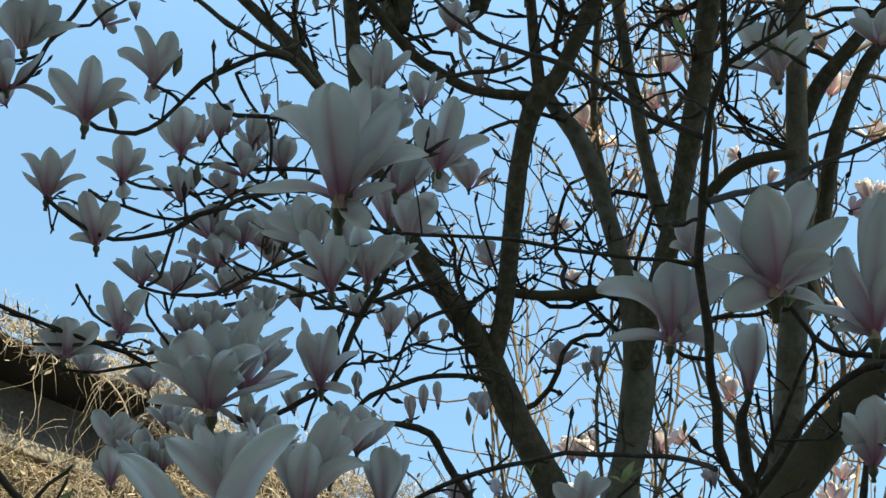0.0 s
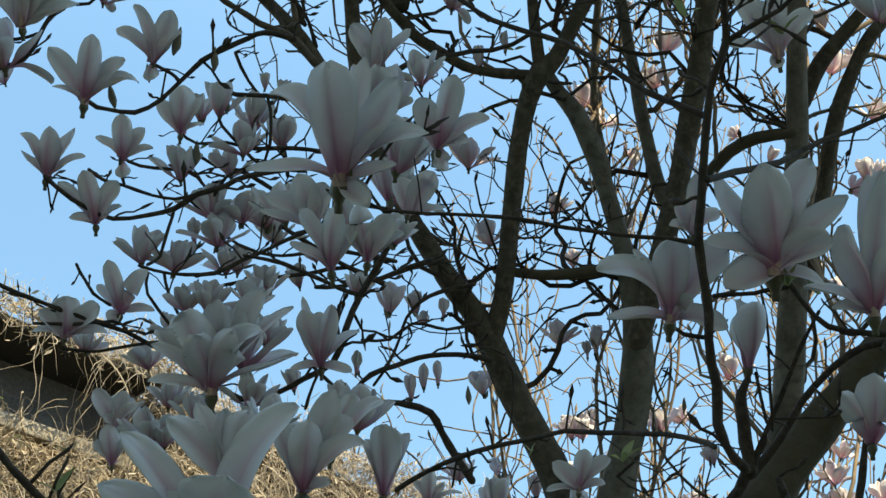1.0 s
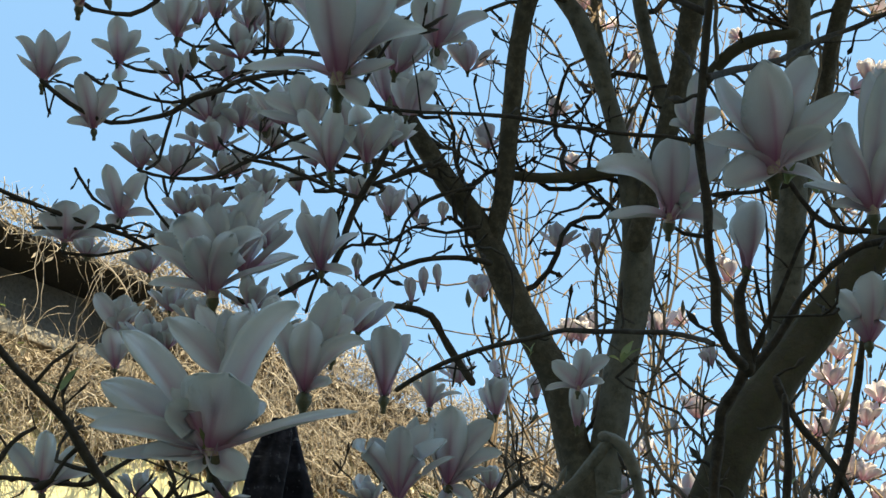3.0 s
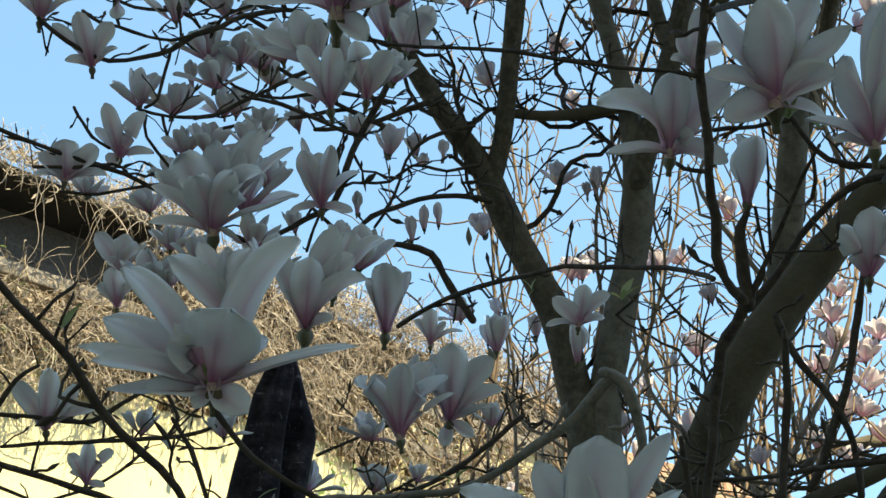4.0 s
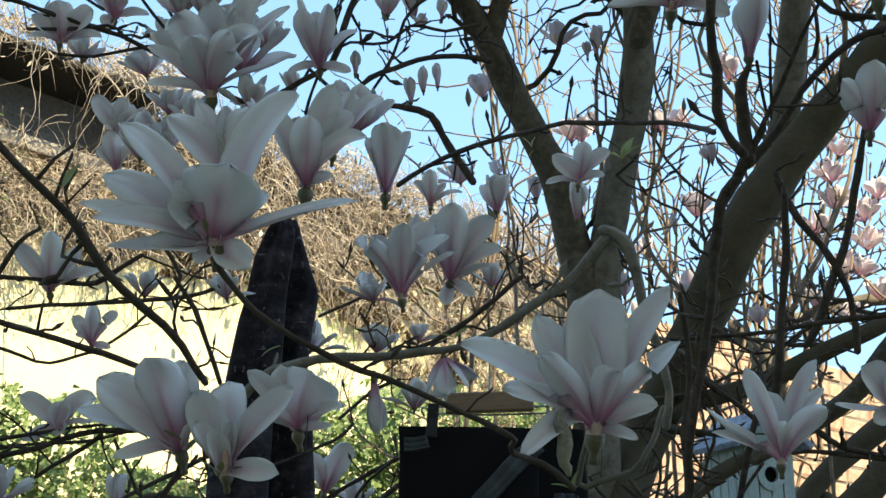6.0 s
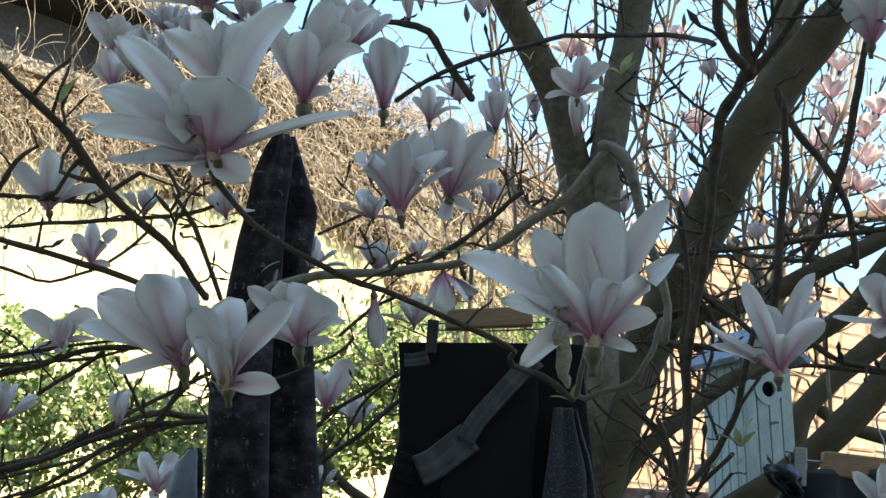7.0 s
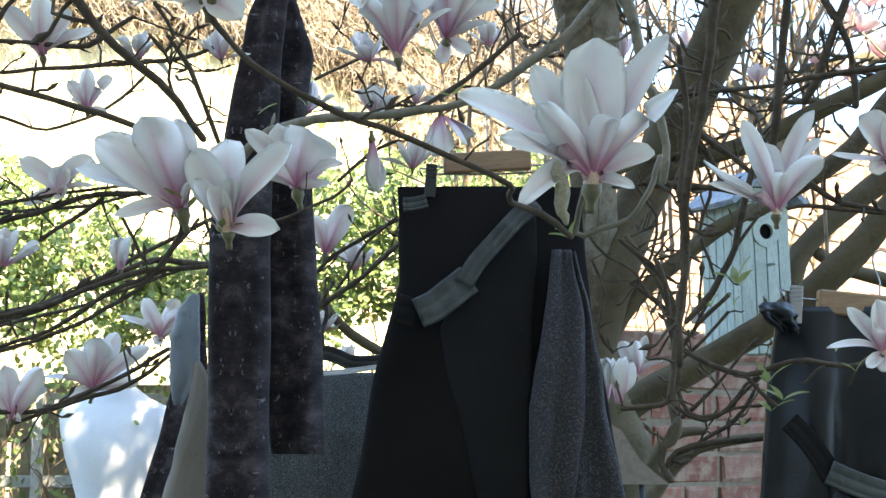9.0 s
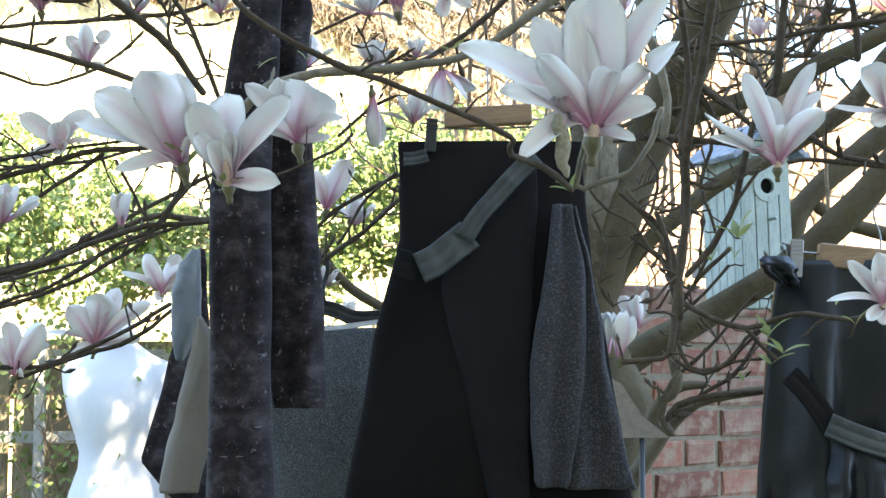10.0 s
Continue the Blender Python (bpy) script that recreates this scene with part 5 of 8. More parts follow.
bloom((-0.509, 1.908, 2.723), (-0.501, 1.881, 2.769), 0.66, 150, ((-3, -43, 61, 34, 1, 0.42), (32, -27, 48, 27, 0.9, 0.42), (-42, -21, 26, 18, 0.6, 0.3), (49, -16, 18, 16, 0.6, 0.3), (3, 4, -27, 24, 0.9, 0.02)))
bloom((-0.545, 1.951, 2.631), (-0.548, 1.916, 2.690), 0.66, 151, ((-62, -30, 53, 21, 0.7, 0.3), (-20, -49, 69, 34, 1, 0.42), (31, -34, 61, 32, 0.9, 0.42), (40, -20, 25, 18, 0.6, 0.3), (-40, -12, 4, 16, 0.5, 0.2)))
bloom((-0.441, 1.982, 2.826), (-0.438, 1.947, 2.879), 0.62, 152, ((-42, -25, 44, 32, 0.9, 0.42), (3, -46, 66, 45, 1, 0.42), (30, -24, 56, 26, 0.9, 0.42), (40, -15, 10, 15, 0.6, 0.3)))
flower((-0.458, 2.107, 2.812), (-0.465, 2.076, 2.86), 0.42, 153)
flower((-0.395, 2.056, 2.914), (-0.398, 2.024, 2.96), 0.4, 154)
flower((-0.354, 2.097, 2.861), (-0.356, 2.068, 2.906), 0.55, 155)
flower((-0.35, 2.159, 2.954), (-0.35, 2.123, 3.008), 0.5, 156)
flower((-0.404, 2.147, 2.762), (-0.41, 2.117, 2.813), 0.6, 157)
flower((-0.35, 2.158, 2.76), (-0.352, 2.132, 2.806), 0.6, 158)
flower((-0.392, 2.173, 2.72), (-0.392, 2.145, 2.77), 0.6, 159)
flower((-0.448, 2.253, 2.764), (-0.455, 2.23, 2.804), 0.1, 160)
flower((-0.313, 2.212, 3.065), (-0.314, 2.193, 3.091), 0.3, 161)
flower((-0.332, 2.118, 3.018), (-0.333, 2.101, 3.043), 0.1, 162)
flower((-0.248, 2.466, 2.851), (-0.254, 2.45, 2.88), 0.5, 163)
flower((-0.518, 2.167, 2.678), (-0.525, 2.138, 2.729), 0.6, 164)
flower((-0.462, 2.184, 2.672), (-0.459, 2.159, 2.721), 0.56, 165)
bloom((-0.504, 2.025, 2.513), (-0.504, 1.996, 2.572), 0.56, 166, ((-21, -48, 68, 28, 0.9, 0.42), (40, -42, 59, 37, 1, 0.42), (-40, -15, 38, 18, 0.6, 0.3), (-14, -1, -17, 25, 0.9, 0.05), (57, -13, 0, 17, 0.6, 0.3)))
bloom((-0.556, 1.935, 2.428), (-0.550, 1.916, 2.472), 0.82, 167, ((-2, -30, 54, 44, 1, 0.42), (-41, -18, 32, 30, 0.9, 0.42), (51, -24, 43, 35, 0.9, 0.42), (64, -16, 3, 18, 0.6, 0.3), (-47, -13, 3, 18, 0.6, 0.3)))
flower((-0.372, 2.044, 2.532), (-0.36, 2.026, 2.574), 0.6, 168)
flower((-0.302, 2.052, 2.542), (-0.298, 2.032, 2.583), 0.6, 169)
flower((-0.403, 2.041, 2.527), (-0.409, 2.022, 2.563), 0.6, 170)
flower((-0.498, 2.249, 2.516), (-0.507, 2.23, 2.555), 0.6, 171)
flower((-0.542, 2.276, 2.421), (-0.538, 2.259, 2.468), 0.5, 172)
flower((-0.461, 2.28, 2.459), (-0.455, 2.264, 2.501), 0.66, 173)
bloom((-0.524, 2.206, 2.325), (-0.527, 2.190, 2.366), 0.5, 174, ((-11, -28, 60, 35, 1, 0.42), (-33, -11, 33, 19, 0.8, 0.42), (28, -14, 40, 20, 0.8, 0.42)))
bloom((-0.521, 2.194, 2.386), (-0.532, 2.176, 2.423), 0.6, 175, ((-43, -26, 53, 32, 0.9, 0.42), (5, -14, 59, 26, 1, 0.42), (32, -17, 34, 22, 0.8, 0.42), (-23, -10, 12, 17, 0.7, 0.42)))
flower((-0.108, 1.861, 2.271), (-0.103, 1.841, 2.323), 0.6, 176)
flower((-0.221, 1.759, 2.227), (-0.216, 1.744, 2.268), 0.6, 178)
flower((-0.134, 1.852, 2.291), (-0.136, 1.836, 2.33), 0.3, 179)
flower((-0.119, 1.924, 2.382), (-0.119, 1.911, 2.412), 0.1, 180)
bloom((0.317, 1.225, 2.205), (0.307, 1.176, 2.295), 0.86, 181, ((-19, -70, 74, 52, 1, 0.42), (33, -46, 94, 32, 0.8, 0.42), (-70, -46, 70, 28, 0.6, 0.3), (-70, -24, 16, 19, 0.5, 0.3), (-51, -5, -24, 38, 0.9, 0.1), (66, -38, 55, 25, 0.6, 0.3), (50, -28, 15, 32, 0.8, 0.3), (49, -1, -11, 16, 0.5, 0.15)))
bloom((0.228, 1.295, 2.182), (0.230, 1.260, 2.248), 0.84, 182, ((-3, -52, 68, 38, 1, 0.42), (-76, -34, 32, 29, 0.8, 0.7), (-64, -15, -11, 16, 0.5, 0.35), (55, -32, 65, 37, 0.8, 0.42), (55, -8, -9, 23, 0.7, 0.35), (-36, -8, 69, 15, 0.8, 0.42), (20, -22, 18, 17, 0.8, 0.2)))
flower((0.334, 1.425, 2.19), (0.331, 1.395, 2.256), 0.02, 183)
bloom((0.421, 1.265, 2.184), (0.412, 1.230, 2.255), 0.84, 184, ((7, -61, 124, 34, 1, 0.42), (0, -35, 132, 23, 0.9, 0.42), (-45, -53, 66, 32, 0.9, 0.42), (-72, -22, 12, 20, 0.6, 0.35), (-43, -14, 1, 12, 0.6, 0.2), (27, -49, 61, 34, 0.9, 0.42)))
bloom((0.374, 1.330, 2.536), (0.361, 1.295, 2.585), 0.86, 185, ((-54, -33, 59, 35, 0.9, 0.42), (-6, -35, 79, 25, 1, 0.42), (35, -31, 42, 23, 0.7, 0.42), (-60, -11, 7, 13, 0.6, 0.3), (-6, 2, -13, 16, 0.8, 0.02), (-24, -21, 65, 32, 1, 0.42)))
bloom((0.472, 1.465, 2.127), (0.470, 1.441, 2.187), 0.6, 186, ((-36, -29, 46, 27, 0.9, 0.42), (-2, -40, 65, 39, 1, 0.42), (31, -31, 63, 33, 0.9, 0.42)))
bloom((0.272, 1.372, 2.325), (0.266, 1.348, 2.368), 0.6, 187, ((-21, -16, 32, 20, 0.9, 0.42), (4, -23, 62, 20, 1, 0.42), (29, -13, 18, 23, 0.8, 0.42), (-26, -10, 8, 11, 0.6, 0.3)))
flower((0.491, 1.39, 2.388), (0.495, 1.372, 2.414), 0.4, 188)
flower((0.001, 1.652, 2.845), (0.003, 1.625, 2.878), 0.8, 189)
flower((0.535, 1.43, 2.672), (0.537, 1.401, 2.706), 0.8, 190)
bloom((-0.432, 1.191, 2.434), (-0.436, 1.158, 2.473), 0.84, 191, ((-13, -29, 41, 31, 1, 0.42), (17, -28, 49, 31, 1, 0.42), (59, -16, 15, 19, 0.6, 0.3), (37, -15, 39, 22, 0.9, 0.42), (35, -13, 9, 13, 0.6, 0.2)))
flower((-0.463, 1.25, 2.425), (-0.468, 1.22, 2.463), 0.8, 192)
flower((-0.392, 1.306, 2.558), (-0.388, 1.291, 2.579), 0.7, 193)
flower((-0.381, 1.383, 2.632), (-0.384, 1.371, 2.645), 0.3, 194)
flower((-0.494, 1.337, 2.466), (-0.503, 1.323, 2.482), 0.7, 195)
flower((-0.245, 2.018, 3.169), (-0.248, 2.001, 3.188), 0.1, 196)
bloom((-0.167, 1.090, 1.874), (-0.174, 1.063, 1.951), 0.9, 197, ((12, -45, 44, 64, 1, 0.45), (-67, -41, 83, 24, 0.7, 0.3), (-85, -17, 50, 31, 0.9, 0.3), (-98, -29, 19, 18, 0.5, 0.15), (-78, -4, -10, 14, 0.6, 0.1), (57, -40, 112, 34, 0.8, 0.3), (110, -35, 29, 13, 0.5, 0.1), (30, -10, -24, 25, 0.9, 0), (-83, -42, 7, 18, 0.7, 0.2), (-24, -7, 57, 39, 1, 0.4), (-49, -17, -7, 20, 0.9, 0.1), (-33, -21, 30, 26, 0.9, 0.35), (38, -8, 40, 26, 0.9, 0.35), (-12, -3, -18, 17, 0.8, 0)))
flower((-0.232, 1.319, 1.951), (-0.248, 1.307, 1.98), 0.8, 198)
bloom((-0.043, 1.935, 2.051), (-0.054, 1.914, 2.127), 0.74, 199, ((-65, -46, 68, 26, 0.6, 0.5), (-42, -19, 84, 33, 0.9, 0.42), (0, -60, 92, 39, 1, 0.42), (66, -47, 70, 29, 0.6, 0.5), (38, -14, 110, 41, 1, 0.42), (20, -5, 121, 26, 1, 0.42), (75, -59, 48, 12, 0.5, 0.4)))
bloom((0.025, 1.978, 2.088), (0.029, 1.953, 2.172), 0.72, 200, ((1, -58, 98, 51, 1, 0.42), (-27, -22, 92, 33, 0.9, 0.42), (63, -30, 83, 34, 0.8, 0.42), (75, -24, 41, 22, 0.6, 0.35), (61, -22, 20, 14, 0.5, 0.2), (35, -5, -23, 18, 0.6, 0.05), (-7, -2, -37, 19, 0.7, 0.05)))
bloom((-0.218, 1.498, 2.062), (-0.219, 1.467, 2.144), 0.7, 201, ((-70, -43, 61, 40, 1, 0.42), (17, -43, 71, 45, 1, 0.42), (-14, -28, 79, 27, 0.9, 0.42), (-46, -11, 91, 25, 1, 0.42)))
bloom((-0.132, 1.413, 2.031), (-0.130, 1.378, 2.125), 0.7, 202, ((27, -25, 103, 34, 0.9, 0.42), (3, -31, 67, 37, 1, 0.42), (61, -27, 50, 21, 0.6, 0.42), (28, -13, 10, 18, 0.7, 0.1), (-42, -19, 83, 26, 0.9, 0.42), (47, -18, 77, 23, 0.8, 0.42)))
flower((-0.091, 2.129, 2.094), (-0.097, 2.118, 2.136), 0.8, 203)
bloom((-0.515, 1.870, 2.032), (-0.520, 1.851, 2.092), 0.72, 204, ((-45, -21, 59, 26, 0.9, 0.42), (5, -42, 71, 29, 1, 0.42), (46, -19, 54, 26, 0.9, 0.42), (75, -18, 25, 16, 0.6, 0.3)))
bloom((-0.532, 2.182, 2.026), (-0.530, 2.172, 2.073), 0.62, 205, ((2, -33, 57, 26, 1, 0.42), (-29, -16, 45, 21, 0.9, 0.42), (41, -18, 49, 19, 0.8, 0.42), (-24, -12, 15, 11, 0.6, 0.42), (32, -5, -6, 12, 0.6, 0.2)))
bloom((-0.521, 2.005, 1.869), (-0.521, 1.999, 1.911), 0.84, 206, ((-57, -7, 45, 29, 0.9, 0.42), (0, -3, 38, 34, 1, 0.42), (48, -8, 45, 29, 0.8, 0.42), (7, -3, -6, 24, 0.9, 0.5), (-49, -7, -20, 17, 0.6, 0.2), (50, -11, 5, 9, 0.5, 0.3), (15, 2, 41, 24, 1, 0.42)))
bloom((-0.258, 1.508, 1.772), (-0.279, 1.489, 1.859), 0.66, 207, ((-34, -36, 92, 53, 1, 0.42), (-5, -6, 96, 44, 1, 0.42), (-87, -23, 70, 47, 0.95, 0.42), (-66, -12, -11, 15, 0.6, 0.25), (-108, -5, 34, 26, 0.6, 0.3), (10, -17, 27, 7, 0.6, 0.1)))
bloom((-0.207, 1.491, 1.750), (-0.210, 1.448, 1.826), 0.86, 208, ((-8, 17, 99, 52, 1, 0.35), (-34, -4, 81, 38, 0.9, 0.35), (70, -25, 79, 27, 0.7, 0.3), (54, -21, -3, 25, 1, 0.25), (8, -24, 49, 16, 0.8, 0.42), (-33, -19, 45, 20, 0.7, 0.3), (-16, -23, 39, 23, 0.9, 0.42)))
bloom((-0.154, 1.670, 1.821), (-0.172, 1.651, 1.910), 0.72, 209, ((16, -26, 66, 74, 1, 0.3), (-59, -10, 65, 24, 0.8, 0.3), (-43, -19, 23, 21, 0.8, 0.2), (54, -12, 30, 14, 0.5, 0.3), (42, -9, 2, 13, 0.6, 0.1), (-25, 3, 73, 40, 1, 0.42)))
flower((-0.093, 2.343, 2.06), (-0.087, 2.334, 2.101), 0.66, 210)
flower((-0.022, 2.341, 2.078), (-0.016, 2.334, 2.108), 0.66, 211)
bloom((0.147, 1.292, 1.767), (0.152, 1.271, 1.873), 0.8, 212, ((2, -8, 124, 59, 1, 0.42), (-22, 4, 105, 33, 1, 0.42), (-53, 1, 103, 36, 1, 0.35), (-121, -45, 66, 32, 0.75, 0.3), (-56, -54, 60, 24, 0.85, 0.3), (-86, -41, 28, 19, 0.6, 0.3), (-68, -30, -30, 21, 0.8, 0.6), (66, -22, 127, 24, 0.65, 0.3), (75, -34, 68, 21, 0.6, 0.3), (53, -17, 22, 23, 0.8, 0.25), (36, -11, -8, 13, 0.6, 0.2), (13, -47, 51, 23, 0.8, 0.42)))
bloom((0.399, 1.631, 1.789), (0.397, 1.620, 1.858), 0.92, 213, ((-43, -28, 100, 23, 0.9, 0.42), (-12, 3, 79, 34, 1, 0.42), (40, -19, 112, 19, 0.65, 0.42), (55, 5, 86, 14, 0.8, 0.42), (-91, -26, 43, 16, 0.5, 0.3), (-84, -29, 27, 13, 0.5, 0.25), (43, -42, 54, 26, 0.8, 0.35), (2, -26, 38, 33, 0.9, 0.42)))
bloom((0.516, 1.589, 1.843), (0.520, 1.578, 1.890), 0.7, 214, ((-35, -13, 47, 40, 1, 0.42), (-70, -12, -1, 9, 0.4, 0.1), (-23, -5, -15, 18, 0.7, 0.1), (17, -9, 53, 41, 1, 0.42)))
bloom((-0.006, 2.280, 2.300), (-0.007, 2.263, 2.349), 0.72, 215, ((-2, -26, 56, 26, 1, 0.42), (-29, -14, 39, 15, 0.8, 0.42), (26, -13, 36, 15, 0.8, 0.42), (53, -15, 25, 11, 0.6, 0.3)))
flower((0.092, 1.995, 2.199), (0.092, 1.978, 2.25), 0.2, 216)
bloom((0.169, 1.597, 2.106), (0.172, 1.583, 2.143), 0.86, 217, ((6, -21, 44, 22, 1, 0.42), (-32, -10, 30, 22, 0.9, 0.42), (36, -12, 35, 18, 0.8, 0.42), (30, -7, 10, 11, 0.6, 0.3), (-39, -7, -4, 9, 0.5, 0.3)))
bloom((-0.065, 1.799, 2.158), (-0.064, 1.770, 2.237), 0.24, 218, ((-1, -58, 79, 46, 1, 0.42), (32, -27, 77, 22, 0.7, 0.42), (-26, -24, 69, 24, 0.8, 0.42), (11, -13, 92, 30, 1, 0.42)))
flower((0.017, 1.857, 1.95), (0.022, 1.867, 1.9), 0.35, 219)
flower((-0.023, 2.067, 1.917), (-0.021, 2.059, 1.957), 0.7, 220)
flower((0.179, 1.706, 2.094), (0.178, 1.691, 2.138), 0.02, 221)
flower((-0.079, 1.96, 1.938), (-0.074, 1.972, 1.869), 0.05, 222)
flower((0.105, 2.413, 2.196), (0.106, 2.402, 2.234), 0.5, 223)
flower((-0.414, 1.992, 2.06), (-0.411, 1.983, 2.096), 0.7, 224)
flower((-0.284, 1.917, 2.04), (-0.289, 1.907, 2.073), 0.6, 225)
flower((-0.179, 2.044, 1.994), (-0.168, 2.036, 2.034), 0.6, 226)
bloom((-0.127, 1.684, 2.170), (-0.121, 1.661, 2.229), 0.62, 227, ((24, -33, 69, 19, 0.8, 0.42), (60, -25, 69, 24, 0.8, 0.42), (5, -28, 46, 35, 1, 0.42), (-22, -13, 36, 30, 0.9, 0.42)))
flower((-0.407, 1.931, 2.263), (-0.419, 1.911, 2.307), 0.6, 228)
bloom((-0.570, 2.430, 1.594), (-0.553, 2.431, 1.669), 0.84, 229, ((-44, -22, 68, 44, 1, 0.42), (14, -36, 91, 56, 1, 0.42), (-22, 10, 88, 31, 1, 0.42), (40, -9, 100, 35, 0.9, 0.42), (94, -7, 73, 24, 0.7, 0.3), (-84, -10, 24, 14, 0.5, 0.3), (-37, -16, -10, 24, 0.8, 0.1), (81, -18, 13, 18, 0.6, 0.2)))
bloom((-0.639, 2.206, 1.547), (-0.629, 2.208, 1.611), 0.64, 230, ((-7, -16, 84, 33, 1, 0.42), (51, -26, 78, 40, 1, 0.42), (55, -5, 51, 19, 0.7, 0.42), (17, -8, 2, 17, 0.8, 0.2), (-25, -17, 55, 30, 0.9, 0.42)))
bloom((-0.499, 2.644, 1.695), (-0.497, 2.641, 1.750), 0.9, 231, ((-35, -14, 72, 34, 1, 0.42), (33, -7, 74, 34, 0.9, 0.42), (-75, -11, 38, 14, 0.5, 0.3), (-12, -7, -9, 20, 0.9, 0.2), (45, -12, 50, 27, 0.8, 0.42), (30, -9, 19, 12, 0.5, 0.2)))
bloom((0.380, 2.570, 1.627), (0.387, 2.567, 1.676), 0.84, 232, ((-31, -5, 62, 27, 0.9, 0.42), (-4, -18, 63, 31, 1, 0.42), (18, 1, 73, 20, 0.9, 0.42), (46, -9, 28, 11, 0.5, 0.3), (-38, -11, 24, 16, 0.6, 0.42)))
bloom((0.544, 1.715, 1.632), (0.559, 1.707, 1.685), 0.84, 233, ((-47, -11, 53, 19, 0.9, 0.42), (-8, -12, 63, 30, 1, 0.42), (-71, -13, 7, 9, 0.5, 0.3), (-25, -9, -18, 14, 0.7, 0.1), (-2, -7, -22, 18, 0.9, 0.1), (24, -3, 28, 20, 0.8, 0.42)))
bloom((-0.181, 2.476, 1.837), (-0.167, 2.467, 1.912), 0.4, 234, ((-22, -18, 65, 28, 0.9, 0.42), (42, -24, 84, 40, 0.9, 0.42), (8, 2, 66, 30, 1, 0.42)))
flower((-0.136, 2.582, 1.821), (-0.128, 2.577, 1.868), 0.6, 235)
flower((-0.569, 1.902, 1.751), (-0.56, 1.899, 1.8), 0.6, 236)
flower((-0.486, 2.234, 1.78), (-0.484, 2.228, 1.833), 0.03, 237)
flower((0.264, 1.981, 1.57), (0.266, 1.98, 1.633), 0.03, 238)
flower((0.312, 2.479, 1.581), (0.315, 2.477, 1.653), 0.1, 239)
flower((-0.206, 2.787, 1.722), (-0.189, 2.786, 1.755), 0.6, 240)
flower((-0.167, 2.993, 1.656), (-0.173, 2.991, 1.698), 0.5, 241)
flower((-0.324, 2.253, 2.805), (-0.331, 2.224, 2.854), 0.6, 242)
flower((-0.299, 2.181, 2.932), (-0.295, 2.15, 2.979), 0.5, 243)
flower((-0.388, 2.2, 2.878), (-0.395, 2.172, 2.921), 0.55, 244)
flower((-0.464, 2.22, 3.012), (-0.47, 2.192, 3.051), 0.5, 245)
flower((-0.315, 2.357, 2.827), (-0.322, 2.333, 2.869), 0.6, 246)
flower((-0.371, 2.287, 2.727), (-0.368, 2.266, 2.769), 0.5, 247)
flower((-0.279, 2.487, 2.804), (-0.287, 2.466, 2.843), 0.3, 248)
flower((-0.306, 2.222, 2.652), (-0.31, 2.199, 2.696), 0.55, 249)
flower((-0.407, 2.372, 2.77), (-0.409, 2.347, 2.817), 0.6, 250)
flower((-0.446, 2.145, 2.524), (-0.455, 2.124, 2.565), 0.6, 251)
flower((-0.362, 2.022, 2.331), (-0.361, 2.005, 2.374), 0.6, 252)
flower((-0.258, 1.839, 2.289), (-0.252, 1.822, 2.332), 0.6, 253)
flower((-0.218, 2.02, 2.391), (-0.224, 2.006, 2.422), 0.3, 254)
flower((-0.466, 2.114, 2.315), (-0.465, 2.1, 2.356), 0.6, 255)
flower((-0.577, 2.128, 2.49), (-0.57, 2.114, 2.524), 0.6, 256)
flower((-0.386, 1.934, 2.262), (-0.392, 1.919, 2.298), 0.6, 257)
flower((-0.123, 1.57, 2.421), (-0.131, 1.549, 2.457), 0.5, 258)
flower((-0.059, 1.579, 2.412), (-0.053, 1.562, 2.444), 0.5, 259)
flower((-0.149, 2.233, 2.664), (-0.141, 2.215, 2.7), 0.4, 260)
limb("branch", [(-0.459, 2.164, 2.913, 0.0031), (-0.419, 2.185, 2.892, 0.0031), (-0.368, 2.197, 2.889, 0.0042), (-0.296, 2.225, 2.861, 0.0042), (-0.234, 2.240, 2.849, 0.0042), (-0.150, 2.264, 2.819, 0.0052)], TWIG, spurs=8, seed=261)
limb("branch", [(-0.518, 2.258, 2.933, 0.0032), (-0.466, 2.276, 2.922, 0.0032), (-0.423, 2.309, 2.881, 0.0032), (-0.370, 2.320, 2.878, 0.0032), (-0.284, 2.349, 2.849, 0.0043), (-0.196, 2.381, 2.808, 0.0043), (-0.108, 2.403, 2.775, 0.0054)], TWIG, spurs=8, seed=262)
limb("branch", [(-0.399, 2.155, 3.124, 0.0032), (-0.377, 2.188, 3.084, 0.0032), (-0.334, 2.222, 3.045, 0.0032), (-0.311, 2.259, 2.994, 0.0032), (-0.298, 2.294, 2.941, 0.0043)], TWIG, spurs=8, seed=263)
limb("branch", [(-0.457, 2.385, 2.727, 0.0032), (-0.406, 2.382, 2.751, 0.0032), (-0.333, 2.385, 2.768, 0.0032), (-0.259, 2.387, 2.784, 0.0043), (-0.174, 2.387, 2.800, 0.0043)], TWIG, spurs=8, seed=264)
limb("branch", [(-0.562, 2.067, 2.834, 0.0030), (-0.525, 2.083, 2.824, 0.0030), (-0.478, 2.094, 2.826, 0.0030), (-0.430, 2.105, 2.824, 0.0030)], TWIG, spurs=8, seed=265)
limb("branch", [(-0.329, 2.083, 3.232, 0.0032), (-0.275, 2.120, 3.197, 0.0032), (-0.253, 2.160, 3.149, 0.0043)], TWIG, spurs=8, seed=266)
limb("branch", [(-0.298, 2.072, 3.251, 0.0032), (-0.291, 2.106, 3.212, 0.0032), (-0.275, 2.133, 3.180, 0.0043)], TWIG, spurs=8, seed=267)
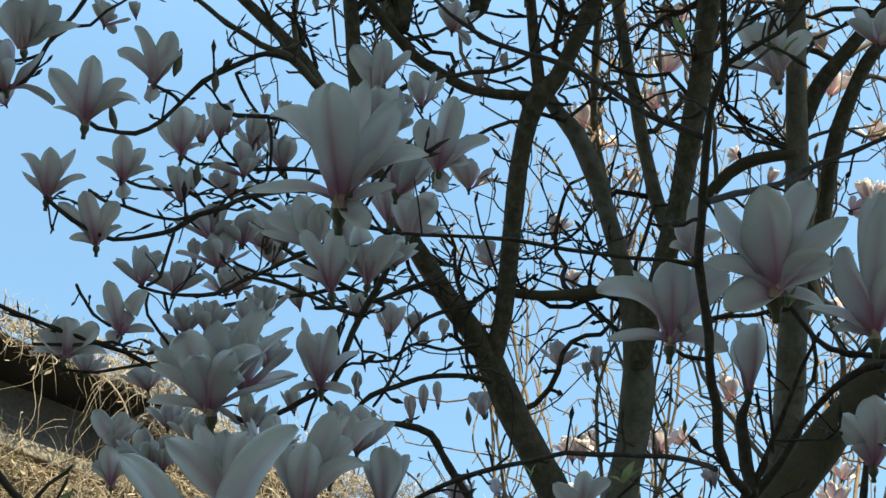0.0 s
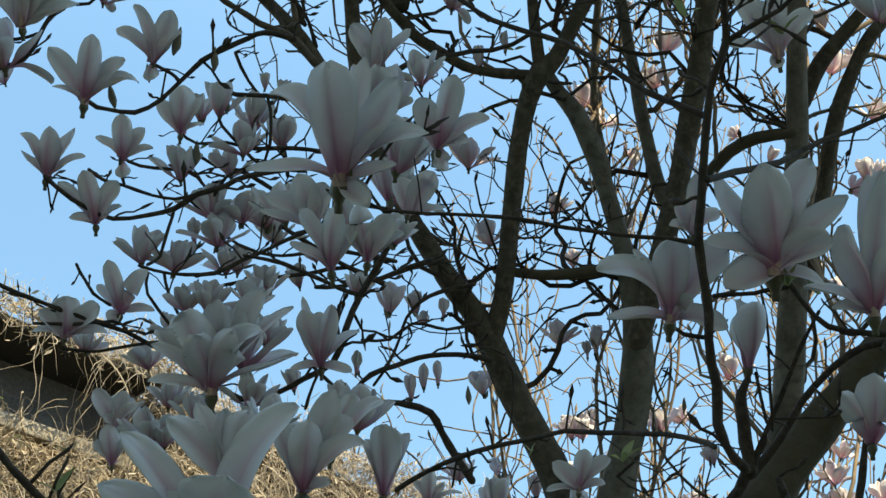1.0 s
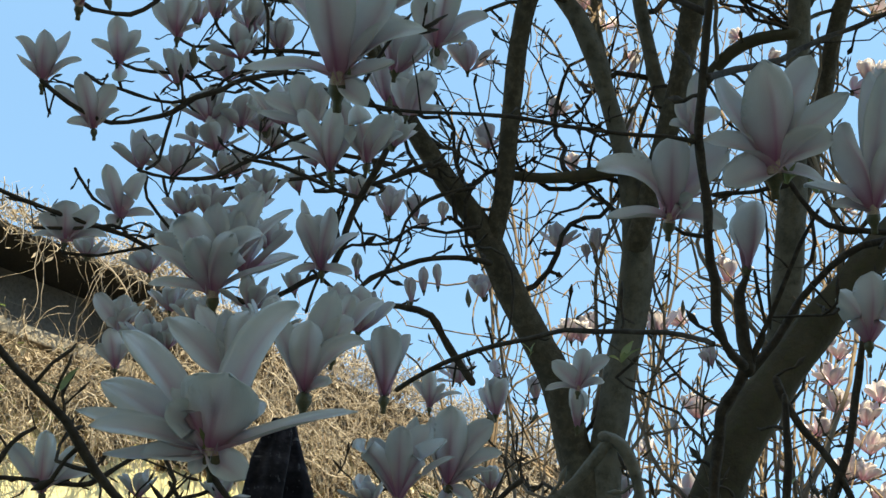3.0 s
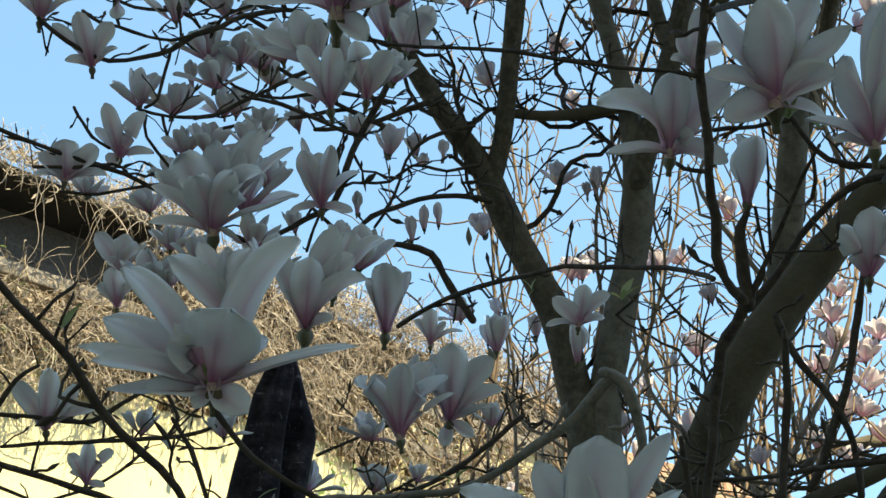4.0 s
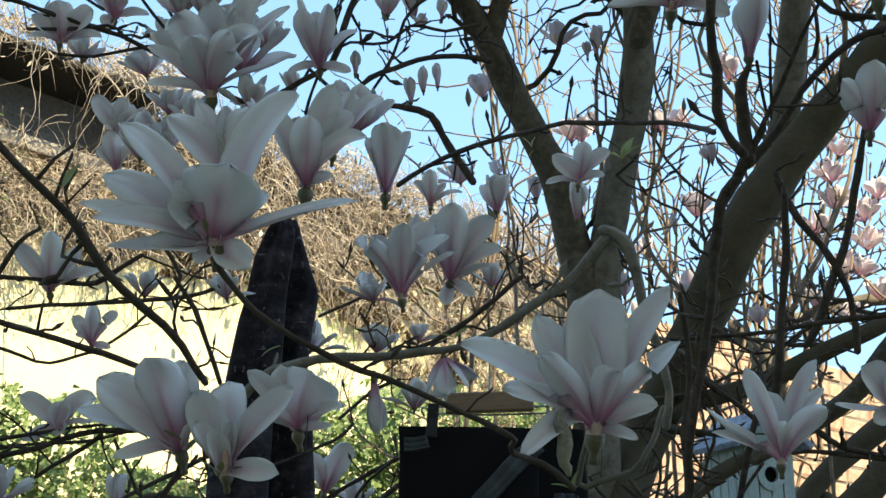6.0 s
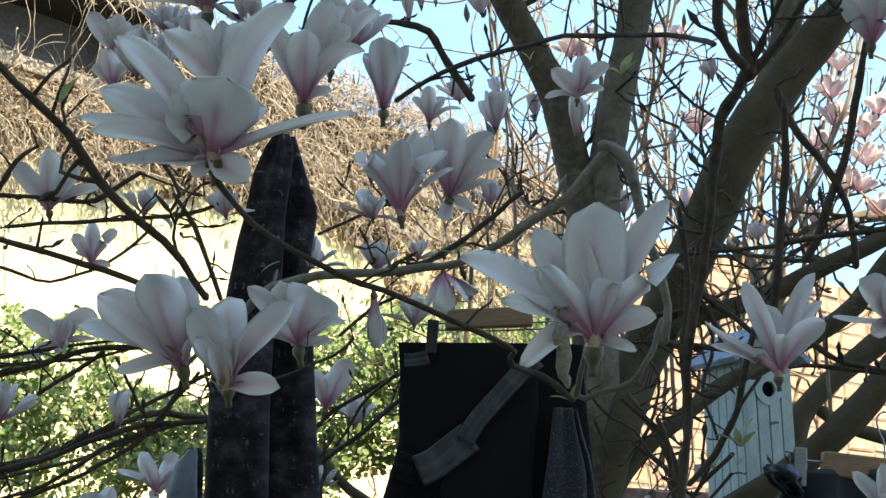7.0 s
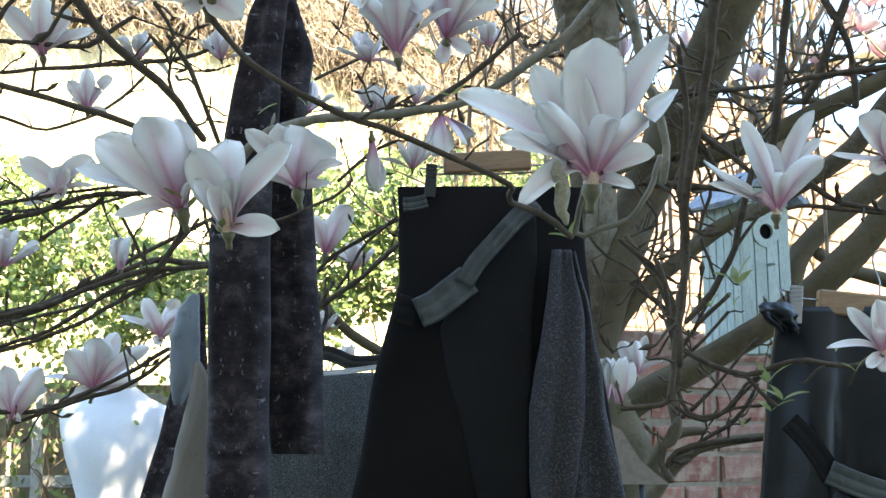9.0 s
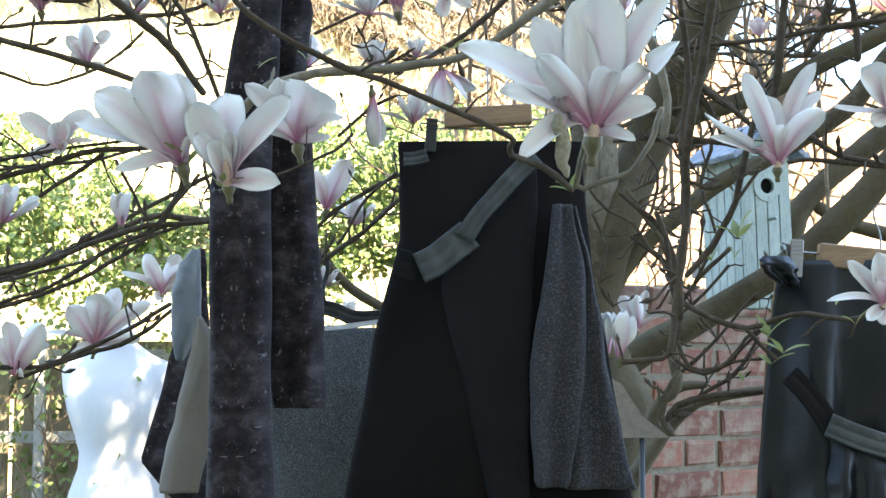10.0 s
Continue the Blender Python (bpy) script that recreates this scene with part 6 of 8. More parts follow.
limb("branch", [(-0.257, 2.586, 2.588, 0.0034), (-0.238, 2.563, 2.651, 0.0034), (-0.208, 2.538, 2.714, 0.0045), (-0.200, 2.509, 2.775, 0.0045)], TWIG, spurs=8, seed=268)
limb("branch", [(-0.147, 2.449, 2.676, 0.0032), (-0.093, 2.451, 2.679, 0.0032), (-0.051, 2.437, 2.710, 0.0032), (0.014, 2.441, 2.703, 0.0032), (0.078, 2.435, 2.714, 0.0043)], TWIG, spurs=8, seed=269)
limb("branch", [(-0.126, 2.576, 2.637, 0.0034), (-0.085, 2.551, 2.700, 0.0034), (-0.065, 2.523, 2.762, 0.0034), (-0.022, 2.503, 2.804, 0.0045), (0.067, 2.491, 2.827, 0.0045)], TWIG, spurs=8, seed=270)
# flowers farther back, in the sun
flower((-0.095, 2.428, 2.727), (-0.097, 2.405, 2.774), 0.5, 271, pink=True)
flower((-0.047, 2.609, 2.815), (-0.052, 2.589, 2.856), 0.25, 272, pink=True)
flower((-0.034, 2.619, 2.794), (-0.031, 2.607, 2.819), 0.5, 273, pink=True)
flower((0.256, 2.712, 2.804), (0.255, 2.691, 2.85), 0.6, 274, pink=True)
flower((0.334, 2.713, 2.784), (0.332, 2.688, 2.838), 0.05, 275, pink=True)
flower((0.317, 2.718, 2.777), (0.313, 2.703, 2.811), 0.02, 276, pink=True)
flower((-0.048, 2.496, 2.577), (-0.051, 2.478, 2.62), 0.02, 277, pink=True)
flower((-0.025, 2.487, 2.598), (-0.027, 2.469, 2.64), 0.02, 278, pink=True)
flower((0.002, 2.484, 2.606), (0, 2.466, 2.648), 0.02, 279, pink=True)
flower((0.008, 2.522, 2.765), (0.006, 2.505, 2.8), 0.05, 280, pink=True)
flower((0.052, 2.633, 3.186), (0.052, 2.599, 3.239), 0.66, 281, pink=True)
flower((0.256, 2.847, 3.199), (0.264, 2.82, 3.242), 0.5, 282, pink=True)
flower((0.465, 2.58, 3.382), (0.45, 2.553, 3.423), 0.6, 283, pink=True)
flower((0.485, 2.466, 3.527), (0.476, 2.436, 3.566), 0.5, 284, pink=True)
flower((0.4, 2.567, 3.581), (0.402, 2.548, 3.605), 0.3, 285, pink=True)
flower((0.888, 2.667, 3.627), (0.876, 2.639, 3.668), 0.3, 286, pink=True)
flower((0.914, 2.722, 3.544), (0.923, 2.686, 3.588), 0.6, 287, pink=True)
flower((1.044, 2.837, 3.497), (1.053, 2.806, 3.535), 0.6, 288, pink=True)
flower((0.344, 2.954, 3.578), (0.337, 2.913, 3.637), 0.6, 289, pink=True)
flower((0.099, 2.766, 2.706), (0.091, 2.747, 2.75), 0.5, 290, pink=True)
flower((0.329, 3.077, 3.185), (0.328, 3.057, 3.222), 0.2, 291, pink=True)
flower((0.338, 3.251, 2.796), (0.331, 3.232, 2.848), 0.5, 292, pink=True)
flower((0.365, 3.248, 2.796), (0.368, 3.231, 2.841), 0.5, 293, pink=True)
flower((0.537, 3.123, 2.777), (0.529, 3.104, 2.827), 0.66, 294, pink=True)
flower((0.6, 2.851, 2.6), (0.592, 2.838, 2.639), 0.2, 295, pink=True)
flower((0.711, 3.138, 2.922), (0.703, 3.114, 2.979), 0.4, 296, pink=True)
flower((0.103, 2.716, 3.041), (0.094, 2.692, 3.085), 0.6, 297, pink=True)
flower((0.763, 2.79, 3.332), (0.776, 2.769, 3.359), 0.3, 298, pink=True)
flower((1.01, 2.841, 3.319), (1.001, 2.814, 3.366), 0.5, 299, pink=True)
flower((0.903, 3.055, 2.725), (0.897, 3.038, 2.774), 0.6, 300, pink=True)
flower((0.967, 3.143, 2.732), (0.98, 3.126, 2.768), 0.6, 301, pink=True)
flower((0.064, 2.352, 3.244), (0.056, 2.322, 3.285), 0.02, 302, pink=True)
flower((0.114, 2.326, 3.277), (0.107, 2.302, 3.309), 0.05, 303, pink=True)
flower((0.608, 3.235, 2.396), (0.607, 3.219, 2.455), 0.6, 304, pink=True)
flower((0.646, 3.269, 2.614), (0.649, 3.251, 2.667), 0.6, 305, pink=True)
flower((1.025, 3.319, 2.478), (1.018, 3.304, 2.539), 0.6, 306, pink=True)
flower((1.099, 3.378, 2.569), (1.105, 3.359, 2.624), 0.6, 307, pink=True)
flower((1.091, 3.359, 2.638), (1.083, 3.343, 2.693), 0.6, 308, pink=True)
flower((0.979, 3.4, 2.618), (0.985, 3.383, 2.666), 0.6, 309, pink=True)
flower((0.996, 3.279, 2.64), (1.001, 3.259, 2.693), 0.6, 310, pink=True)
flower((1.05, 3.31, 2.483), (1.052, 3.296, 2.53), 0.6, 311, pink=True)
flower((0.562, 3.103, 2.517), (0.554, 3.092, 2.555), 0.1, 312, pink=True)
flower((0.921, 3.267, 2.391), (0.92, 3.256, 2.43), 0.5, 313, pink=True)
flower((0.057, 2.927, 2.569), (0.05, 2.91, 2.616), 0.6, 314, pink=True)
flower((0.233, 3.025, 2.567), (0.226, 3.009, 2.615), 0.1, 315, pink=True)
flower((0.403, 3.33, 2.856), (0.394, 3.312, 2.903), 0.4, 316, pink=True)
flower((1.068, 3.436, 2.392), (1.054, 3.428, 2.441), 0.6, 317, pink=True)
flower((0.982, 3.26, 2.707), (0.974, 3.243, 2.761), 0.6, 318, pink=True)
flower((1.122, 3.331, 2.69), (1.127, 3.313, 2.737), 0.6, 319, pink=True)
flower((0.775, 3.213, 2.333), (0.769, 3.205, 2.372), 0.4, 320, pink=True)
flower((1.164, 3.494, 2.468), (1.166, 3.478, 2.524), 0.6, 321, pink=True)
# buds and young leaves
limb("bud_sheath", [(0.113, 1.270, 1.776, 0.0042), (0.115, 1.270, 1.766, 0.0068), (0.117, 1.270, 1.751, 0.0073), (0.119, 1.270, 1.736, 0.0052), (0.121, 1.270, 1.725, 0.0029)], BUD_SCALE, spurs=0, seed=420)
leaf_bud((-0.338, 1.688, 2.749), (-0.337, 1.669, 2.775), 322)
leaf_bud((-0.428, 1.685, 2.722), (-0.431, 1.671, 2.742), 323)
leaf_bud((-0.394, 1.667, 2.76), (-0.385, 1.647, 2.791), 324)
leaf_bud((-0.451, 1.618, 2.631), (-0.458, 1.599, 2.655), 325)
leaf_bud((-0.383, 2.053, 2.921), (-0.386, 2.033, 2.949), 326)
leaf_bud((-0.433, 2.095, 2.841), (-0.432, 2.074, 2.874), 327)
leaf_bud((0.062, 2.496, 2.576), (0.059, 2.484, 2.606), 328)
leaf_tuft((0.33, 1.231, 2.193), 0.025, 4, 329)
leaf_tuft((-0.084, 1.071, 2.188), 0.019, 3, 330)
leaf_tuft((0.219, 1.089, 2.397), 0.027, 3, 331)
leaf_tuft((0.376, 1.313, 2.556), 0.027, 2, 332)
leaf_tuft((0.127, 2.242, 3.221), 0.034, 2, 333)
leaf_tuft((0.376, 1.287, 2.214), 0.021, 3, 334)
leaf_tuft((-0.427, 2.083, 2.862), 0.020, 2, 335)
leaf_tuft((-0.1, 1.863, 2.514), 0.030, 2, 336)
leaf_tuft((-0.256, 1.823, 2.328), 0.024, 2, 337)
leaf_tuft((0.178, 2.527, 2.48), 0.030, 2, 338)
leaf_tuft((-0.429, 2.043, 2.731), 0.019, 2, 339)
leaf_tuft((-0.417, 1.544, 2.113), 0.027, 2, 340)
leaf_tuft((-0.343, 1.283, 1.981), 0.032, 2, 341)
leaf_tuft((0.313, 2.232, 2.373), 0.057, 4, 342)
leaf_tuft((-0.171, 1.09, 1.869), 0.026, 4, 343)
leaf_tuft((-0.186, 1.553, 1.882), 0.031, 1, 344)
leaf_tuft((0.113, 1.588, 2.146), 0.020, 2, 345)
leaf_tuft((0.508, 1.959, 2.098), 0.042, 2, 346)
leaf_tuft((-0.116, 1.362, 1.849), 0.022, 2, 347)
leaf_tuft((0.013, 2.034, 2.072), 0.037, 2, 348)
leaf_tuft((-0.239, 1.551, 1.853), 0.016, 2, 349)
leaf_tuft((0.131, 1.332, 1.719), 0.029, 4, 350)
leaf_tuft((0.379, 1.749, 1.717), 0.042, 4, 351)
leaf_tuft((0.369, 1.856, 1.697), 0.034, 3, 352)
leaf_tuft((0.143, 1.292, 1.778), 0.030, 3, 353)
leaf_tuft((-0.214, 1.491, 1.745), 0.027, 4, 354)
leaf_tuft((-0.253, 1.511, 1.771), 0.036, 3, 355)
leaf_tuft((0.032, 1.949, 1.997), 0.032, 2, 356)
leaf_tuft((0.438, 1.845, 1.599), 0.041, 5, 357)
leaf_tuft((0.455, 1.841, 1.577), 0.037, 3, 358)
leaf_tuft((0.465, 1.942, 1.563), 0.036, 3, 359)
leaf_tuft((0.451, 2.048, 1.539), 0.029, 3, 360)
leaf_tuft((0.519, 1.821, 1.638), 0.022, 1, 361)
leaf_tuft((0.512, 1.72, 1.61), 0.025, 2, 362)
leaf_tuft((0.397, 1.85, 1.698), 0.025, 2, 363)


# ---- fine twigs of the crown ----
def grow(verts, faces, start, way, length, radius, rng, depth, tips, up=0.25, wander=0.3):
    p, d = Vector(start), Vector(way).normalized()
    n = max(4, int(length / 0.042))
    path, r = [], radius
    for i in range(n + 1):
        path.append((*p, r))
        d = (d + Vector((rng.gauss(0, wander), rng.gauss(0, wander), rng.gauss(up * 0.4, wander)))).normalized()
        p = p + d * (length / n)
        r = max(radius * (1 - 0.5 * i / n), 0.0016)
        if depth > 0 and i > 1 and rng.random() < 0.3:
            side = (d * 0.7 + Vector((rng.gauss(0, 1), rng.gauss(0, 0.8), rng.gauss(0.3, 0.7))).normalized()).normalized()
            grow(verts, faces, p, side, length * rng.uniform(0.22, 0.5), r * 0.68, rng, depth - 1, tips, up)
        if i > 0 and rng.random() < 0.3:      # a knobbly spur with a bud
            w = (d * 0.5 + Vector((rng.gauss(0, 1), rng.gauss(0, 0.6), rng.gauss(0.3, 0.8))).normalized()).normalized()
            ln = rng.uniform(0.008, 0.03)
            b = max(r * 0.7, 0.0012)
            tube([(*p, b), (*(p + w * ln), b * 0.8), (*(p + w * ln * 1.2), b * 1.6), (*(p + w * (ln * 1.2 + 0.012)), 0.0005)], 4, 0, verts, faces)
    e = Vector(path[-1][:3])
    sw = max(path[-1][3] * 1.7, 0.0016)
    path += [(*(e + d * 0.006), sw), (*(e + d * 0.014), sw * 0.9), (*(e + d * 0.024), 0.0006)]
    tube(path, 5, 0, verts, faces)
    tips.append((e + d * 0.01, d))


def thicket(name, count, seed, pick, mat, length, radius, up, wander=0.28, depth=2, low=2.15):
    rng = random.Random(seed)
    verts, faces, tips = [], [], []
    pool = [q for n, path in BOUGHS for q in path if n in pick and q[3] > 0.0025 and q[2] > low]
    for k in range(count):
        q = rng.choice(pool)
        way = Vector((rng.gauss(0, 0.8), rng.uniform(-0.25, 1.0), rng.uniform(-0.1, 1.1)))
        grow(verts, faces, Vector(q[:3]) - ORIGIN, way, rng.uniform(*length), min(q[3] * 0.5, radius * rng.uniform(0.7, 1.2)), rng, depth, tips, up, wander)
    ob = child(name, mesh_of(name, verts, faces, mat), tree)
    tagged(ob, "tangle of fine bare twigs with small buds", kind="stuff")
    return tips


TIPS = thicket("twig_tangle", 60, 11, ("stem", "limb"), TWIG, (0.25, 0.65), 0.0062, 0.3, 0.42)
TIPS += thicket("twig_tangle", 36, 12, ("stem", "limb", "trunk"), SUN_TINTED_TWIG, (0.4, 0.9), 0.0055, 0.7, 0.24)
thicket("twig_tangle", 85, 13, ("branch",), TWIG, (0.03, 0.11), 0.0022, 0.3, 0.3, 1, 1.75)


def whips(count, seed):
    """Straight young shoots that rise behind the stems into the sun."""
    rng = random.Random(seed)
    verts, faces, tips = [], [], []
    for k in range(count):
        x = rng.uniform(0.05, 1.45)
        start = Vector((x, rng.uniform(3.0, 3.9), rng.uniform(1.6, 2.1)))
        way = Vector((rng.gauss(0, 0.16), rng.gauss(0, 0.1), 1))
        grow(verts, faces, start - ORIGIN, way, rng.uniform(1.0, 1.9), rng.uniform(0.0045, 0.0085), rng, 1, tips, 0.35, 0.1)
    # shoots wear the lit twig tone, brighter than their bark
    ob = child("shoot_tangle", mesh_of("shoot_tangle", verts, faces, SUN_TINTED_TWIG), tree)
    tagged(ob, "straight young shoots with sunlight painted into their pale colour", kind="stuff")
    return tips


thicket("twig_tangle", 20, 14, ("stem", "trunk", "limb"), BARK, (0.2, 0.5), 0.0052, 0.2, 0.4, 2, 1.95)
TIPS += whips(26, 5)
_rng = random.Random(8)
for p, d in _rng.sample(TIPS, min(210, len(TIPS))):
    b = p + ORIGIN
    if b.y < 2.75:
        continue
    w = (d + Vector((0, 0, 0.9))).normalized()
    s = _rng.uniform(0.022, 0.05)
    if _rng.random() < 0.6 and b.x > 0.1:
        flower(b, b + w * s * 1.2, _rng.choice((0.02, 0.3, 0.5, 0.6)), _rng.randrange(999), pink=True)
    else:
        leaf_bud(b, b + w * s * 0.7)


# unseen crown above, added for dappled shade on the fence: stems fork upwards, with twigs and flowers
_rng = random.Random(41)
_tops = [(-0.21, 2.17, 3.38), (0.15, 2.17, 3.39), (0.30, 2.14, 3.41), (0.33, 2.42, 3.61), (0.34, 2.35, 3.54), (-0.10, 2.3, 3.36), (0.05, 2.35, 3.45)]
_v, _f, _high = [], [], []
for _t in _tops:
    for k in range(4):
        grow(_v, _f, Vector(_t) - ORIGIN, (_rng.gauss(-0.05, 0.32), _rng.uniform(-0.1, 0.35), 1), _rng.uniform(0.7, 1.3), _rng.uniform(0.009, 0.015), _rng, 2, _high, 0.35, 0.16)
tagged(child("twig_tangle", mesh_of("twig_tangle", _v, _f, BARK), tree), "unseen upper boughs and bare twigs, added to cast dappled shade", kind="stuff")
_high = [(p + ORIGIN, d) for p, d in _high]
_high = [(b, d) for b, d in _high if b.z > 1.75 + 0.84 * b.y + 0.08]
for b, d in _rng.sample(_high, min(75, len(_high))):
    flower(b, b + (d + Vector((0, -0.3, 0.8))).normalized() * _rng.uniform(0.05, 0.075), _rng.choice((0.45, 0.6, 0.75, 0.85)), _rng.randrange(999))


# ---- ground and walls ----
def ground_mesh():
    bm = bmesh.new()
    bmesh.ops.create_grid(bm, x_segments=60, y_segments=60, size=300)
    for v in bm.verts:
        v.co.z = -0.03 + 0.03 * noise.noise(v.co * 0.07)
    return bm


ground = part("ground", ground_mesh(), SOIL, None, "rough garden grass and soil under the tree", True)
tagged(ground, category="ground", kind="structure")

# unseen wall, added so its shadow covers the near tree; height sets the edge
house = part("shade_wall_south", box_bm(-9, 9, -1.4, -1.1, -0.1, 8.05), BOUNCE_WALL, None, "unseen tall house wall behind the viewpoint, added to shade the near garden")
tagged(house, category="wall", kind="structure")


def oblique(a, b):
    """The frame of a wall that runs from a to b on the ground: x along it, -y towards the garden."""
    d = Vector((b[0] - a[0], b[1] - a[1], 0))
    return pose(a[0], a[1], 0, 0, 0, math.degrees(math.atan2(d.y, d.x))), d.length


# the outbuilding: cream wall below, grey band above, overhanging felt roof
OUT, OUT_LEN = oblique((-3.37, 5.45), (1.1, 10.65))
outbuilding = new("outbuilding")
outbuilding.matrix_basis = OUT
tagged(outbuilding, "cream rendered outbuilding with a dark overhanging roof under dry climbers", "building")
part("wall", box_bm(0, OUT_LEN, -0.3, 0.25, -0.1, 3.93), CREAM, outbuilding, "sunlit cream rendered wall")
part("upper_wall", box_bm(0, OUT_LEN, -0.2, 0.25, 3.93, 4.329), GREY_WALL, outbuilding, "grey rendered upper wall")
part("ledge_board", box_bm(0, OUT_LEN, -0.37, -0.202, 3.932, 4.01, 0.008), OLD_TIMBER, outbuilding, "weathered timber ledge")
part("ledge_board", box_bm(0, OUT_LEN, -0.345, -0.302, 3.66, 3.74, 0.008), OLD_TIMBER, outbuilding, "weathered timber ledge")
roof_bm = box_bm(-0.2, 2.25, -0.62, 3.0, 4.33, 4.37, 0.008)
box_bm(2.25, OUT_LEN + 0.2, -0.26, 3.0, 4.332, 4.40, 0.01, roof_bm)
part("roof", roof_bm, DARK_ROOF, outbuilding, "dark felt roof with a deep eave")
part("wall", box_bm(0, 0.25, 0.25, 3.0, -0.1, 4.31), CREAM, outbuilding)
part("wall", box_bm(OUT_LEN - 0.25, OUT_LEN, 0.25, 3.0, -0.1, 4.31), CREAM, outbuilding)


def dry_climber(count, seed):
    """Tangled dry stems over the roof edge that hang down the wall, with scraps of dead leaf."""
    rng = random.Random(seed)
    verts, faces = [], []
    for k in range(count):
        kind = rng.random()
        u = rng.uniform(0.6, OUT_LEN)
        if u < 2.3 and kind >= 0.372 and rng.random() < 0.3:
            continue
        if kind < 0.36:      # heap on the eave
            near = u < 2.05
            if rng.random() < 0.12:
                u = rng.gauss(2.25, 0.14)
                near = False
            p = Vector((u, rng.uniform(-0.62, -0.35) if near else rng.uniform(-0.68 if u < 2.4 else -0.5, -0.2), 4.39 + abs(rng.gauss(0, 0.07)) + 0.06 * noise.noise(Vector((u * 2.5, 0, 0)))))
            d = Vector((rng.gauss(0, 1), rng.gauss(0, 0.3 if near else 0.5), rng.gauss(0.4 if near else 0.22, 0.55)))
            if near and rng.random() < 0.6:      # short growth that hugs the edge
                p = Vector((u, rng.uniform(-0.70, -0.64), rng.uniform(4.31, 4.42)))
            ln, g, wander = rng.uniform(0.06, 0.2 if near else 0.32), 0.08 if near else -0.06, 0.4
        elif kind < 0.372:    # tendrils over the edge
            u = u if u > 4 else rng.choice((1.3, 1.55, 1.65, 1.75, 1.95, 2.1, 2.7, 3.0)) + rng.gauss(0, 0.09)
            p = Vector((u, rng.uniform(-0.76, -0.66), 4.40))
            d = Vector((rng.gauss(0, 0.6), rng.gauss(-0.15, 0.2), rng.uniform(-0.6, 0.4)))
            ln, g, wander = rng.uniform(0.15, 0.5) if rng.random() < 0.75 else rng.uniform(0.5, 0.95), -0.22, 0.34
        else:               # growth on the wall
            u = rng.uniform(0.6, 4.3) if rng.random() < 0.3 else u
            top = 3.88 if u < 2.25 else 4.42
            low = 3.66 + 0.3 * noise.noise(Vector((u * 2.6, 3, 0))) - 0.9 * max(0.0, 1.95 - u) - (0.0 if u < 4.2 else 0.9 if u > 5.0 else 0.9 * (u - 4.2) / 0.8)
            p = Vector((u, -rng.uniform(0.33, 0.5 if u < 4.2 else 0.62), rng.uniform(low, top)))
            d = Vector((rng.gauss(0, 0.8), rng.gauss(-0.1, 0.3), rng.gauss(-0.1, 0.8)))
            ln, g, wander = rng.uniform(0.12, 0.5), -0.16, 0.36
        n = max(4, int(ln / 0.05))
        path = []
        r = rng.uniform(0.0010, 0.0040) if rng.random() < 0.92 else rng.uniform(0.005, 0.008)
        for i in range(n + 1):
            path.append((*p, r * (1 - 0.6 * i / n)))
            d = (d.normalized() + Vector((rng.gauss(0, wander), rng.gauss(0, wander * 0.5), rng.gauss(g, wander)))).normalized()
            p = p + d * ln / n
            p.y = min(p.y, -0.38 if p.z < 4.03 else -0.22) if p.z < 4.42 else p.y
        tube(path, 3, 0, verts, faces)
        if rng.random() < 0.5:   # a curled dead leaf
            q = Vector(rng.choice(path)[:3])
            a, e = Vector((rng.gauss(0, 1), rng.gauss(0, 1), rng.gauss(0, 1))).normalized(), Vector((rng.gauss(0, 1), rng.gauss(0, 1), rng.gauss(0, 1))).normalized()
            s, w = len(verts), rng.uniform(0.012, 0.03)
            verts += [q, q + a * w + e * w * 0.4, q + a * w * 1.9, q + a * w - e * w * 0.4]
            faces.append((s, s + 1, s + 2, s + 3))
    return verts, faces


_v, _f = dry_climber(9300, 3)
climber = new("dry_climber", mesh_of("dry_climber", _v, _f, STRAW))
climber.matrix_basis = OUT
tagged(climber, "tangled straw-brown dry climber stems hanging over the eave", "climber", kind="stuff")


def leaves(count, seed, place, size, droop=0.5):
    rng = random.Random(seed)
    verts, faces = [], []
    for k in range(count):
        c = place(rng)
        if c is None:
            continue
        m = Matrix.Translation(c) @ Euler((rng.gauss(0.9, 0.5), rng.gauss(0, 0.6), rng.uniform(-1.4, 1.4))).to_matrix().to_4x4() @ Matrix.Scale(size * rng.uniform(0.6, 1.25), 4)
        s = len(verts)
        for x, y, z in ((0, 0, 0), (-0.42, 0.35, 0.08), (0, 0.5, -0.05), (0.42, 0.35, 0.08), (-0.25, 0.8, 0.0), (0.25, 0.8, 0.0), (0, 1.05, -0.12)):
            verts.append(m @ Vector((x, y, z)))
        faces += [(s, s + 2, s + 1), (s, s + 3, s + 2), (s + 1, s + 2, s + 6, s + 4), (s + 2, s + 3, s + 5, s + 6)]
    return verts, faces


def ivy_place(rng):
    x = rng.uniform(-2.1, 0.52)
    top = 2.36 + 0.22 * noise.noise(Vector((x * 2.2, 4, 0))) + 0.1 * noise.noise(Vector((x * 7, 1, 0)))
    top -= 0.25 if -1.05 < x < -0.65 else 0
    low = 1.78 + 0.2 * noise.noise(Vector((x * 3, 8, 0)))
    z = rng.uniform(low, top) if rng.random() < 0.84 else rng.uniform(1.0, low)
    c = Vector((x, min(4.76, rng.gauss(4.6, 0.14)), z))
    if noise.noise(c * 5.5) + 0.6 * noise.noise(c * 13) < -0.04:
        return None
    return c


_v, _f = leaves(34000, 21, ivy_place, 0.025)
ivy = new("ivy_hedge", mesh_of("ivy_hedge", _v, _f, IVY, False))
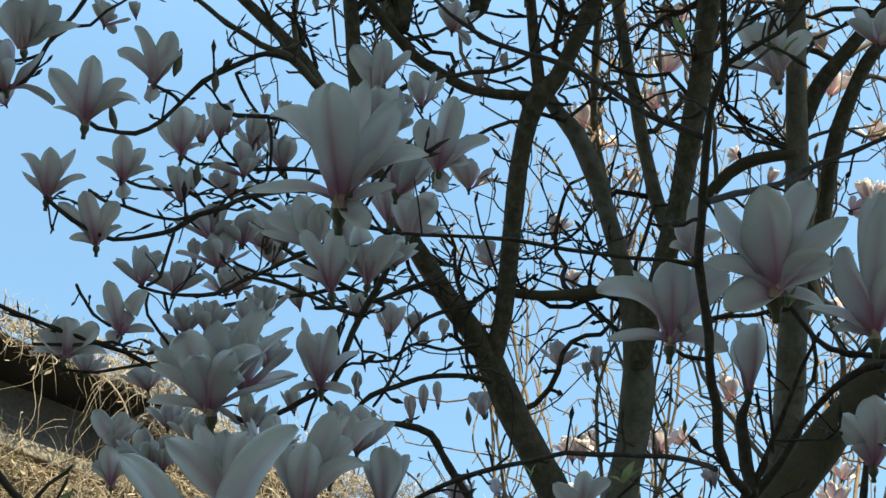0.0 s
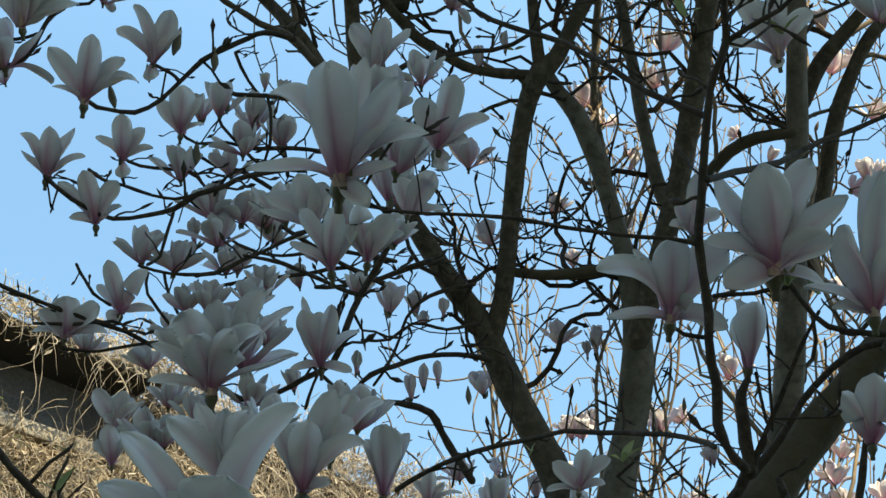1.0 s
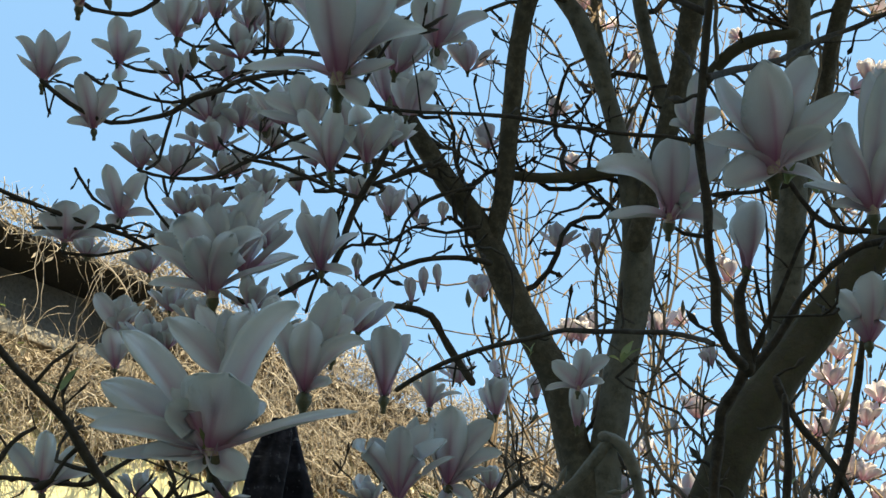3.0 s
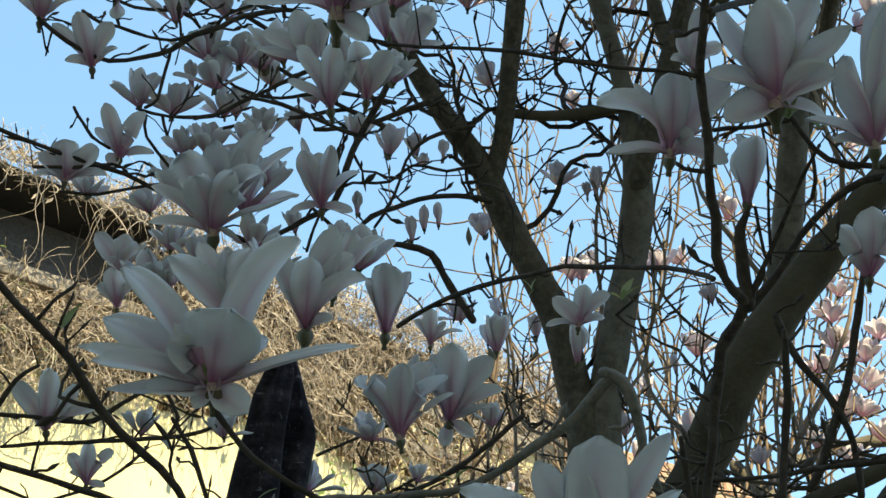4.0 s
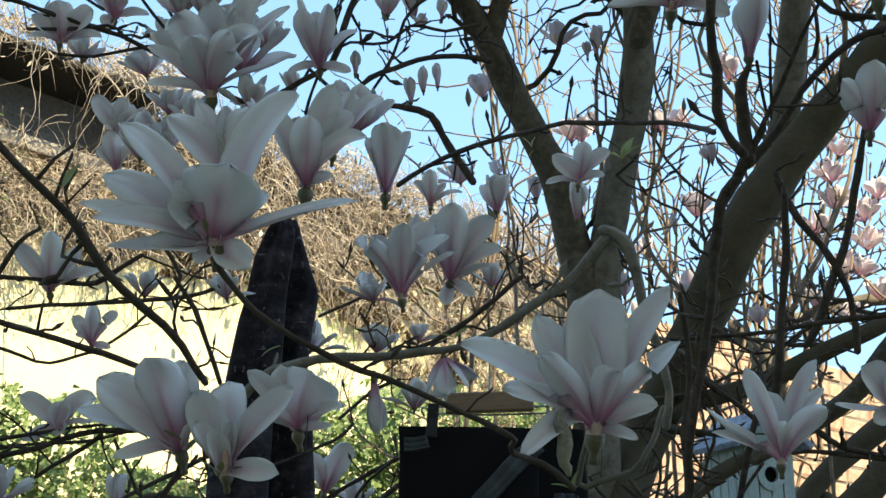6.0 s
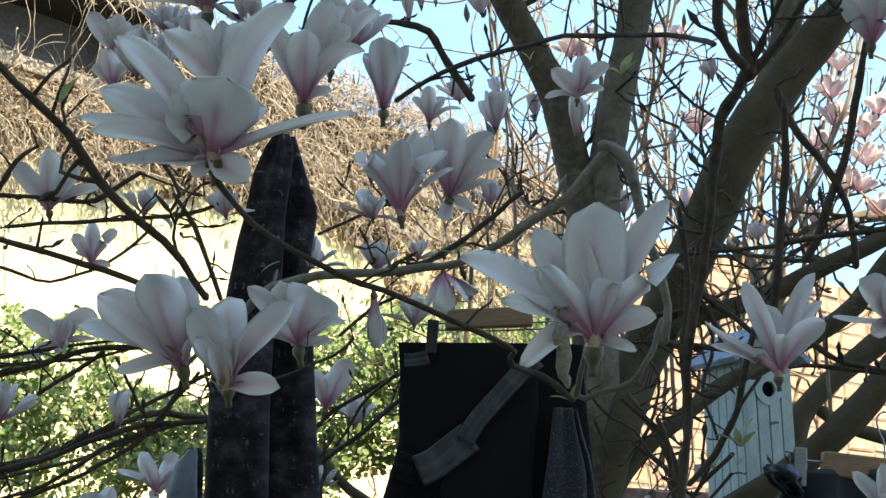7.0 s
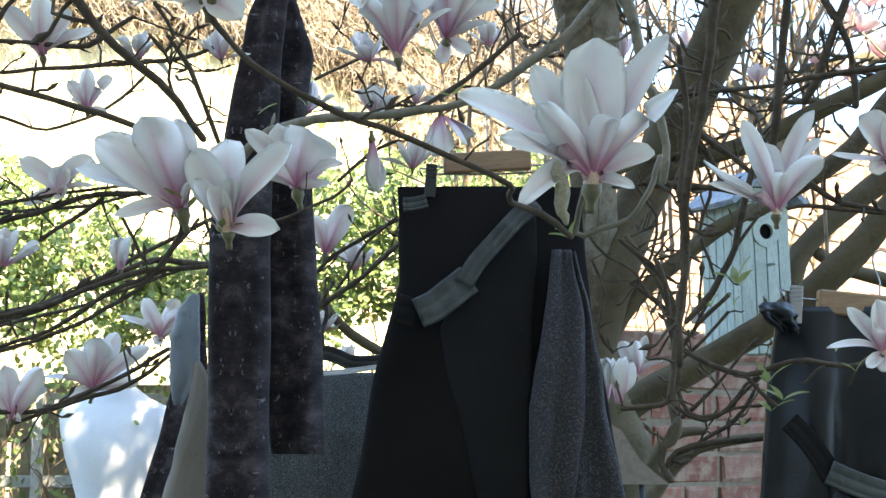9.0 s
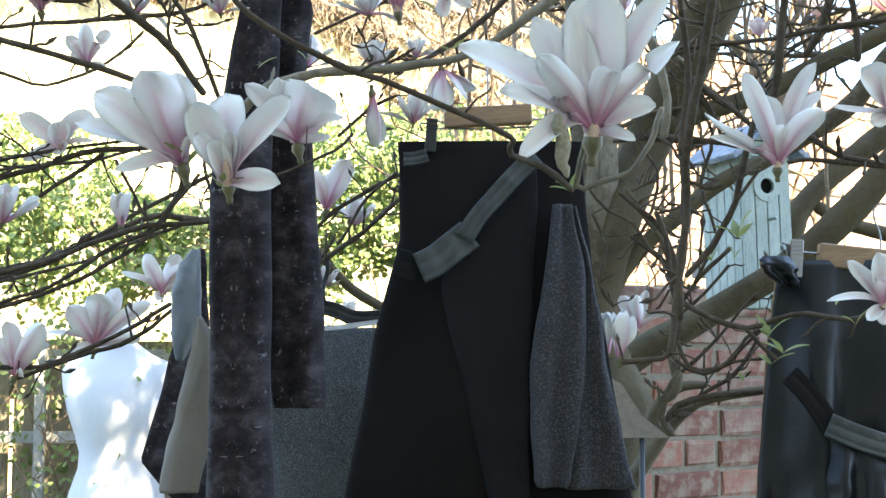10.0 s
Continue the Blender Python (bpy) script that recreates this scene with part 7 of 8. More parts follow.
tagged(ivy, "sunlit yellow-green climbing hedge leaves along the fence", "hedge", kind="stuff")



def ivy_back(rng):
    x = rng.uniform(-2.1, 0.52)
    top = 2.22 + 0.22 * noise.noise(Vector((x * 2.2, 4, 0))) - (0.25 if -1.05 < x < -0.65 else 0)
    return Vector((x, rng.uniform(4.70, 4.775), rng.uniform(1.85, top)))


_v, _f = leaves(3600, 23, ivy_back, 0.036)
tagged(new("ivy_hedge", mesh_of("ivy_hedge", _v, _f, IVY, False)), "inner leaves of the climbing hedge along the fence", "hedge", kind="stuff")


def stalks(count, seed):
    rng = random.Random(seed)
    verts, faces, tips = [], [], []
    for k in range(count):
        grow(verts, faces, (rng.uniform(-2.1, 0.75), rng.uniform(4.5, 4.74), rng.uniform(0.5, 1.8)), (rng.gauss(0, 0.5), -0.05, 1), rng.uniform(0.4, 1.1), rng.uniform(0.003, 0.006), rng, 2, tips, 0.4, 0.2)
    return verts, faces


_v, _f = stalks(60, 31)
tagged(new("hedge_stems", mesh_of("hedge_stems", _v, _f, SUN_TINTED_TWIG)), "thin brown woody stems in the hedge", "stems", kind="stuff")


def gap_shade_scraps(rng):
    """Brown leaf scraps behind the dry stems, standing in for the shadow between them."""
    u = rng.uniform(0.6, OUT_LEN)
    low = 3.5 + 0.24 * noise.noise(Vector((u * 2.6, 3, 0))) - (0.0 if u < 4.2 else 0.75 if u > 5.0 else 0.75 * (u - 4.2) / 0.8)
    z = rng.uniform(low, 3.9 if u < 2.3 else 4.36)
    if noise.noise(Vector((u * 5, z * 6, 2))) < -0.28:
        return None
    return OUT @ Vector((u, rng.uniform(-0.37, -0.31), z))


# dark backing: shadow gaps of the climber built as brown scraps
_v, _f = leaves(8000, 24, gap_shade_scraps, 0.05)
tagged(new("climber_gap_shade", mesh_of("climber_gap_shade", _v, _f, GAP_SHADE, False)), "dark brown leaf scraps standing in for shadow between the climber stems", "leaves", kind="stuff")


def high_leaves(rng):
    """Sparse young green on the climber of the outbuilding."""
    u = rng.choice((1.0, 1.1, 4.0, 5.2, 6.0, 3.4)) + rng.gauss(0, 0.3)
    return OUT @ Vector((u, rng.uniform(-0.55, -0.38), (3.5 if u < 2 else rng.uniform(2.4, 3.4)) + rng.gauss(0, 0.16)))


_v, _f = leaves(420, 22, high_leaves, 0.045)
tagged(new("climber_leaves", mesh_of("climber_leaves", _v, _f, IVY, False)), "fresh green leaves on the dry climber", "leaves", kind="stuff")

# ---- garden fence with a pale trellis ----
fence = tagged(empty("fence", (0, 4.8, 0)), "weathered board fence with a pale painted trellis", "fence")
_rng = random.Random(4)
part("rail", box_bm(-3.0, 2.2, 0.03, 0.075, 0.45, 0.53, 0.004), FENCE_WOOD, fence)
part("rail", box_bm(-3.0, 2.2, 0.03, 0.075, 1.45, 1.53, 0.004), FENCE_WOOD, fence)
board_me = bpy.data.meshes.new("board")
_bm = box_bm(-0.068, 0.068, -0.009, 0.009, -0.05, 1.66, 0.003)
_bm.to_mesh(board_me)
_bm.free()
board_me.materials.append(FENCE_WOOD)
for k in range(36):
    child("board", board_me, fence, "", pose(-2.95 + 0.144 * k, 0.012 * (k % 2), _rng.uniform(-0.02, 0.0), 0, _rng.uniform(-0.4, 0.4), 0))
trellis = tagged(empty("trellis", (0, 4.7, 0)), "pale grey painted trellis in front of the fence", "trellis")
for x in (-1.306, -0.72, -1.9, 0.2):
    part("upright", box_bm(x - 0.018, x + 0.018, -0.012, 0.012, -0.1, 1.62, 0.003), TRELLIS, trellis)
for z in (1.325, 0.95, 1.6):
    part("crosspiece", box_bm(-2.3, -0.7, 0.013, 0.033, z - 0.02, z + 0.02, 0.003), TRELLIS, trellis)


# ---- the dress form ----
def dress_form():
    prof = [(1.70, 0.035, 0.035), (1.665, 0.042, 0.042), (1.635, 0.055, 0.050), (1.60, 0.10, 0.055), (1.575, 0.155, 0.062), (1.55, 0.172, 0.075), (1.50, 0.168, 0.09),
            (1.42, 0.152, 0.102), (1.36, 0.132, 0.095), (1.30, 0.115, 0.085), (1.25, 0.118, 0.09), (1.18, 0.142, 0.105), (1.08, 0.165, 0.118), (0.98, 0.165, 0.118), (0.93, 0.15, 0.105),
            (0.92, 0.02, 0.02), (0.08, 0.02, 0.02), (0.06, 0.16, 0.16), (-0.02, 0.17, 0.17)]
    n, verts, faces = 40, [], []
    for z, a, b in prof:
        for k in range(n):
            w = 2 * math.pi * k / n
            verts.append((a * math.copysign(abs(math.cos(w)) ** 0.85, math.cos(w)), b * math.sin(w), z))
    for i in range(len(prof) - 1):
        for k in range(n):
            p, q = i * n + k, i * n + (k + 1) % n
            faces.append((q, p, p + n, q + n))
    faces.append(tuple(range(n)))
    faces.append(tuple(reversed([(len(prof) - 1) * n + k for k in range(n)])))
    return mesh_of("dress_form", verts, faces, WHITE_SHEET)


form = new("dress_form", dress_form())
form.matrix_basis = pose(-0.965, 4.35, 0.0, 0, 0, 12)
tagged(form, "white fabric dress form without arms, dappled by sun beside the fence", "dress form")


# ---- clothes ----
def cloth(name, parent, rows, y, thick, folds, amp, mat, seed=0, label=""):
    """A hanging tube of cloth: rows of (z, left, right) from the top down, with soft vertical folds."""
    o = parent.matrix_basis.translation
    rows = sorted(rows, key=lambda r: -r[0])
    zs = [-r[0] for r in rows]
    n, around = 46, 56
    verts, faces = [], []
    for i in range(n + 1):
        s = i / n
        z = -(zs[0] + (zs[-1] - zs[0]) * s)
        xl = float(np.interp(-z, zs, [r[1] for r in rows]))
        xr = float(np.interp(-z, zs, [r[2] for r in rows]))
        c, h = (xl + xr) / 2, (xr - xl) / 2
        t = thick * (0.25 + 0.75 * min(1, s * 4))
        for k in range(around):
            w = 2 * math.pi * k / around
            cx, sy = math.cos(w), math.sin(w)
            u = math.copysign(abs(cx) ** 0.8, cx)
            f = amp * (0.3 + s) * math.sin(folds * 3.1 * u + seed + 0.7 * math.sin(2.2 * s + seed))
            f += 0.7 * amp * noise.noise(Vector((u * 2.2 + 1.6 * s + seed, s * 3.5, 0.3 * sy)))
            e = 0.004 * noise.noise(Vector((cx + seed, s * 6, 5)))
            verts.append((c + h * u + e - o.x, y + t * math.copysign(abs(sy) ** 0.75, sy) + f - o.y, z - o.z))
    for i in range(n):
        for k in range(around):
            a, b = i * around + k, i * around + (k + 1) % around
            faces.append((b, a, a + around, b + around))
    faces.append(tuple(range(around)))
    faces.append(tuple(reversed([n * around + k for k in range(around)])))
    return child(name, mesh_of(name, verts, faces, mat), parent, label)


def band(name, parent, pts, y, width, mat, label=""):
    """A flat stitched strip 4 mm thick through (x, z) points at depth y, with slightly raised edges."""
    o = parent.matrix_basis.translation
    path = smooth_path([(x, 0, z, 0) for x, z in pts], 0.006)
    verts, faces = [], []
    prof = [(-0.5, 0.002), (-0.47, -0.003), (-0.35, -0.0028), (-0.3, -0.0018), (-0.25, -0.003), (0.05, -0.003), (0.1, -0.0018), (0.15, -0.003), (0.4, -0.0028), (0.47, -0.003), (0.5, 0.002)]
    m = len(prof)
    for i, q in enumerate(path):
        a, b = path[max(0, i - 1)], path[min(len(path) - 1, i + 1)]
        d = Vector((b[0] - a[0], 0, b[2] - a[2])).normalized()
        nrm = Vector((-d.z, 0, d.x))
        wob = 0.0035 * noise.noise(Vector((i * 0.25, 0, width * 90))) + 0.0022 * noise.noise(Vector((i * 0.9, 4, width * 90)))
        for v, dep in prof:
            c = Vector((q[0], y + dep + wob, q[2])) + nrm * v * width
            verts.append(c - o)
    for i in range(len(path) - 1):
        for k in range(m):
            a, b = i * m + k, i * m + (k + 1) % m
            faces.append((a, b, b + m, a + m))
    faces.append(tuple(reversed(range(m))))
    faces.append(tuple((len(path) - 1) * m + k for k in range(m)))
    return child(name, mesh_of(name, verts, faces, mat), parent, label)


skirt = tagged(empty("skirt", (0.101, 2.25, 1.916)), "black skirt with grey satin band and tweed sides on hanger", "skirt")
cloth("front_panel", skirt, [(1.919, -0.050, 0.246), (1.875, -0.048, 0.247), (1.766, -0.046, 0.255), (1.712, -0.060, 0.260), (1.604, -0.086, 0.279), (1.471, -0.110, 0.303), (1.355, -0.131, 0.321), (1.200, -0.161, 0.345)], 2.25, 0.045, 2.0, 0.005, BLACK_WOOL, 364)
band("satin_band", skirt, [(-0.015, 1.711), (0.010, 1.723), (0.036, 1.743), (0.064, 1.765)], 2.186, 0.049, SATIN, "wide grey satin end of the stitched band")
band("satin_band", skirt, [(0.055, 1.757), (0.076, 1.791), (0.107, 1.826), (0.137, 1.859), (0.167, 1.886)], 2.183, 0.030, SATIN, "grey satin band stitched across the front")
band("pocket_edge", skirt, [(-0.049, 1.720), (-0.034, 1.716), (-0.014, 1.709)], 2.190, 0.046, BLACK_FACING, "dark grey facing beside the satin")
band("waist_label", skirt, [(-0.039, 1.882), (-0.021, 1.883), (-0.002, 1.888)], 2.19, 0.022, SATIN, "small grey waist label")
cloth("side_panel", skirt, [(1.868, 0.151, 0.169), (1.832, 0.119, 0.169), (1.796, 0.088, 0.169), (1.752, 0.054, 0.167), (1.691, 0.017, 0.164), (1.621, 0.032, 0.159), (1.551, 0.049, 0.157), (1.447, 0.071, 0.156), (1.344, 0.095, 0.157), (1.259, 0.114, 0.161)], 2.206, 0.014, 1.0, 0.0015, BLACK_FACING, 377, "dark blue-black overlapping panel")
cloth("tweed_panel", skirt, [(1.812, 0.193, 0.223), (1.734, 0.184, 0.238), (1.655, 0.172, 0.244), (1.568, 0.156, 0.242), (1.465, 0.156, 0.230), (1.381, 0.161, 0.216), (1.377, 0.166, 0.212)], 2.195, 0.014, 1.4, 0.008, TWEED, 365, "charcoal tweed side panel")
cloth("tweed_panel", skirt, [(1.810, 0.213, 0.231), (1.735, 0.229, 0.250), (1.656, 0.231, 0.262), (1.568, 0.228, 0.275), (1.464, 0.218, 0.295), (1.373, 0.210, 0.319)], 2.205, 0.014, 1.2, 0.008, TWEED, 366, "charcoal tweed side panel")
skirt_hanger = tagged(empty("clip_hanger", (0.092, 2.25, 1.962)), "brown wooden clip hanger with a steel hook, holding the black skirt", "hanger")
velvet = tagged(empty("velvet_trousers", (-0.226, 1.95, 2.020)), "long dark printed velvet trousers hanging folded from a twig", "trousers")
cloth("leg", velvet, [(2.169, -0.226, -0.204), (2.157, -0.234, -0.198), (2.112, -0.251, -0.200), (2.056, -0.260, -0.205), (2.008, -0.272, -0.207), (1.953, -0.282, -0.210), (1.893, -0.290, -0.216), (1.791, -0.299, -0.215), (1.675, -0.298, -0.215), (1.521, -0.296, -0.215), (1.384, -0.298, -0.206), (1.258, -0.301, -0.201)], 1.95, 0.028, 1.5, 0.006, VELVET, 367)
cloth("leg", velvet, [(2.180, -0.221, -0.200), (2.127, -0.219, -0.183), (2.070, -0.218, -0.164), (2.020, -0.219, -0.171), (1.963, -0.222, -0.176), (1.886, -0.224, -0.165), (1.758, -0.223, -0.158), (1.678, -0.222, -0.148), (1.520, -0.217, -0.142), (1.503, -0.215, -0.143)], 2.0, 0.022, 1.3, 0.005, VELVET, 368)
coat = tagged(empty("lined_skirt", (-0.361, 2.12, 1.728)), "dark skirt with a taupe lining and a pale blue facing", "skirt")
cloth("back_panel", coat, [(1.738, -0.346, -0.338), (1.636, -0.370, -0.331), (1.568, -0.388, -0.327), (1.484, -0.411, -0.326), (1.421, -0.429, -0.325), (1.376, -0.393, -0.324), (1.351, -0.367, -0.324)], 2.14, 0.012, 1.2, 0.004, VELVET, 369)
cloth("lining", coat, [(1.633, -0.339, -0.330), (1.592, -0.344, -0.308), (1.519, -0.361, -0.307), (1.438, -0.380, -0.318), (1.383, -0.388, -0.331), (1.379, -0.387, -0.332)], 2.08, 0.008, 1.0, 0.004, TAN_LINING, 370, "taupe lining hanging out")
cloth("facing", coat, [(1.732, -0.349, -0.336), (1.713, -0.366, -0.335), (1.667, -0.376, -0.333), (1.609, -0.375, -0.334), (1.580, -0.372, -0.347), (1.569, -0.367, -0.355)], 2.09, 0.01, 1.0, 0.003, BLUE_LINING, 371, "pale blue satin facing")
grey_skirt = tagged(empty("tweed_skirt", (-0.158, 2.5, 1.629)), "speckled grey tweed skirt with frayed white edge on black hanger", "skirt")
cloth("panel", grey_skirt, [(1.629, -0.288, -0.068), (1.570, -0.287, -0.058), (1.451, -0.291, -0.048), (1.331, -0.294, -0.038), (1.217, -0.298, -0.028)], 2.5, 0.03, 1.6, 0.006, PEPPER, 372)
band("frayed_edge", grey_skirt, [(-0.195, 1.626), (-0.146, 1.630), (-0.093, 1.637), (-0.058, 1.642)], 2.462, 0.009, WHITE_SHEET, "frayed white edge")
black_hanger = tagged(empty("black_hanger", (-0.148, 2.5, 1.649)), "black plastic hanger holding the tweed skirt", "hanger")
band("bar", black_hanger, [(-0.238, 1.664), (-0.183, 1.664), (-0.158, 1.657), (-0.133, 1.647), (-0.091, 1.647), (-0.039, 1.654)], 2.5, 0.027, BLACK_PLASTIC)
band("hook", black_hanger, [(-0.184, 1.669), (-0.187, 1.699), (-0.179, 1.729), (-0.181, 1.747), (-0.191, 1.757), (-0.199, 1.749)], 2.5, 0.008, BLACK_PLASTIC)
dark_skirt = tagged(empty("coated_skirt", (0.566, 2.0, 1.686)), "black coated skirt with grey satin seams on a wooden clip hanger", "skirt")
cloth("front_panel", dark_skirt, [(1.709, 0.493, 0.711), (1.678, 0.488, 0.714), (1.599, 0.478, 0.715), (1.520, 0.469, 0.721), (1.442, 0.462, 0.726), (1.364, 0.454, 0.731), (1.287, 0.443, 0.737)], 2.0, 0.035, 2.6, 0.020, LEATHER, 373)
cloth("collar_flap", dark_skirt, [(1.712, 0.460, 0.496), (1.707, 0.455, 0.502), (1.698, 0.455, 0.505), (1.687, 0.461, 0.508), (1.677, 0.475, 0.510), (1.668, 0.488, 0.511)], 1.955, 0.014, 1.6, 0.006, LEATHER, 374)
band("satin_band", dark_skirt, [(0.491, 1.550), (0.511, 1.529), (0.530, 1.504), (0.548, 1.474)], 1.945, 0.030, BLACK_FACING, "dark gathered seam band")
band("satin_band", dark_skirt, [(0.541, 1.482), (0.568, 1.470), (0.598, 1.459), (0.628, 1.451), (0.674, 1.445)], 1.941, 0.034, SATIN, "grey satin seam band")
cloth("lower_panel", dark_skirt, [(1.464, 0.547, 0.709), (1.422, 0.540, 0.712), (1.369, 0.533, 0.714), (1.294, 0.524, 0.719)], 1.955, 0.02, 4.0, 0.014, LEATHER, 378, "loose folds below the satin seam")
right_hanger = tagged(empty("clip_hanger", (0.591, 2.0, 1.714)), "brown wooden clip hanger with steel clips and a wire hook", "hanger")
nest_box = tagged(empty("bird_box", (0.683, 3.0, 1.863)), "pale green plank bird box with blue-grey felt roof", "bird box")


def wire(name, parent, pts, r, mat, label=""):
    o = parent.matrix_basis.translation
    path = smooth_path([(*(Vector(p) - o), r) for p in pts], 0.006)
    v, f = tube(path, 8)
    return child(name, mesh_of(name, v, f, mat), parent, label)


def local_box(name, parent, x0, x1, y0, y1, z0, z1, mat, bevel=0.002, label="", turn=0):
    o = parent.matrix_basis.translation
    c = Vector(((x0 + x1) / 2, (y0 + y1) / 2, (z0 + z1) / 2)) - o
    m = Matrix.Translation(c) @ pose(0, 0, 0, 0, turn, 0)
    return part(name, box_bm(-(x1 - x0) / 2, (x1 - x0) / 2, -(y1 - y0) / 2, (y1 - y0) / 2, -(z1 - z0) / 2, (z1 - z0) / 2, bevel, m=m), mat, parent, label)


def steel_clip(parent, x, y, z, mat, side):
    """A clothes clip: two jaws, ribbed face and a spring."""
    clip = local_box("clip", parent, x - 0.009, x + 0.009, y - 0.016, y - 0.011, z - 0.028, z + 0.026, mat, 0.0015, "", 4 * side)
    o = parent.matrix_basis.translation
    for k in range(4):
        bm = box_bm(x - 0.008 - o.x, x + 0.008 - o.x, y - 0.0185 - o.y, y - 0.016 - o.y, z + 0.004 + 0.006 * k - o.z, z + 0.0065 + 0.006 * k - o.z)
        part("rib", bm, mat, clip)
    local_box("clip_jaw", parent, x - 0.008, x + 0.008, y + 0.008, y + 0.013, z - 0.028, z + 0.022, mat, 0.0015)
    wire("spring", parent, [(x - 0.013 * side, y, z + 0.008), (x - 0.018 * side, y - 0.008, z + 0.016), (x - 0.016 * side, y + 0.006, z + 0.022), (x - 0.008 * side, y, z + 0.02)], 0.0016, CHROME)
    return clip


local_box("bar", skirt_hanger, 0.024, 0.165, 2.235, 2.257, 1.944, 1.976, HANGER_WOOD, 0.003, "brown wooden bar", -3)
wire("rod", skirt_hanger, [(0.004, 2.246, 1.951), (0.1, 2.246, 1.951), (0.212, 2.246, 1.957)], 0.0016, CHROME)
wire("rod", skirt_hanger, [(0.004, 2.246, 1.940), (0.1, 2.246, 1.940), (0.212, 2.246, 1.946)], 0.0016, CHROME)
wire("hook", skirt_hanger, [(0.094, 2.246, 1.975), (0.094, 2.246, 2.03), (0.088, 2.246, 2.06), (0.100, 2.246, 2.085), (0.114, 2.246, 2.075), (0.116, 2.246, 2.06)], 0.0016, CHROME)
steel_clip(skirt_hanger, 0.004, 2.246, 1.928, BLACK_PLASTIC, 1)
steel_clip(skirt_hanger, 0.214, 2.246, 1.93, BLACK_PLASTIC, -1)
local_box("bar", right_hanger, 0.549, 0.78, 1.99, 2.012, 1.688, 1.722, HANGER_WOOD, 0.003, "brown wooden bar", 6)
wire("rod", right_hanger, [(0.514, 2.0, 1.722), (0.56, 2.0, 1.718), (0.62, 2.0, 1.712)], 0.0016, CHROME)
wire("rod", right_hanger, [(0.514, 2.0, 1.710), (0.56, 2.0, 1.704), (0.62, 2.0, 1.698)], 0.0016, CHROME)
wire("hook", right_hanger, [(0.637, 2.0, 1.715), (0.638, 2.0, 1.745), (0.631, 2.0, 1.765), (0.630, 2.0, 1.782), (0.640, 2.0, 1.790), (0.652, 2.0, 1.786)], 0.0014, CHROME)
steel_clip(right_hanger, 0.515, 2.0, 1.712, CHROME, 1)

# ---- the bird box ----
BOX_TURN = 21
nest_box.matrix_basis = pose(0.700, 3.06, 1.685, 0, -1.5, BOX_TURN)
BW, BD, BH = 0.122, 0.150, 0.325
for k in range(4):
    x0 = -BW / 2 + k * BW / 4
    peak = BH
    bm = box_bm(x0 + 0.0012, x0 + BW / 4 - 0.0012, -BD / 2 - 0.010, -BD / 2, 0, peak, 0.0015)
    if k in (1, 2):
        bm.free()
        bm = bmesh.new()
        box_bm(x0 + 0.0012, x0 + BW / 4 - 0.0012, -BD / 2 - 0.010, -BD / 2, 0, peak - 0.085, 0.0015, bm)
        box_bm(x0 + 0.0012, x0 + BW / 4 - 0.0012, -BD / 2 - 0.010, -BD / 2, peak - 0.042, peak, 0.0015, bm)
    part("plank", bm, NEST_PAINT, nest_box)
for sx in (-1, 1):
    for k in range(5):
        y0 = -BD / 2 + k * BD / 5
        xa, xb = sorted((sx * BW / 2, sx * (BW / 2 - 0.010)))
        part("plank", box_bm(xa, xb, y0 + 0.0012, y0 + BD / 5 - 0.0012, 0, BH + 0.02, 0.0015), NEST_PAINT, nest_box)
# solid block added behind the hole, its colour painting the inner shade
part("backing", box_bm(-BW / 2 + 0.011, BW / 2 - 0.011, -BD / 2 + 0.006, BD / 2, 0.004, BH - 0.01), HOLE_SHADE, nest_box, "near-black block painted as the shade inside the box")


def ring_mesh(r0, r1, th):
    verts, faces, n = [], [], 28
    for r, y in ((r0, 0), (r1, 0), (r1, -th), (r0, -th)):
        for k in range(n):
            w = 2 * math.pi * k / n
            verts.append((r * math.cos(w), y, r * math.sin(w)))
    for i in range(4):
        for k in range(n):
            a, b = i * n + k, i * n + (k + 1) % n
            c, d = ((i + 1) % 4) * n + (k + 1) % n, ((i + 1) % 4) * n + k
            faces.append((a, b, c, d))
    return verts, faces


_v, _f = ring_mesh(0.017, 0.034, 0.009)
child("entrance_plate", mesh_of("entrance_plate", _v, _f, NEST_PAINT, False), nest_box, "round plate with the entrance hole", Matrix.Translation((0, -BD / 2 - 0.004, BH - 0.063)))
_v, _f = tube([(0, 0, 0, 0.0035), (0, -0.03, 0, 0.0035)], 10)
child("perch", mesh_of("perch", _v, _f, NEST_PAINT), nest_box, "", Matrix.Translation((0.002, -BD / 2 - 0.008, BH - 0.135)))
for sx in (-1, 1):
    m = Matrix.Translation((0, 0, BH + 0.075)) @ pose(0, 0, 0, 0, sx * 38, 0)
    part("roof_panel", box_bm(0 if sx > 0 else -0.125, 0.125 if sx > 0 else 0, -BD / 2 - 0.035, BD / 2 + 0.02, -0.010, 0.004, 0.002, m=m), NEST_ROOF, nest_box, "blue-grey felted roof panel")
gable = bmesh.new()
for y in (-BD / 2 - 0.010, -BD / 2):
    vs = [gable.verts.new(p) for p in ((-BW / 2, y, BH + 0.0015), (BW / 2, y, BH + 0.0015), (0.006, y, BH + 0.052), (-0.006, y, BH + 0.052))]
    gable.faces.new(vs)
gable.verts.ensure_lookup_table()
for a in range(4):
    gable.faces.new((gable.verts[a], gable.verts[4 + a], gable.verts[4 + (a + 1) % 4], gable.verts[(a + 1) % 4]))
part("gable", gable, NEST_PAINT, nest_box)
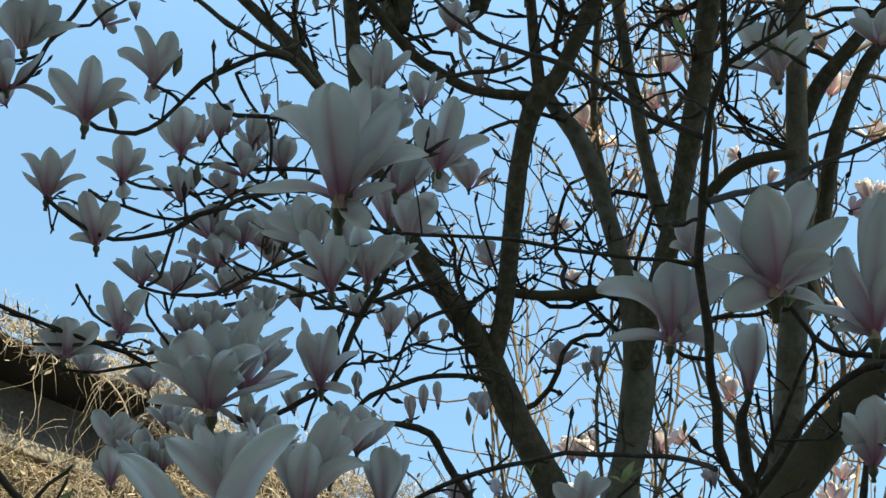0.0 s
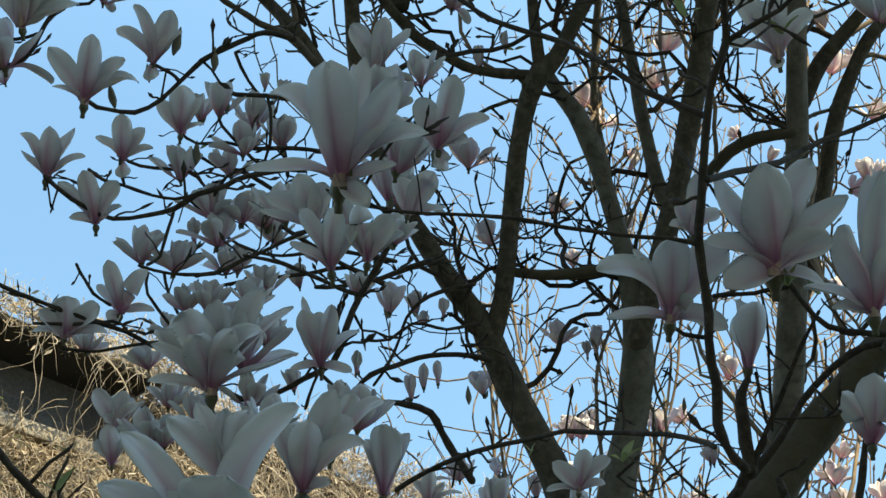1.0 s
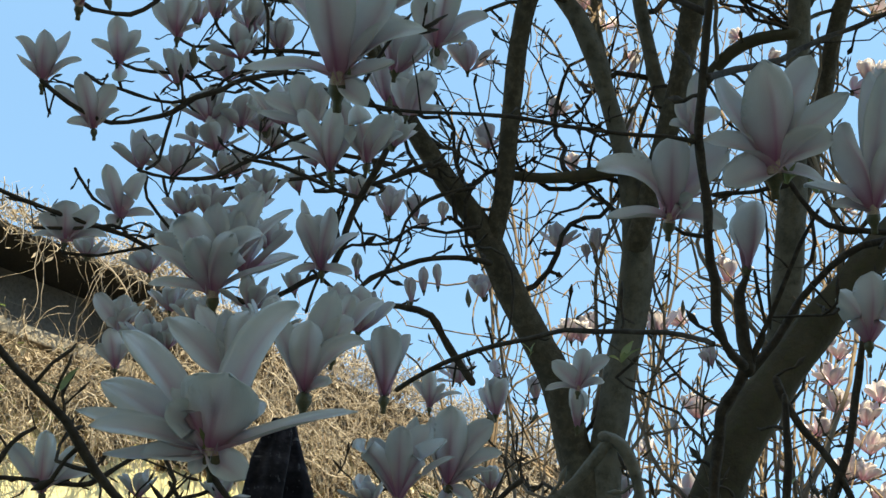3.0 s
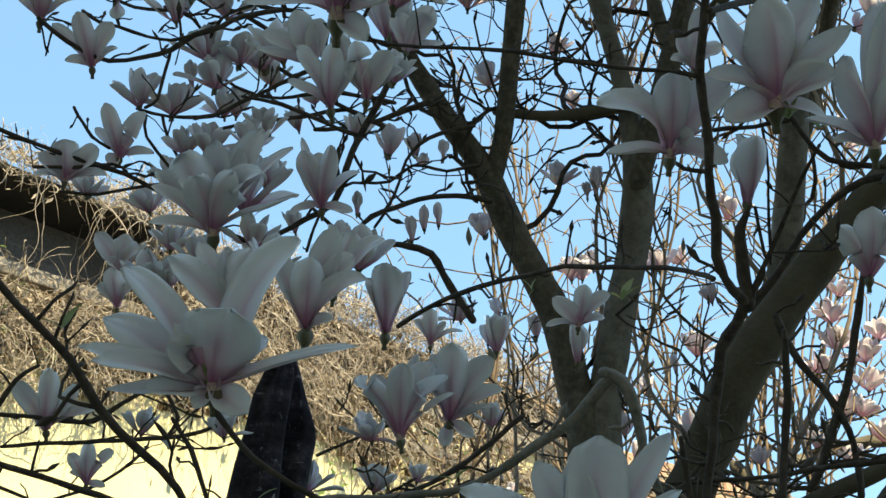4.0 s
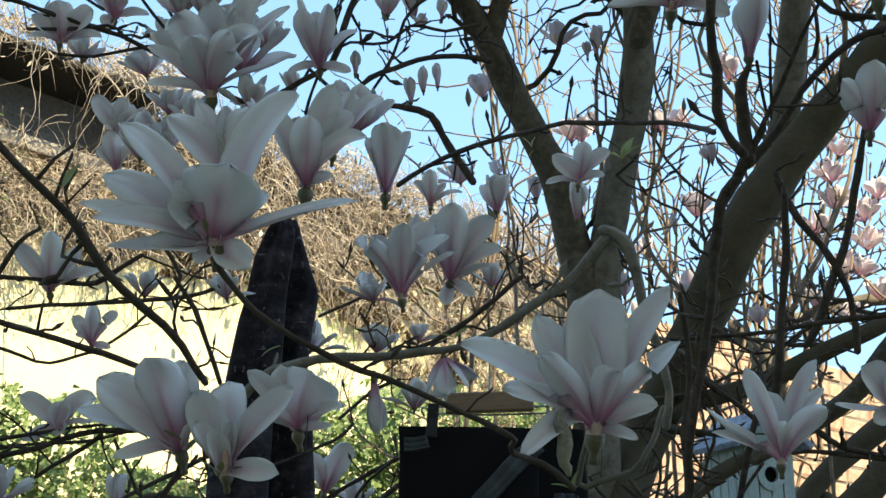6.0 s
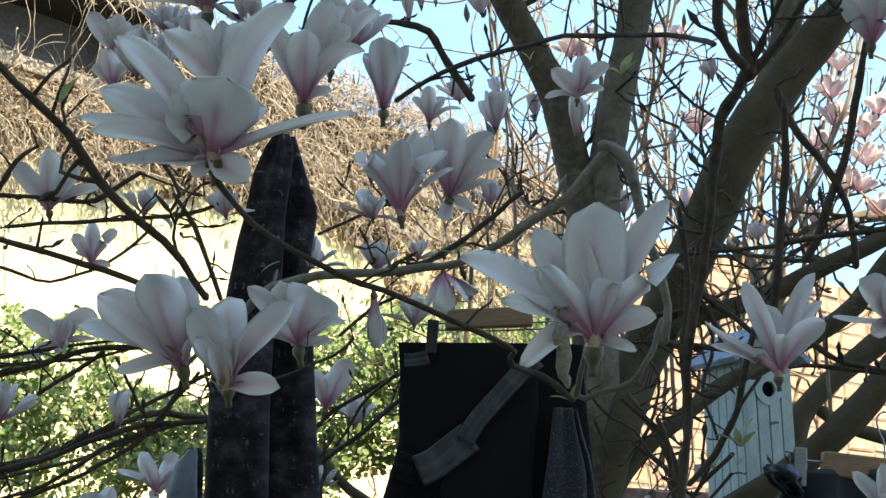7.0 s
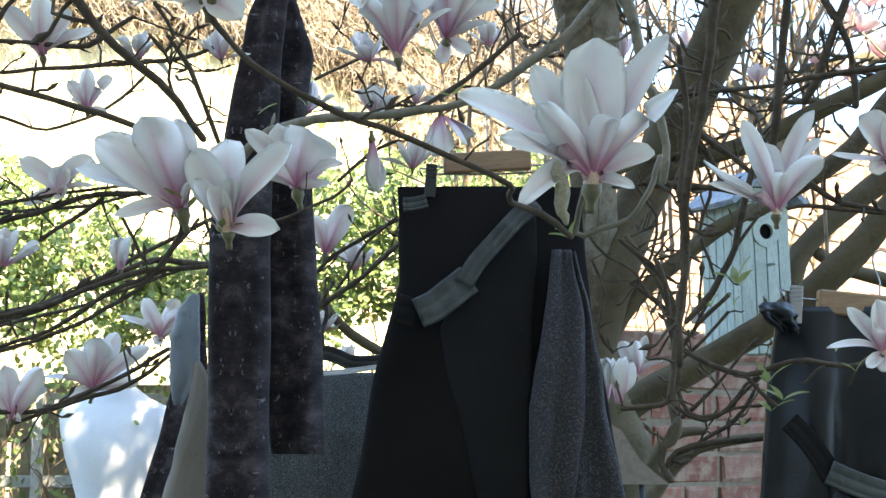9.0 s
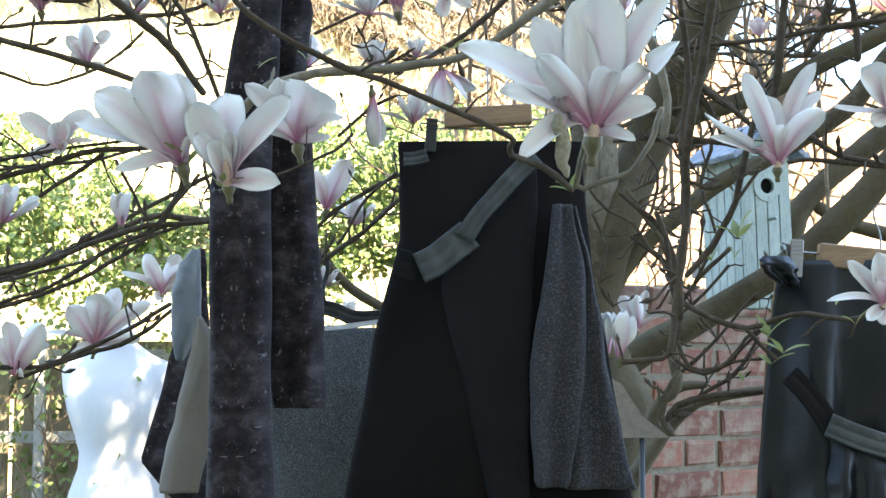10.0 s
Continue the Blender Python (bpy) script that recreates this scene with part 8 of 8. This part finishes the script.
part("bracket", box_bm(-0.02, 0.02, BD / 2, BD / 2 + 0.12, 0.08, 0.12, 0.003), OLD_TIMBER, nest_box)

# ---- board on a thin pole by the trunk ----
sign_board = tagged(empty("board_on_pole", (0.375, 2.5, 0.0)), "plain brown board on a thin dark pole beside the trunk", "board")
_bm = bmesh.new()
for y in (-0.006, 0.006):
    _bm.faces.new([_bm.verts.new(p) for p in ((-0.09, y, 1.436), (0.048, y, 1.436), (0.0, y, 1.475), (-0.035, y, 1.53), (-0.09, y, 1.56))])
_bm.verts.ensure_lookup_table()
for a in range(5):
    _bm.faces.new((_bm.verts[a], _bm.verts[5 + a], _bm.verts[5 + (a + 1) % 5], _bm.verts[(a + 1) % 5]))
part("panel", _bm, CARD, sign_board)
_v, _f = tube([(0, 0, -0.05, 0.005), (0, 0, 1.44, 0.005)], 10)
child("pole", mesh_of("pole", _v, _f, BLACK_PLASTIC), sign_board)

# ---- brick walls ----
BL, BHT, BJ = 0.213, 0.063, 0.013


def brick_mesh(name, length, mat, seed):
    rng = random.Random(seed)
    bm = box_bm(0, length, -0.006, 0.06, 0, BHT)
    bmesh.ops.bevel(bm, geom=[e for e in bm.edges if all(v.co.y < 0 for v in e.verts)], offset=0.005, segments=1, affect="EDGES")
    for v in bm.verts:
        v.co += Vector((rng.gauss(0, 0.0028), rng.gauss(0, 0.0018), rng.gauss(0, 0.0022)))
    me = bpy.data.meshes.new(name)
    bm.to_mesh(me)
    bm.free()
    me.materials.append(mat)
    return me


def brick_wall(name, a, b, top, mat, label, low, first, last, coping=None):
    m, ln = oblique(a, b)
    wall = part(name, box_bm(0, ln, 0, 0.215, -0.1, top - 0.002), MORTAR, None, label)
    wall.matrix_basis = m
    tagged(wall, category="wall", kind="structure")
    long_me = [brick_mesh("brick", BL, mat, s) for s in range(4)]
    short_me = [brick_mesh("brick", 0.1025, mat, 50 + s) for s in range(3)]
    rng = random.Random(len(name) + int(top * 10))
    row = 0
    z = top - BHT - 0.002
    while z > low:
        x = first - rng.uniform(0, 0.02)
        header = row % 2
        while x < last:
            size, mes = (0.1025, short_me) if header and row % 4 == 1 else (BL, long_me)
            if row % 2 and x == first:
                x -= 0.11
            child("brick", rng.choice(mes), wall, "", pose(x, rng.uniform(-0.004, 0.003), z, 0, rng.uniform(-0.5, 0.5), 0))
            x += size + BJ
            header = not header if row % 2 else header
        z -= BHT + BJ
        row += 1
    return wall


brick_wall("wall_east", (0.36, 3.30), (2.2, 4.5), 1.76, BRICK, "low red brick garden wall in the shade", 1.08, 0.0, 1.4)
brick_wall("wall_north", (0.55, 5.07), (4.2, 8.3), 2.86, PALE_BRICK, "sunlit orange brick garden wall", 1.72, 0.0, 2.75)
